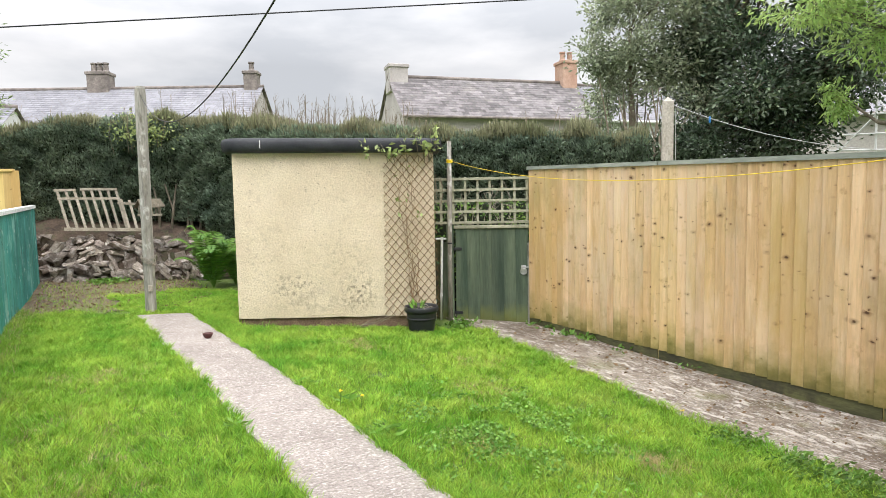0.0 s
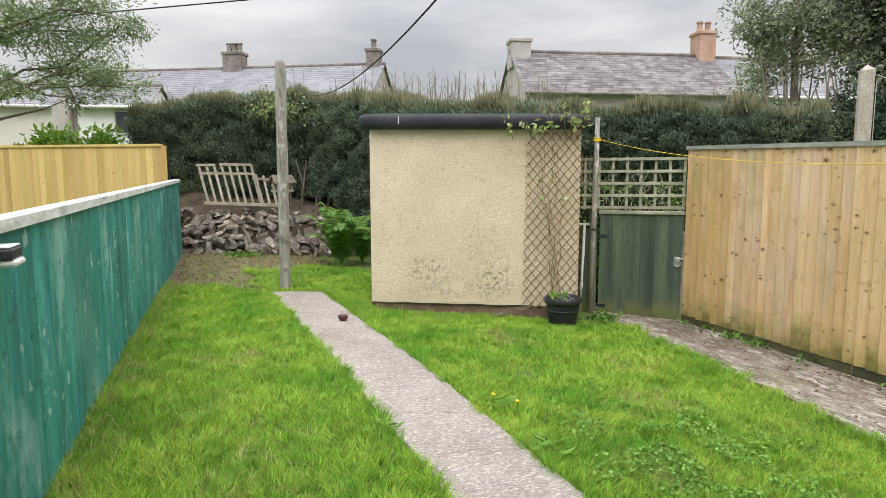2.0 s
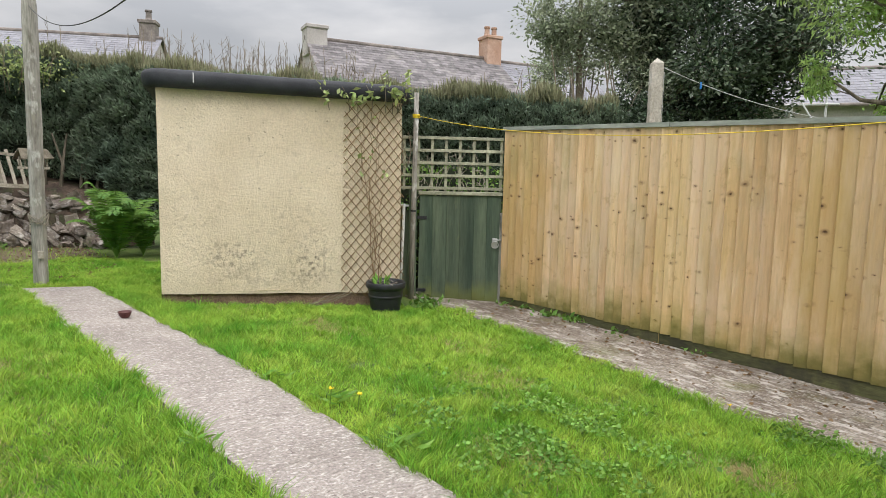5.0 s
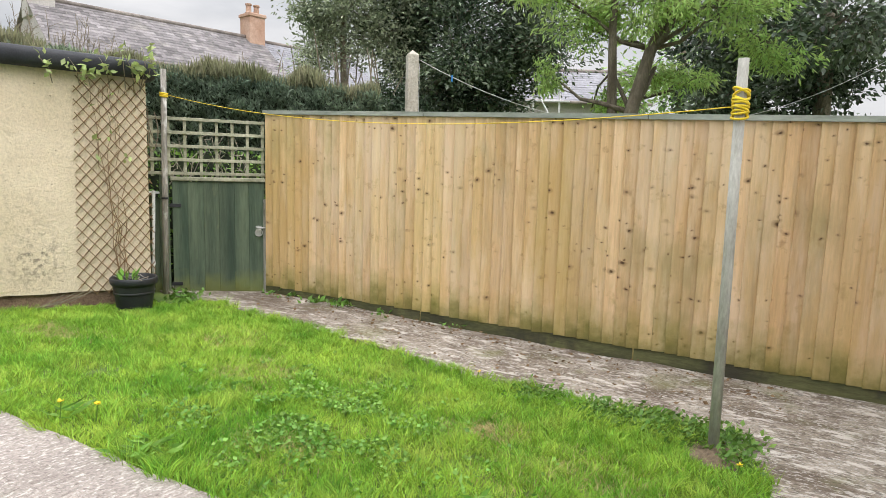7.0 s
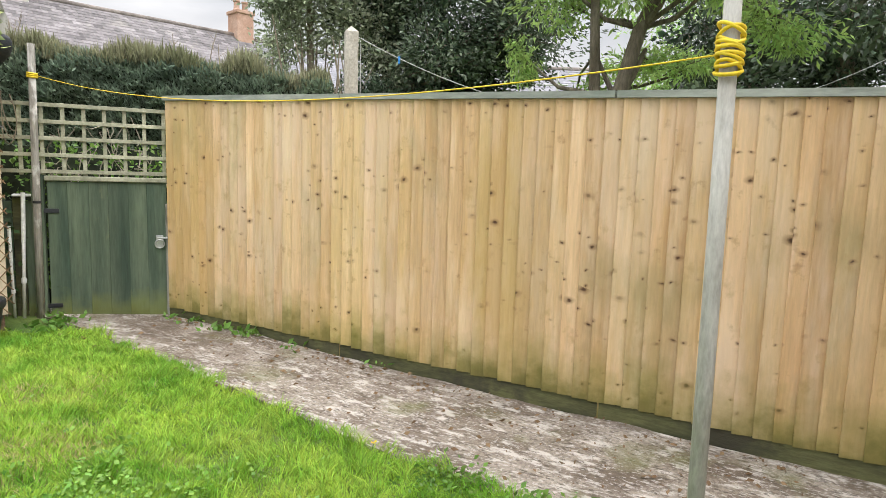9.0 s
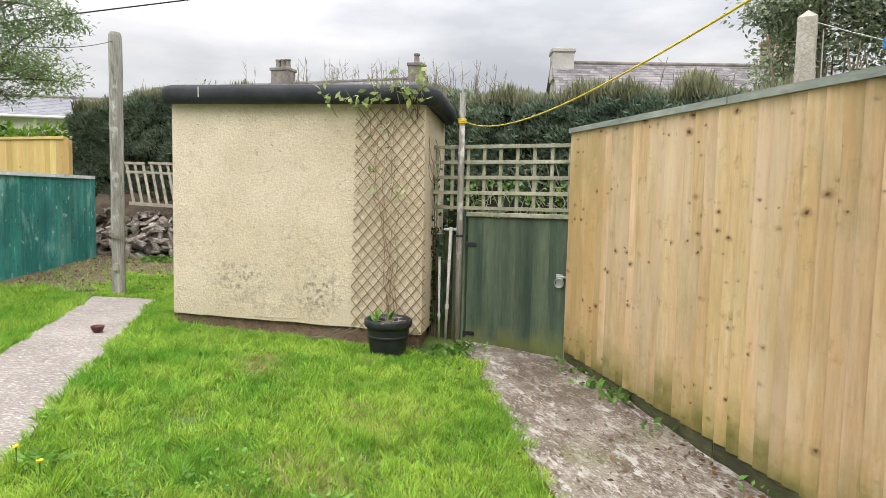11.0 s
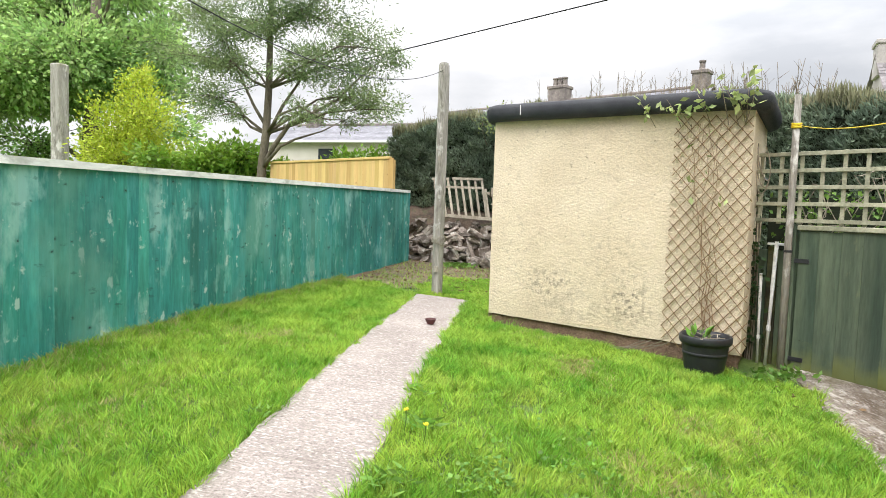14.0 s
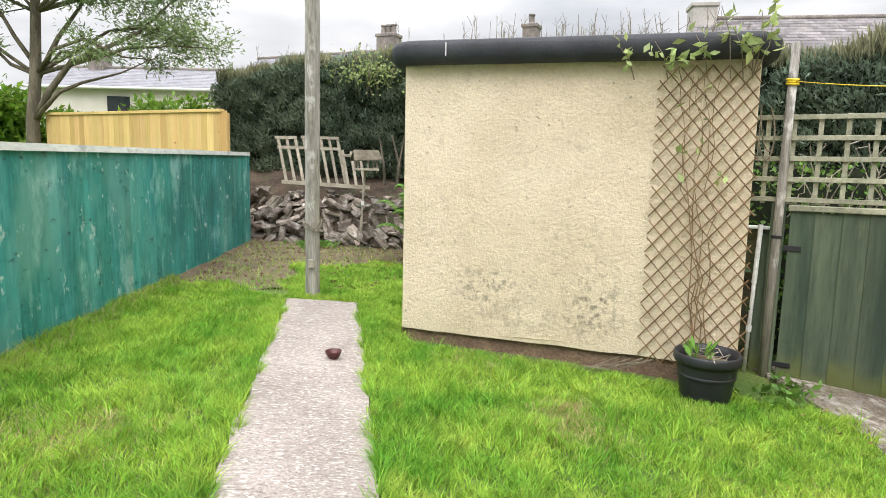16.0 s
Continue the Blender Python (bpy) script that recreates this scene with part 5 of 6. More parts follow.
def houses():
    # left terrace
    a, b = (-4.2, 35.73), (8.55, 28.35)
    h, d, out = house("terrace_house", a, b, 6.33, 4.45, 2.9, GREY_RENDER, PALE_SLATE, "low terrace with pale grey slate roof and rendered gable")
    turn = math.degrees(math.atan2(d.y, d.x))
    stack(h, (2.3, 31.97), turn, (0.46, 0.34), 5.6, 7.05, (-0.26, 0.0, 0.26))
    stack(h, (8.1, 28.62), turn, (0.30, 0.3), 5.6, 7.0, (0.0,))
    # middle house
    a, b = (12.35, 23.6), (20.7, 21.4)
    h, d, out = house("slate_house", a, b, 6.28, 4.35, 2.6, GREY_RENDER, SLATE, "house with an old brown-grey slate roof and two chimneys")
    turn = math.degrees(math.atan2(d.y, d.x))
    stack(h, (12.75, 23.5), turn, (0.4, 0.4), 5.6, 6.75, (), GREY_RENDER)
    stack(h, (20.4, 21.5), turn, (0.36, 0.4), 5.6, 7.25, (-0.18, 0.18), BRICK, BRICK)
    h, d, out = house("pale_roofed_house", (20.75, 21.35), (25.5, 20.1), 6.2, 4.3, 2.6, WHITE_WALL, PALE_SLATE, "adjoining house with a pale slate roof")
    # white house by the ash
    h, d, out = house("white_house", (-3.2, 28.05), (-0.7, 27.4), 4.75, 3.78, 1.9, WHITE_WALL, PALE_SLATE, "small white rendered house with a grey window")
    m = pose(-1.95, 26.0, 0, 0, 0, math.degrees(math.atan2(d.y, d.x)))
    w = part("window", Shape().box((-0.3, -0.03, 2.85), (0.3, 0.2, 3.6), m), DARK_GLASS, h)
    part("window_frame", Shape().box((-0.36, -0.06, 2.8), (-0.3, 0.2, 3.66), m).box((0.3, -0.06, 2.8), (0.36, 0.2, 3.66), m).box((-0.3, -0.06, 3.6), (0.3, 0.2, 3.66), m).box((-0.3, -0.06, 2.8), (0.3, 0.2, 2.85), m), GREY_RENDER, w)
    house("far_house", (22.0, 13.0), (25.6, 6.6), 4.9, 3.5, 2.4, GREY_RENDER, PALE_SLATE, "pale house seen between the trees")
    # far grey-roofed bungalow to the left
    h, d, out = house("bungalow", (-12.5, 33.0), (-4.6, 32.2), 5.2, 4.1, 2.4, HOUSE_WALL, PALE_SLATE, "cream bungalow with a long pale grey roof")
    for x in (-9.4, -7.4):
        w = part("window", Shape().box((x, 30.4, 2.9), (x + 0.9, 30.48, 3.75)), DARK_GLASS, h)
    stack(h, (-10.6, 32.8), -6, (0.35, 0.35), 4.8, 5.9, (0.0,))


houses()


def scaffold():
    ob = thing("scaffolding", (20.0, 8.6, -0.6), "pale metal scaffolding in front of a far house", "scaffolding")
    for y in (7.6, 8.5, 9.5):
        part("standard", Shape().tube([(20.0, y, -0.6), (20.0, y + 0.05, 4.1)], 0.03, 6), GREY_LINE, ob)
    for z in (2.3, 2.75, 3.3, 3.75):
        part("ledger", Shape().tube([(19.96, 7.3, z - 0.05), (19.96, 9.9, z + 0.08)], 0.026, 6), GREY_LINE, ob)
    for a, b in (((19.93, 7.6, 2.3), (19.93, 8.5, 3.75)), ((19.93, 9.5, 2.3), (19.93, 8.5, 3.3))):
        part("brace", Shape().tube([a, b], 0.024, 6), GREY_LINE, ob)


scaffold()


def next_door():
    """The white house beyond the pine fence, with a downpipe at its corner, and the house behind the walker."""
    ob = thing("white_house", (8.0, -2.5, -0.6), "white rendered neighbouring house with a grey downpipe", "house")
    x0, x1, y = 5.6, 10.15, -0.15
    # wall with a window opening
    wx0, wx1, wz0, wz1 = 6.6, 8.1, 0.75, 1.92
    for lo, hi in (((x0, y - 0.3, -0.7), (wx0, y, 5.0)), ((wx1, y - 0.3, -0.7), (x1, y, 5.0)), ((wx0, y - 0.3, wz1), (wx1, y, 5.0)), ((wx0, y - 0.3, -0.7), (wx1, y, wz0))):
        part("wall", Shape().box(lo, hi), WHITE_WALL, ob)
    part("wall", Shape().box((x0, -6, -0.7), (x1, y - 0.3, 5.0)), WHITE_WALL, ob)
    part("roof", Shape().add([(x0 - 0.2, y + 0.4, 4.95), (x1 + 0.2, y + 0.4, 4.95), (x1 + 0.2, -3, 7.2), (x0 - 0.2, -3, 7.2), (x1 + 0.2, -6.4, 4.95), (x0 - 0.2, -6.4, 4.95)], [(0, 1, 2, 3), (3, 2, 4, 5), (0, 3, 5), (1, 4, 2)]), SLATE, ob)
    w = part("window", Shape().box((wx0 + 0.05, y - 0.16, wz0 + 0.05), (wx1 - 0.05, y - 0.14, wz1 - 0.05)), DARK_GLASS, ob)
    for lo, hi in (((wx0, y - 0.18, wz0), (wx0 + 0.06, y - 0.10, wz1)), ((wx1 - 0.06, y - 0.18, wz0), (wx1, y - 0.10, wz1)), ((wx0 + 0.06, y - 0.18, wz1 - 0.06), (wx1 - 0.06, y - 0.10, wz1)), ((wx0 + 0.06, y - 0.18, wz0), (wx1 - 0.06, y - 0.10, wz0 + 0.06)), ((7.32, y - 0.18, wz0 + 0.06), (7.38, y - 0.10, wz1 - 0.06))):
        part("window_frame", Shape().box(lo, hi, None, 0.006), WHITE_PLASTIC, w)
    part("hood", Shape().box((wx0 - 0.15, y, wz1 + 0.02), (wx1 + 0.15, y + 0.16, wz1 + 0.12), None, 0.01), GREY_RENDER, ob, "grey concrete hood over the window")
    pipe = part("downpipe", Shape().tube([(9.75, y + 0.09, -0.5), (9.75, y + 0.09, 4.9)], 0.065, 10), WHITE_PLASTIC, ob, "pale grey downpipe", True)
    for z in (1.6, 2.35, 3.6):
        part("pipe_collar", Shape().tube([(9.75, y + 0.09, z), (9.75, y + 0.09, z + 0.1)], 0.08, 10), WHITE_PLASTIC, pipe)
    part("pipe_branch", Shape().tube([(9.75, y + 0.09, 2.15), (9.5, y + 0.09, 2.4), (9.5, y + 0.02, 2.42)], 0.05, 8), WHITE_PLASTIC, pipe)
    part("pipe_board", Shape().box((9.95, y, -0.5), (10.13, y + 0.05, 4.9)), GREY_RENDER, ob)
    ob = thing("home", (2.4, -3.5, -0.5), "plain rendered wall of the house behind the garden", "house")
    part("wall", Shape().box((-0.4, -6.0, -0.6), (5.3, -1.65, 5.0)), HOUSE_WALL, ob)
    part("roof", Shape().add([(-0.6, -1.4, 4.95), (5.4, -1.4, 4.95), (5.4, -3.8, 7.2), (-0.6, -3.8, 7.2), (5.4, -6.2, 4.95), (-0.6, -6.2, 4.95)], [(0, 1, 2, 3), (3, 2, 4, 5), (0, 3, 5), (1, 4, 2)]), SLATE, ob)


next_door()


# ---- posts, lines and cables ----
def sag(a, b, drop, n=24):
    a, b = Vector(a), Vector(b)
    return [a.lerp(b, i / n) - Vector((0, 0, 4 * drop * (i / n) * (1 - i / n))) for i in range(n + 1)]


def clothes_post():
    ob = thing("clothes_post", (1.255, 8.2, -0.17), "tall weathered grey timber clothes post at the path's end", "post")
    rng = random.Random(1)
    s = Shape()
    zs = [-0.4 + 0.12 * i for i in range(25)] + [2.56, 2.585]
    r = 0.066
    vs, n = [], 8
    for i, z in enumerate(zs):
        k = 0.8 if z > 2.57 else (0.93 if z > 2.5 else 1)
        cx, cy = 1.255 + 0.012 * (z / 2.5), 8.23 - 0.045 * (z / 2.5)
        for j in range(n):
            a = 2 * math.pi * (j + 0.5) / n
            q = r * k * (1 + 0.06 * noise.noise((z * 2.5, j, 1)))
            vs.append((cx + q * math.cos(a), cy + q * math.sin(a), z))
    s.add(vs, [(i * n + j, i * n + (j + 1) % n, (i + 1) * n + (j + 1) % n, (i + 1) * n + j) for i in range(len(zs) - 1) for j in range(n)] + [tuple((len(zs) - 1) * n + j for j in range(n))])
    part("post", s, GREY_WOOD, ob)
    w = Shape()
    for k in range(4):
        c, h = Vector((1.26, 8.215, 0.50 + 0.012 * k)), 0.075 + 0.004 * k
        w.tube([c + Vector((h * math.cos(a), h * math.sin(a), 0.09 * math.sin(a * 2 + k) * 0.5)) for a in [2 * math.pi * i / 16 for i in range(17)]], 0.004, 5, False)
    part("wire_loop", w, OLD_LATH, ob, "loops of old wire round the post", True)
    part("cleat", Shape().box((1.225, 8.135, 0.14), (1.275, 8.16, 0.215), None, 0.004), CAST, ob, "pale plate near the foot")


clothes_post()


def metal_pole():
    ob = thing("line_pole", (4.535, 6.56, -0.4), "slim grey-green pole beside the gate holding a washing line", "pole")
    part("pole", Shape().tube([(4.545, 6.575, -0.5), (4.535, 6.54, 0.6), (4.525, 6.5, 1.90)], [0.03, 0.029, 0.027], 10), GREY_WOOD, ob, smooth=True)
    k = Shape()
    for i in range(3):
        c = Vector((4.527, 6.507, 1.64 + 0.014 * i))
        k.tube([c + Vector((0.034 * math.cos(a), 0.034 * math.sin(a), 0.004 * math.sin(a))) for a in [2 * math.pi * j / 14 for j in range(15)]], 0.008, 5, False)
    part("knot", k, YELLOW, ob, "yellow line knotted round the pole", True)
    for z in (0.62,):
        part("strap", Shape().tube([(4.535, 6.54, z), (4.535, 6.54, z + 0.02)], 0.034, 10), BLACK_PLASTIC, ob)


metal_pole()


def wash_pole():
    ob = thing("line_pole", (3.84, 1.26, -0.42), "galvanised washing line pole standing at the lawn's corner", "pole")
    part("pole", Shape().tube([(3.845, 1.258, -0.6), (3.84, 1.265, 0.5), (3.832, 1.275, 1.59)], [0.028, 0.027, 0.026], 14), POLE_GREY, ob, smooth=True)
    k = Shape()
    rng = random.Random(6)
    for i in range(11):
        z = 1.305 + 0.0125 * i
        r, t1, t2 = 0.034 + 0.006 * rng.random(), rng.uniform(-0.02, 0.02), rng.uniform(-0.02, 0.02)
        k = Shape().tube([(3.834 + r * math.cos(a), 1.272 + r * math.sin(a), z + t1 * math.cos(a) + t2 * math.sin(a)) for a in [2 * math.pi * j / 16 for j in range(17)]], 0.0065, 5, False)
        part("line_turn", k, YELLOW, ob, "yellow line wound round the pole", True)


wash_pole()
solid("washing_line", Shape().tube(sag((4.527, 6.48, 1.655), (3.82, 1.31, 1.355), 0.17, 30), 0.0028, 6), YELLOW, "slack bright yellow washing line over the lawn", "washing line", (4.527, 6.48, 1.655), smooth=True)


def concrete_post():
    x, y = 6.66, 4.95
    s = Shape()
    m = pose(x, y, 0, 0, 0, -45)
    s.prism([(-0.062, -0.062), (0.062, -0.062), (0.062, 0.062), (-0.062, 0.062)], -0.7, 2.30, m)
    s.add([m @ Vector(p) for p in ((-0.062, -0.062, 2.30), (0.062, -0.062, 2.30), (0.062, 0.062, 2.30), (-0.062, 0.062, 2.30), (0, 0, 2.36))], [(0, 1, 4), (1, 2, 4), (2, 3, 4), (3, 0, 4)])
    ob = thing("concrete_post", (x, y, -0.6), "square cast concrete post beyond the pine fence", "post")
    part("post", s, CAST, ob)
    part("wire", Shape().tube([(x + 0.11, y - 0.03, 2.22), (x + 0.115, y - 0.03, 1.2)], 0.004, 5), GREY_LINE, ob)


concrete_post()
LINE2 = sag((6.70, 4.90, 2.26), (10.1, -0.12, 2.64), 0.85, 30)
solid("clothes_line", Shape().tube(LINE2, 0.004, 5), GREY_LINE, "grey clothes line from a concrete post to the white house", "clothes line", tuple(LINE2[0]), smooth=True)
peg = thing("clothes_peg", tuple(LINE2[2]), "bright blue plastic peg on the clothes line", "peg")
for dy in (-0.007, 0.003):
    part("prong", Shape().box((LINE2[2].x - 0.008, LINE2[2].y + dy, LINE2[2].z - 0.055), (LINE2[2].x + 0.008, LINE2[2].y + dy + 0.006, LINE2[2].z + 0.02), None, 0.002), BLUE_PEG, peg)
ca, cd = Vector((5.34, 12.75, 5.2)), Vector((0.921, -0.382, 0.079))
solid("overhead_cable", Shape().tube([ca + cd * s for s in (-24, -12, 0, 10, 24)], 0.014, 6), CABLE, "thin black overhead cable above the hedge", "cable", tuple(ca + cd * -24), smooth=True)
solid("clothes_line", Shape().tube(sag((1.26, 8.17, 2.5), (0.85, -1.62, 2.8), 0.9, 40), 0.0035, 5), CABLE, "dark slack clothes line from the timber post to the house", "clothes line", (1.26, 8.17, 2.5), smooth=True)
solid("timber_post", Shape().box((-9.62, 14.1, -0.2), (-9.32, 14.4, 4.12), None, 0.03), GREY_WOOD, "thick grey timber post in the next garden", "post", (-9.5, 14.2, 0.0))


# ---- against the shed ----
def diamond_lattice():
    ob = thing("lattice_trellis", SHED @ Vector((1.95, -0.03, -0.2)), "brown expanding diamond lattice fixed to the cream wall", "trellis")
    slope = 1.18
    step = 0.095
    lo_z, hi_z = -0.2, 1.70

    def left(z):
        return 1.645 + 0.03 * (z - lo_z) / 1.9

    def right(z):
        return 2.30 - 0.05 * (z - lo_z) / 1.9

    rng = random.Random(4)
    for sgn, dy in ((1, -0.018), (-1, -0.029)):
        k = -24
        while k < 44:
            u0 = 1.6 + step * k
            k += 1
            zs = [z for z in np.arange(lo_z, hi_z + 0.001, 0.01) if left(z) <= u0 + sgn * (z - lo_z) / slope <= right(z)]
            if len(zs) < 8:
                continue
            a, b = zs[0] - 0.008, zs[-1] + 0.008
            jit = rng.uniform(-0.004, 0.004)
            pa = SHED @ Vector((u0 + jit + sgn * (a - lo_z) / slope, dy, a))
            pb = SHED @ Vector((u0 - jit + sgn * (b - lo_z) / slope, dy, b))
            part("slat", Shape().tube([pa, pa.lerp(pb, 0.5) + Vector((0, -0.003, 0)), pb], 0.0044, 4), LATTICE, ob)


diamond_lattice()


def leaf_set(name, ob, pts, ways, size, width, material, seed, stuff=True, label=""):
    rng = np.random.default_rng(seed)
    pts, ways = np.asarray(pts, float), np.asarray(ways, float)
    me = leaves(name, pts, ways, size * rng.uniform(0.7, 1.25, len(pts)), width, material, rng, 0.15)
    me.transform(Matrix.Translation(-ob.location))
    o = new(name, me)
    o.parent = ob
    if stuff:
        tagged(o, label, kind="stuff")
    return o


def vine():
    ob = thing("climbing_vine", SHED @ Vector((1.95, -0.05, -0.1)), "thin climbing vine with fresh leaves at the roof edge", "climber")
    rng = random.Random(21)
    ends = []
    for i in range(5):
        u = 1.98 + rng.gauss(0, 0.05)
        pts = [SHED @ Vector((u, -0.045, -0.12))]
        for z in np.arange(0.1, 1.72, 0.14):
            u += rng.gauss((1.98 - u) * 0.1 + (i - 4) * 0.006, 0.025)
            pts.append(SHED @ Vector((min(max(u, 1.68), 2.24), -0.04 + rng.gauss(0, 0.006), float(z))))
        part("stem", Shape().tube(pts, [0.004 - 0.0025 * k / len(pts) for k in range(len(pts))], 4), LATTICE, ob)
        ends.append(pts[-1])
    pts, ways = [], []
    for j in range(9):
        u = (1.42, 1.62, 1.7, 1.85, 1.98, 2.05, 2.12, 2.2, 2.26)[j]
        top = (1.80, 1.83, 1.74, 1.86, 2.02, 1.9, 1.86, 1.98, 1.9)[j]
        a = SHED @ Vector((min(u + 0.1, 2.2), -0.05, 1.62))
        b = SHED @ Vector((u, -0.17, top))
        part("stem", Shape().tube([a, a.lerp(b, 0.6) + Vector((0, -0.05, 0)), b], [0.004, 0.003, 0.002], 4), TWIG, ob)
        for k in range(11):
            p = a.lerp(b, rng.uniform(0.45, 1.05)) + Vector((rng.gauss(0, 0.035), rng.gauss(-0.03, 0.02), rng.gauss(0, 0.03)))
            pts.append(tuple(p))
            ways.append((rng.gauss(0, 0.7), rng.gauss(-0.5, 0.3), rng.gauss(0.1, 0.6)))
    for k in range(12):
        pts.append(tuple(SHED @ Vector((rng.uniform(1.75, 2.2), -0.05, rng.uniform(0.9, 1.7) ** 1.0))))
        ways.append((rng.gauss(0, 0.5), -0.5, rng.gauss(0, 0.5)))
    leaf_set("foliage", ob, pts, ways, 0.078, 0.5, VINE_LEAF, 3)
    w = Shape()
    for i in range(3):
        c = SHED @ Vector((2.28, 0.05, 1.25 + 0.05 * i))
        w.tube([c + Vector((0.05 * math.sin(a) + 0.06, -0.02 * math.cos(a), 0.16 * math.cos(a + 0.4 * i))) for a in [2 * math.pi * j / 18 for j in range(15)]], 0.004, 4, False)
    part("loose_stem", w, TWIG, ob)


vine()


def flower_pot():
    c = (3.83, 6.06, -0.345)
    ob = thing("flower_pot", c, "black plastic flower pot holding a few weeds", "flower pot")
    part("pot", Shape().lathe([(0.0, 0.004), (0.135, 0.0), (0.14, 0.01), (0.172, 0.24), (0.174, 0.255), (0.188, 0.26), (0.195, 0.275), (0.195, 0.312), (0.188, 0.322), (0.175, 0.315), (0.168, 0.26), (0.156, 0.2)], c, 32), BLACK_PLASTIC, ob, smooth=True)
    part("rim_band", Shape().lathe([(0.163, 0.17), (0.168, 0.173), (0.169, 0.19), (0.166, 0.194)], c, 32), BLACK_PLASTIC, ob, smooth=True)
    part("compost", Shape().lathe([(0.0, 0.262), (0.10, 0.255), (0.165, 0.25)], c, 20), SOIL, ob, smooth=True)
    rng = random.Random(5)
    pts, ways = [], []
    for i in range(26):
        a = rng.uniform(0, 6.28)
        pts.append((c[0] - 0.05 + 0.05 * math.cos(a), c[1] + 0.05 * math.sin(a), c[2] + 0.27 + rng.uniform(0, 0.06)))
        ways.append((math.cos(a) * 0.6, math.sin(a) * 0.6, rng.uniform(0.6, 1.4)))
    leaf_set("foliage", ob, pts, ways, 0.085, 0.34, CLOVER_LEAF, 6)
    for i in range(6):
        a = rng.uniform(0, 6.28)
        p = Vector((c[0] + 0.10 * math.cos(a), c[1] + 0.1 * math.sin(a), c[2] + 0.27))
        part("dead_twig", Shape().tube([p, p + Vector((rng.gauss(0, 0.06), rng.gauss(0, 0.06), 0.03)), p + Vector((rng.gauss(0, 0.1), rng.gauss(0, 0.1), 0.05))], 0.004, 4), OLD_LATH, ob)


flower_pot()
sticks = thing("twig_heap", SHED @ Vector((1.6, -0.12, -0.3)), "few dry sticks lying against the shed's footing", "sticks")
srng = random.Random(31)
for i in range(7):
    p = SHED @ Vector((srng.uniform(1.3, 1.75), -0.05, 0))
    p.z = lay(p.x, p.y) + 0.02
    part("stick", Shape().tube([p, p + Vector((srng.uniform(0.1, 0.35), srng.gauss(-0.12, 0.04), srng.uniform(0.02, 0.12)))], 0.005, 4), TWIG, sticks)


def gate_corner():
    """What stands between the shed and the gate."""
    panel = thing("screen", GATE @ Vector((-0.24, 0.1, -0.42)), "dark damp boards filling the gap beside the gate", "boards")
    for i in range(4):
        x = -0.42 + 0.085 * i
        part("board", Shape().box((x, 0.06, -0.45), (x + 0.08, 0.082, 0.66 - 0.03 * (i % 2)), GATE, 0.003), GATE_GREEN if i % 2 else MOSSY, panel)
    part("cap", Shape().box((-0.24, 0.0, 0.67), (-0.10, 0.09, 0.69), GATE, 0.004), CAP_GREY, panel, "grey board across the top")
    for label, a, b, r, z0, z1 in (("white plastic pipe leaning beside the gate", -0.155, -0.185, 0.014, -0.38, 0.70), ("thin white plastic pipe in the corner", -0.265, -0.25, 0.011, -0.38, 0.42)):
        pa, pb = GATE @ Vector((b, -0.03, z0)), GATE @ Vector((a, -0.02, z1))
        ob = thing("drain_pipe", tuple(pa), label, "pipe", group="pipes beside the gate")
        part("pipe", Shape().tube([pa, pb], r, 10), WHITE_PLASTIC, ob, smooth=True)
        part("joint", Shape().tube([pa.lerp(pb, 0.30), pa.lerp(pb, 0.34)], r * 1.4, 10), WHITE_PLASTIC, ob)
        part("upper_sleeve", Shape().tube([pa.lerp(pb, 0.62), pb + Vector((0, 0, 0.004))], r * 1.18, 10), CAP_GREY, ob, "grey upper length")
    ivy = thing("ivy", GATE @ Vector((-0.36, 0.0, -0.4)), "dark ivy climbing the corner of the shed", "ivy")
    rng = random.Random(14)
    pts, ways = [], []
    for i in range(260):
        z = rng.uniform(-0.2, 0.72) if i < 200 else rng.uniform(0.2, 1.5)
        p = GATE @ Vector((rng.gauss(-0.36, 0.05), rng.gauss(0.0, 0.04), z))
        pts.append(tuple(p))
        ways.append((rng.gauss(0.2, 0.6), rng.gauss(-0.6, 0.4), rng.gauss(-0.2, 0.5)))
    leaf_set("foliage", ivy, pts, ways, 0.05, 0.8, IVY_LEAF, 8)
    for i in range(4):
        p = GATE @ Vector((-0.38 + 0.02 * i, 0.03, -0.42))
        part("stem", Shape().tube([p, p + Vector((0.01, 0, 0.6)), p + Vector((-0.01, 0.02, 1.2 + 0.2 * i))], 0.006, 5), TWIG, ivy)
    # tangle of dry stems behind the trellis
    dry = thing("dry_climber", GATE @ Vector((0.4, 0.35, 0.2)), "tangled dry stems and leaves behind the trellis", "climber")
    pts, ways = [], []
    for i in range(26):
        p = GATE @ Vector((rng.uniform(-0.25, 0.95), rng.uniform(0.25, 0.5), rng.uniform(0.6, 1.0)))
        seq = [p]
        for k in range(5):
            seq.append(seq[-1] + Vector((rng.gauss(0, 0.06), rng.gauss(0, 0.03), rng.uniform(-0.02, 0.15))))
        part("stem", Shape().tube(seq, 0.0045, 4), OLD_LATH, dry)
    for i in range(1500):
        p = GATE @ Vector((rng.uniform(-0.35, 1.05), rng.uniform(0.3, 0.75), rng.uniform(-0.2, 1.15)))
        pts.append(tuple(p))
        ways.append((rng.gauss(0, 0.6), rng.gauss(-0.5, 0.4), rng.gauss(0, 0.6)))
    leaf_set("foliage", dry, pts, ways, 0.05, 0.7, WEED_LEAF, 9)
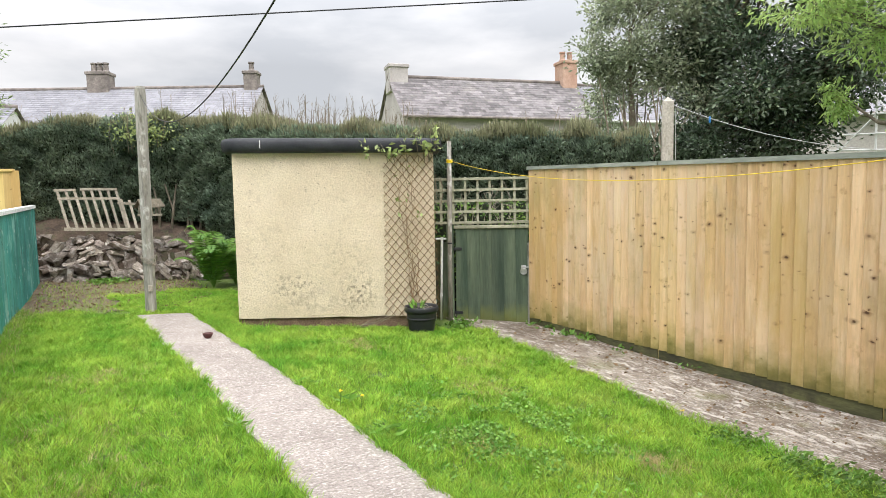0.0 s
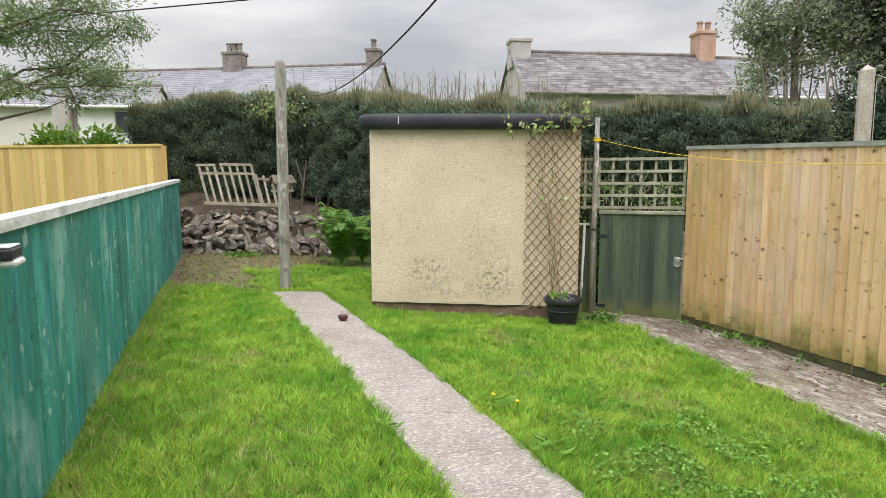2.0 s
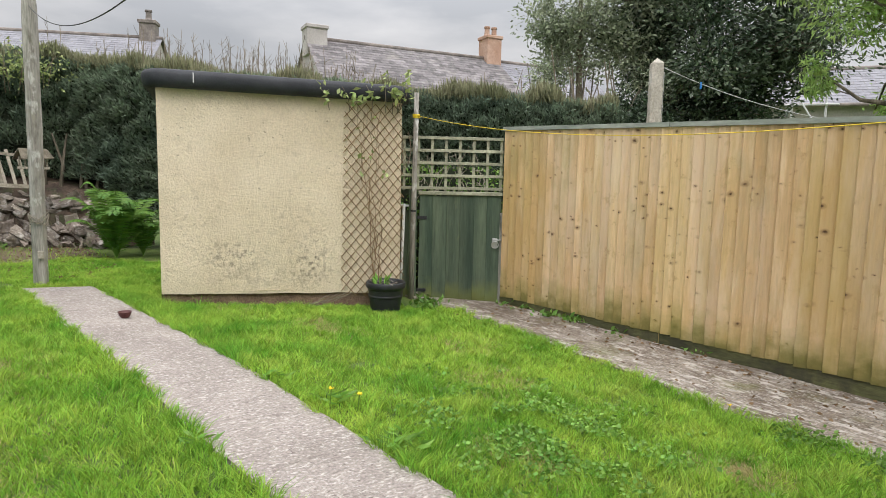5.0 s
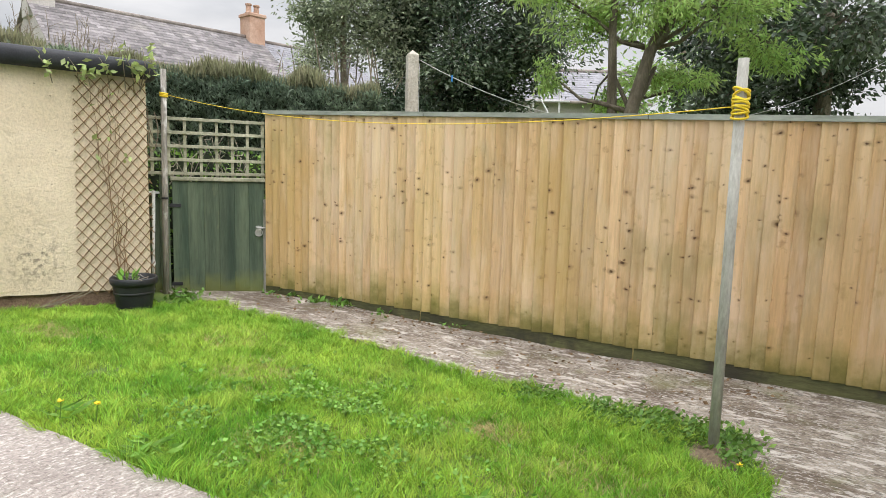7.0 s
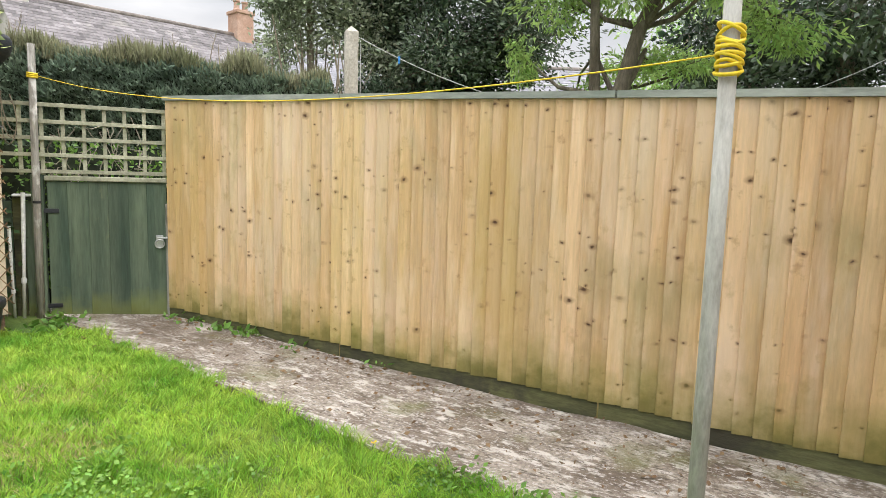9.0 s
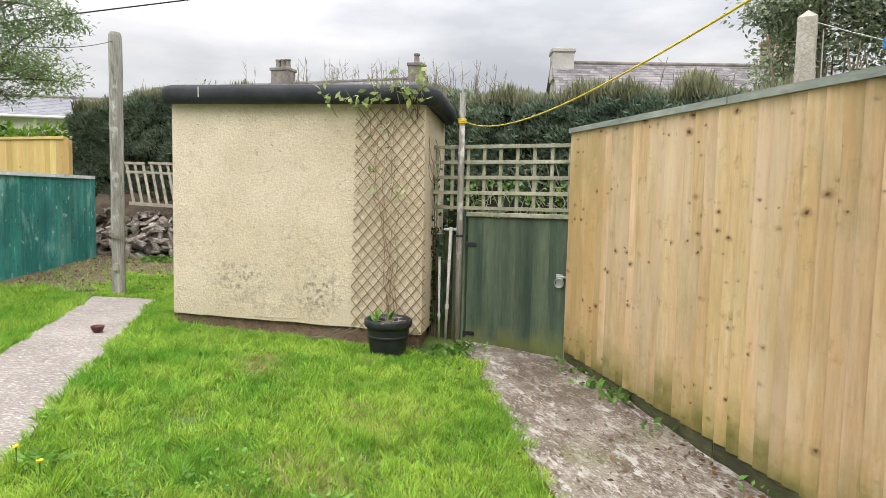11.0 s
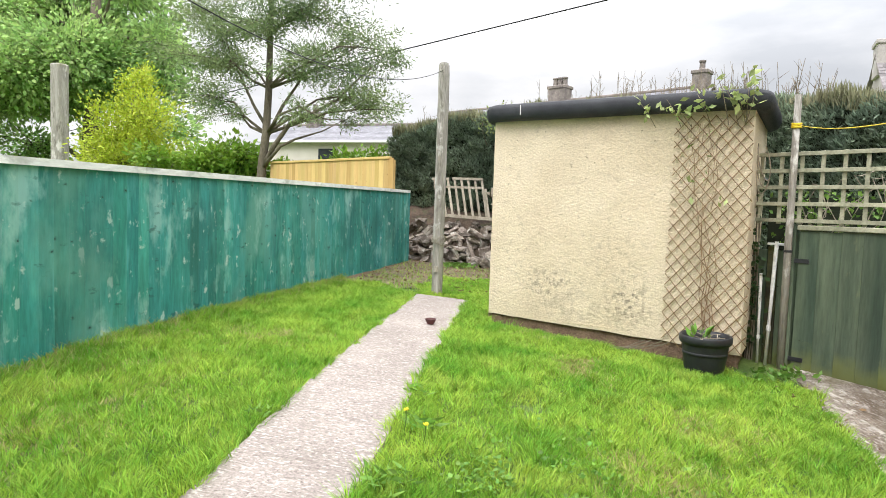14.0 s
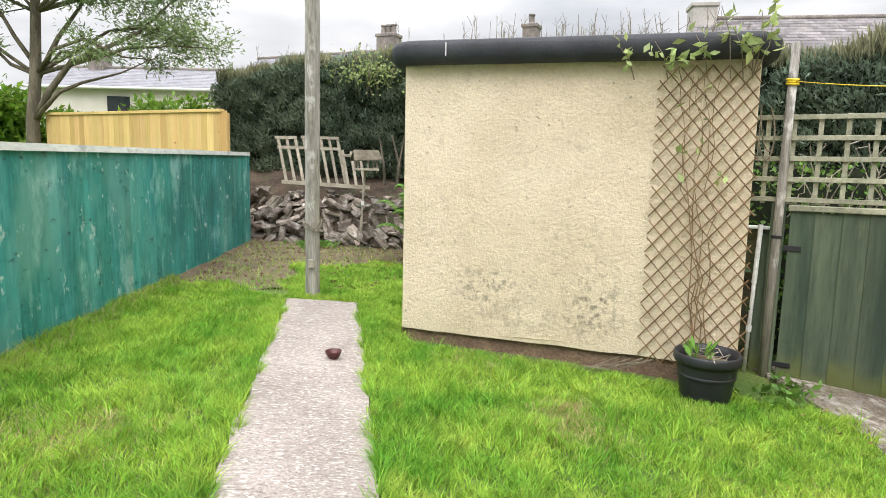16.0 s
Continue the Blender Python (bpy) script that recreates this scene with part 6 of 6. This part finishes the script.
    # added dark sheet behind the leaves, its colour standing for shade
    part("inner_growth", Shape().box((-0.5, 0.72, -0.45), (1.3, 0.8, 1.1), GATE), SHADE_AND_LUMP, dry)


gate_corner()


# ---- far end of the garden ----
def rubble():
    ob = thing("stone_wall", (1.1, 11.85, -0.1), "tumbled dry-stone wall of pale angular stones", "wall", kind="structure")
    rng = random.Random(77)
    kinds = []
    for i in range(9):
        s = Shape()
        sx, sy, sz = rng.uniform(0.08, 0.13), rng.uniform(0.06, 0.10), rng.uniform(0.025, 0.06)
        s.box((-sx, -sy, -sz), (sx, sy, sz), None, min(sx, sy, sz) * rng.uniform(0.35, 0.6))
        s.v = [(x * (1 + rng.uniform(-0.4, 0.35)), y * (1 + rng.uniform(-0.35, 0.3)), z * (1 + rng.uniform(-0.5, 0.4)) + x * rng.uniform(-0.2, 0.2)) for x, y, z in s.v]
        kinds.append(mesh_of("stone", s, STONE))
    for row in range(8):
        z = 0.0 + 0.085 * row
        x = -0.12 + rng.uniform(0, 0.1)
        while x < 2.75:
            hi = 0.62 + 0.10 * noise.noise((x * 2, 3, 3))
            if z < hi:
                y = 11.86 - 0.07 * (x - 1) + 0.035 * row + rng.gauss(0, 0.03)
                sc = rng.uniform(0.7, 1.55)
                m = pose(x, y, lay(x, y) * 0.7 + z + rng.gauss(0, 0.012), rng.gauss(10, 22), rng.gauss(42 if x > 1.1 else -20, 30), rng.gauss(0, 40)) @ Matrix.Scale(sc, 4)
                piece("stone", rng.choice(kinds), ob, m)
            x += rng.uniform(0.14, 0.24)
    for i in range(16):
        x = rng.uniform(0.1, 2.5)
        y = 12.1 + rng.uniform(0, 0.25)
        piece("stone", rng.choice(kinds), ob, pose(x, y, 0.62 + 0.25 * (y - 12.1) + lay(x, y) * 0.5, rng.gauss(0, 10), rng.gauss(0, 15), rng.uniform(0, 360)) @ Matrix.Scale(rng.uniform(0.5, 1.0), 4))
    return ob


rubble()


def fallen_trellis():
    ob = thing("trellis_panel", (1.0, 12.1, 0.75), "old grey broken trellis leaning on the soil bank", "trellis")

    def bar(a, b, w=0.021, d=0.009):
        a, b = Vector(a), Vector(b)
        ax = (b - a).normalized()
        side = ax.cross(Vector((0, 1, 0))).normalized() * w
        dep = Vector((0, d, 0))
        vs = [p + s_ * side + t_ * dep for p in (a, b) for s_, t_ in ((-1, -1), (1, -1), (1, 1), (-1, 1))]
        part("lath", Shape().add(vs, [(3, 2, 1, 0), (4, 5, 6, 7), (0, 1, 5, 4), (1, 2, 6, 5), (2, 3, 7, 6), (3, 0, 4, 7)]), OLD_LATH, ob)

    for i in range(8):
        bar((0.35 + 0.125 * i, 12.2, 1.47), (0.49 + 0.125 * i, 12.08, 0.79 - 0.006 * i))
    for i in range(3):
        bar((1.30 + 0.13 * i, 12.2, 1.29 - 0.02 * i), (1.40 + 0.12 * i, 12.08, 0.75))
    bar((0.31, 12.185, 1.45), (0.63, 12.185, 1.455))
    bar((0.69, 12.185, 1.465), (1.25, 12.185, 1.46))
    bar((0.35, 12.17, 1.31), (1.28, 12.17, 1.30))
    bar((1.24, 12.17, 1.22), (1.62, 12.17, 1.19))
    bar((0.42, 12.055, 0.80), (1.72, 12.055, 0.735), 0.028)



fallen_trellis()


def bird_table():
    c = Vector((1.67, 11.5, 0.99))
    ob = thing("bird_table", (1.66, 11.55, 0.2), "small pale wooden bird table with a pitched roof on a stake", "bird table")
    part("stake", Shape().tube([(1.60, 11.55, 0.1), (1.63, 11.53, 0.6), (1.66, 11.5, 0.99)], 0.018, 7), OLD_LATH, ob)
    part("floor", Shape().box((-0.16, -0.12, 0), (0.16, 0.12, 0.035), pose(*c, 0, 0, 12), 0.004), OLD_LATH, ob)
    m = pose(*c, 0, 0, 12)
    for x in (-0.145, 0.125):
        for y in (-0.11, 0.09):
            part("upright", Shape().box((x, y, 0.035), (x + 0.02, y + 0.02, 0.18), m), OLD_LATH, ob)
    part("upright", Shape().box((0.0, -0.11, 0.035), (0.02, -0.09, 0.18), m), OLD_LATH, ob)
    for sgn in (-1, 1):
        s = Shape().add([m @ Vector(p) for p in ((-0.2, sgn * 0.17, 0.145), (0.2, sgn * 0.17, 0.165), (0.18, 0, 0.29), (-0.18, 0, 0.29), (-0.2, sgn * 0.17, 0.13), (0.2, sgn * 0.17, 0.15), (0.18, 0, 0.27), (-0.18, 0, 0.27))],
                        [(0, 1, 2, 3), (7, 6, 5, 4), (0, 4, 5, 1), (1, 5, 6, 2), (2, 6, 7, 3), (3, 7, 4, 0)])
        part("roof_board", s, BARK, ob, "brown weathered roof board")
    part("tag", Shape().box((1.605, 11.50, 0.50), (1.645, 11.51, 0.56)), WHITE_PLASTIC, ob)


bird_table()


def fern(x, y, n, length, seed, label):
    z = lay(x, y)
    ob = thing("fern", (x, y, z), label, "fern")
    rng = random.Random(seed)
    for i in range(n):
        a = 2 * math.pi * i / n + rng.gauss(0, 0.2)
        ln = length * rng.uniform(0.7, 1.1)
        rise = rng.uniform(1.3, 2.6)
        reach = rng.uniform(0.35, 0.72)
        pts, s = [], Shape()
        for k in range(13):
            t = k / 12
            pts.append(Vector((x + math.cos(a) * ln * t * reach, y + math.sin(a) * ln * t * reach, z + ln * rise * (t - 0.62 * t * t) + 0.02)))
        s.tube(pts, [0.006 - 0.005 * k / 13 for k in range(13)], 3)
        for k in range(2, 13):
            w = ln * 0.19 * math.sin(math.pi * (k / 13) ** 0.7) + 0.02
            d = (pts[min(k + 1, 12)] - pts[k - 1]).normalized()
            side = d.cross(Vector((0, 0, 1))).normalized()
            for sgn in (-1, 1):
                for h in (0.0, 0.5):
                    p = pts[k].lerp(pts[k - 1], h)
                    tip = p + side * sgn * w + d * w * 0.35 - Vector((0, 0, w * 0.25))
                    q = d * ln * 0.018
                    s.add([p - q, p.lerp(tip, 0.5) - q * 1.2 + Vector((0, 0, 0.006)), tip, p.lerp(tip, 0.5) + q * 1.2], [(0, 1, 2, 3)])
        part("frond", s, FERN_LEAF, ob)
    return ob


fern(2.42, 10.35, 34, 0.95, 3, "large green fern growing beside the shed")
fern(2.85, 10.7, 18, 0.75, 4, "green fern behind the shed's corner")


def weed(x, y, n, ln, seed, material=WEED_LEAF, width=0.3, label="low leafy weed rosette in the lawn", name="weed", rise=0.7, spread_=0.02):
    z = lay(x, y)
    ob = thing(name, (x, y, z), label, "weed")
    rng = np.random.default_rng(seed)
    a = rng.uniform(0, 6.28, n)
    pts = np.stack([x + rng.normal(0, spread_, n), y + rng.normal(0, spread_, n), z + 0.015 + rng.uniform(0, 0.04, n)], 1)
    ways = np.stack([np.cos(a), np.sin(a), rng.uniform(0.15, rise, n)], 1)
    leaf_set("foliage", ob, pts, ways, ln, width, material, seed)
    return ob


for i, (x, y, n, ln, sp) in enumerate(((2.02, 4.03, 22, 0.11, 0.04), (2.02, 3.42, 30, 0.12, 0.05), (1.92, 4.5, 16, 0.09, 0.03), (1.22, 3.85, 20, 0.09, 0.04), (2.45, 2.05, 18, 0.13, 0.05), (4.08, 1.95, 16, 0.10, 0.05), (3.3, 3.6, 12, 0.09, 0.04), (2.05, 2.75, 26, 0.08, 0.05))):
    weed(x, y, n + 8, ln * 0.72, 100 + i, CLOVER_LEAF, 0.24, spread_=sp)
for i, (x, y, n, sp, ln) in enumerate(((3.97, 1.38, 520, 0.10, 0.04), (4.02, 1.85, 420, 0.10, 0.035), (4.02, 1.6, 460, 0.09, 0.04), (4.10, 2.35, 260, 0.09, 0.03), (3.97, 1.15, 260, 0.08, 0.04), (3.72, 1.12, 120, 0.06, 0.035))):
    weed(x, y, n, ln, 120 + i, WEED_LEAF, 0.6, "dark trailing weeds at the lawn's edge by the pole", rise=1.0, spread_=sp)
for i, (x, y, n, ln) in enumerate(((5.22, 4.85, 26, 0.085), (5.22, 5.15, 22, 0.075), (5.25, 5.5, 16, 0.06), (5.25, 4.3, 10, 0.06), (5.26, 3.6, 8, 0.05), (5.24, 5.8, 12, 0.06), (4.42, 6.12, 40, 0.075), (4.25, 6.0, 40, 0.075), (4.52, 6.3, 24, 0.07))):
    weed(x, y, n, ln, 140 + i, WEED_LEAF, 0.5, "broad-leaved weed growing at the fence foot" if x > 5 else "leafy weeds below the gate corner", rise=1.2, spread_=0.06 if x > 5 else 0.09)
weed(0.95, 11.5, 320, 0.07, 160, WEED_LEAF, 0.5, "small dull green bush before the stones", "small_bush", 1.4, 0.13)
weed(2.1, 12.0, 120, 0.08, 161, HEDGE_TIP, 0.5, "dry brown weeds on the bank", rise=1.4, spread_=0.25)


def dandelion(x, y, h, seed):
    z = lay(x, y)
    ob = thing("dandelion", (x, y, z), "yellow dandelion flower standing in the grass", "flower", group="dandelions in the lawn")
    part("stalk", Shape().tube([(x, y, z), (x + 0.01, y, z + h * 0.6), (x + 0.012, y - 0.005, z + h)], 0.003, 5), WEED_LEAF, ob)
    s = Shape()
    rng = random.Random(seed)
    for i in range(26):
        a, e = rng.uniform(0, 6.28), rng.uniform(0.05, 0.8)
        c = Vector((x + 0.012, y - 0.005, z + h))
        d = Vector((math.cos(a), math.sin(a), e)) * 0.014
        t = Vector((-math.sin(a), math.cos(a), 0)) * 0.003
        s.add([c - t, c + t, c + d + t, c + d - t], [(0, 1, 2, 3)])
    part("petals", s, PETAL, ob, "yellow petals")


for i, (x, y, h) in enumerate(((1.96, 3.95, 0.13), (2.08, 3.86, 0.11), (4.14, 2.8, 0.07), (3.5, 1.12, 0.08))):
    dandelion(x, y, h, i)


def bowl():
    x, y = 1.565, 6.43
    z = lay(x, y) + 0.024
    solid("pet_bowl", Shape().lathe([(0.0, 0.004), (0.026, 0.0), (0.031, 0.004), (0.044, 0.026), (0.052, 0.046), (0.054, 0.05), (0.049, 0.048), (0.04, 0.026), (0.026, 0.012), (0.0, 0.01)], (x, y, z), 24), MAROON, "small dark maroon bowl lying on the concrete path", "bowl", (x, y, z), smooth=True)


bowl()
for i, (x, y) in enumerate(((1.75, 2.42), (1.68, 2.34))):
    z = lay(x, y) + 0.022
    solid("pebble", Shape().lathe([(0.0, 0.0), (0.014, 0.001), (0.018, 0.008), (0.012, 0.016), (0.0, 0.018)], (x, y, z), 9), SHADE_AND_LUMP, "small dark lump lying on the concrete path", "pebble", (x, y, z), smooth=True)


def fence_lamp():
    y = 3.08
    x = green_x(y)
    ob = thing("fence_lamp", (x + 0.03, y, 0.98), "small black and white solar lamp on the green fence", "lamp")
    part("housing", Shape().box((x + 0.022, y - 0.09, 0.955), (x + 0.10, y + 0.05, 0.995), None, 0.008), BLACK_PLASTIC, ob)
    part("lens", Shape().box((x + 0.03, y - 0.08, 0.93), (x + 0.11, y + 0.045, 0.955), None, 0.008), WHITE_PLASTIC, ob)
    part("panel", Shape().box((x + 0.025, y - 0.085, 0.996), (x + 0.095, y + 0.045, 1.002), None, 0.002), CAP_GREY, ob)


fence_lamp()


def olive():
    x, y = -0.85, 3.7
    ob = thing("olive_bush", (x, y, lay(x, y)), "silvery narrow-leaved bush behind the green fence", "shrub")
    rng = random.Random(19)
    pts, ways = [], []
    for i in range(12):
        top = Vector((x + rng.gauss(0.08, 0.14), y + rng.gauss(0.1, 0.16), rng.uniform(1.15, 1.46)))
        part("stem", Shape().tube([(x, y, 0), Vector((x, y, 0)).lerp(top, 0.5) + Vector((rng.gauss(0, 0.05), 0, 0)), top], [0.008, 0.005, 0.002], 5), TWIG, ob)
        for k in range(34):
            t = rng.uniform(0.45, 1.0)
            p = Vector((x, y, 0)).lerp(top, t)
            pts.append(tuple(p))
            ways.append((rng.gauss(0, 0.8), rng.gauss(0, 0.8), rng.uniform(0.0, 1.0)))
    leaf_set("foliage", ob, pts, ways, 0.055, 0.24, OAK_LEAF, 20)


olive()


# ---- grass ----
def blades(name, x, y, height, wide, material, rng, label, category, lift=0.0):
    n = len(x)
    z = lay_np(x, y) + lift
    a = rng.uniform(0, 2 * np.pi, n)
    bend = rng.uniform(0.25, 1.25, n) * height
    lean = np.array([noise.noise((p * 8.0, q * 8.0, 6.0)) for p, q in zip(x, y)])
    bd = lean * 9.0 + rng.normal(0, 0.9, n)
    w = wide * rng.uniform(0.7, 1.3, n)
    sx, sy = np.cos(a) * w / 2, np.sin(a) * w / 2
    bx, by = np.cos(bd) * bend, np.sin(bd) * bend
    v = np.stack([np.stack([x - sx, y - sy, z], 1), np.stack([x + sx, y + sy, z], 1),
                  np.stack([x + bx * 0.35 + sx * 0.8, y + by * 0.35 + sy * 0.8, z + height * 0.55], 1), np.stack([x + bx * 0.35 - sx * 0.8, y + by * 0.35 - sy * 0.8, z + height * 0.55], 1),
                  np.stack([x + bx, y + by, z + height * 0.95], 1)], 1).reshape(-1, 3)
    k = np.arange(n)[:, None] * 5
    me = np_mesh(name, v, k + [0, 1, 2, 3], k + [3, 2, 4], material)
    return tagged(new(name, me), label, category, kind="stuff")


def lawn():
    rng = np.random.default_rng(7)
    n = 500000
    x, y = rng.uniform(-0.4, 4.7, n), rng.uniform(LAWN_FRONT - 0.03, 10.4, n)
    gx = -0.36 + 0.0493 * (y - 4)
    c, h = 1.365 + 0.053 * (8 - y), np.full(n, 0.312)
    side = np.interp(y, [p[0] for p in SIDE], [p[1] for p in SIDE])
    wig = 0.03 * np.sin(y * 9) + 0.025 * np.sin(y * 23 + 1) + rng.normal(0, 0.012, n)
    on_path = (np.abs(x - c) < h - 0.012 + wig * 0.45) & (y < 8.05)
    u = (x - 2.02) * 0.9385 + (y - 7.03) * -0.3453
    v = (x - 2.02) * 0.3453 + (y - 7.03) * 0.9385
    in_shed = (u > -0.02) & (u < 2.36) & (v > -0.09 + 0.04 * np.sin(x * 17)) & (v < 1.4)
    behind = (u > 0.05) & (v > 0.0) & (x > 2.6)
    bare = (y > 8.4 + 0.25 * np.sin(x * 5)) & (x < 0.95 + 0.1 * np.sin(y * 7)) | (y > 10.1 + 0.25 * np.sin(x * 4))
    gate_end = (x > 4.05) & (y > 6.15 - 0.75 * (x - 4.05))
    patch = (np.hypot((x - 3.3) / 1.3, y - 2.36) < 0.07 + rng.normal(0, 0.02, n)) | (np.hypot((x - 2.55) / 1.5, y - 4.55) < 0.06 + rng.normal(0, 0.03, n)) | (np.hypot((x - 2.9) / 1.2, y - 5.75) < 0.05 + rng.normal(0, 0.03, n)) | (np.hypot(x - 3.76, (y - 1.24) / 0.8) < 0.17 + rng.normal(0, 0.04, n))
    ok = (x > gx + 0.015) & (x < side + 0.035 + wig) & ~on_path & ~in_shed & ~behind & ~bare & ~gate_end & ~patch
    x, y, c, h = x[ok], y[ok], c[ok], h[ok]
    side = side[ok]
    big = np.array([noise.noise((a * 1.1, b * 1.1, 0.5)) for a, b in zip(x, y)])
    small = np.array([noise.noise((a * 9, b * 9, 2.5)) + 0.5 * noise.noise((a * 21, b * 21, 4.5)) for a, b in zip(x, y)])
    height = 0.036 + 0.018 * big + 0.034 * np.clip(small, -0.7, 1) + rng.uniform(0, 0.02, len(x))
    edge = np.exp(-np.abs(np.abs(x - c) - h) / 0.10) * (y < 8.2) + 0.5 * np.exp(-np.abs(x - side) / 0.1)
    height += 0.045 * edge * rng.random(len(x)) * (y < 8.2)
    tuft = np.exp(-(((x - 2.0) / 0.3) ** 2 + ((y - 6.2) / 0.8) ** 2)) + np.exp(-(((x - 0.0) / 0.3) ** 2 + ((y - 3.6) / 0.8) ** 2))
    height += 0.05 * tuft * rng.random(len(x))
    near = (np.abs(0.3453 * (x - 2.02) + 0.9385 * (y - 7.03)) < 0.12) & (x > 2.0) & (x < 4.2)
    height = np.where(near, height * 0.3, height)
    height = np.clip(height, 0.012, 0.14)
    blades("grass", x, y, height, 0.0052, GRASS, rng, "lush mown lawn of bright green grass", "grass")
    pick = rng.integers(0, len(x), 620)
    kx, ky, kc, kh = np.repeat(x[pick], 34), np.repeat(y[pick], 34), np.repeat(c[pick], 34), np.repeat(h[pick], 34)
    tx, ty = kx + rng.normal(0, 0.028, len(kx)), ky + rng.normal(0, 0.028, len(kx))
    clear = (np.abs(tx - kc) > kh - 0.02) | (ty > 8.05)
    tall = np.repeat(rng.uniform(0.06, 0.115, len(pick)), 34) * rng.uniform(0.6, 1.1, len(kx))
    blades("grass", tx[clear], ty[clear], tall[clear], 0.0052, GRASS, rng, "longer tufts standing in the lawn", "grass")
    m = 30000
    spots = np.array([(3.3, 2.36, 0.10), (2.75, 5.55, 0.16), (3.05, 1.75, 0.22), (2.5, 3.0, 0.15), (0.35, 3.4, 0.22), (0.1, 2.7, 0.25), (-0.15, 2.3, 0.2), (0.2, 4.2, 0.3), (0.3, 2.0, 0.3), (2.9, 5.75, 0.10), (3.6, 4.6, 0.2), (0.6, 5.3, 0.2), (3.2, 3.9, 0.15), (-0.1, 5.0, 0.1), (2.4, 6.5, 0.15)])
    pick = spots[rng.integers(0, len(spots), m)]
    sx, sy = pick[:, 0] + rng.normal(0, 1, m) * pick[:, 2], pick[:, 1] + rng.normal(0, 1, m) * pick[:, 2]
    cc, ch = 1.365 + 0.053 * (8 - sy), 0.312
    fine = (np.abs(sx - cc) > ch) & (sx > -0.34 + 0.0493 * (sy - 4)) & (sy > LAWN_FRONT)
    sx, sy = sx[fine], sy[fine]
    blades("dry_grass", sx, sy, rng.uniform(0.02, 0.05, len(sx)), 0.004, STRAW, rng, "pale dry grass in thin patches of the lawn", "grass")
    # taller seed tufts by the fence and clover
    m = 9000
    yy = 1.6 + 7.0 * rng.random(m) ** 1.3
    xx = -0.36 + 0.0493 * (yy - 4) + np.abs(rng.normal(0.03, 0.06, m)) + 0.02
    hh = rng.uniform(0.03, 0.11, m) * (0.7 + 0.4 * np.sin(yy * 3.1) ** 2)
    blades("grass", xx, yy, hh, 0.004, GRASS, rng, "longer grass along the green fence", "grass")
    m = 2600
    yy = 1.6 + 7.0 * rng.random(m) ** 1.5
    xx = -0.36 + 0.0493 * (yy - 4) + np.abs(rng.normal(0.05, 0.09, m)) + 0.02
    blades("dry_grass", xx, yy, rng.uniform(0.04, 0.12, m), 0.004, STRAW, rng, "dry bleached grass along the green fence", "grass")
    m = 3600
    yy = 8.4 + 3.2 * rng.random(m) ** 1.8
    xx = rng.uniform(0.05, 2.4, m)
    blades("grass", xx, yy, rng.uniform(0.02, 0.07, m), 0.005, GRASS, rng, "sparse grass on bare soil", "grass", 0.01)
    m = 5200
    cx, cy = rng.normal(2.8, 0.36, m), rng.normal(3.1, 0.4, m)
    keep = (np.array([noise.noise((a * 4, b * 4, 9)) for a, b in zip(cx, cy)]) > 0.0) & (cx > 2.1)
    cx, cy = cx[keep], cy[keep]
    pts = np.stack([cx, cy, lay_np(cx, cy) + rng.uniform(0.03, 0.06, len(cx))], 1)
    ways = np.stack([rng.normal(0, 1, len(cx)), rng.normal(0, 1, len(cx)), rng.uniform(0, 0.5, len(cx))], 1)
    me = leaves("clover", pts, ways, rng.uniform(0.016, 0.032, len(cx)), 0.85, CLOVER_LEAF, rng, 0.1)
    tagged(new("clover", me), "low green clover spreading through the lawn", "clover", kind="stuff")


lawn()


def litter():
    """Dead leaves and crumbs on the worn concrete and the soil."""
    rng = np.random.default_rng(17)
    m = 420
    y = rng.uniform(0.9, 5.9, m)
    x = np.where(rng.random(m) < 0.5, 5.3 - np.abs(rng.normal(0, 0.18, m)), rng.uniform(4.2, 5.3, m))
    y2, x2 = rng.uniform(8.5, 11.7, 1100), rng.uniform(0.0, 2.3, 1100)
    x, y = np.concatenate([x, x2]), np.concatenate([y, y2])
    pts = np.stack([x, y, lay_np(x, y) + 0.035], 1)
    ways = np.stack([rng.normal(0, 1, len(x)), rng.normal(0, 1, len(x)), rng.normal(0, 0.15, len(x))], 1)
    me = leaves("leaf_litter", pts, ways, rng.uniform(0.015, 0.05, len(x)), 0.5, LATTICE, rng, 0.2)
    tagged(new("leaf_litter", me), "scattered brown dead leaves on the concrete", "leaf litter", kind="stuff")


litter()
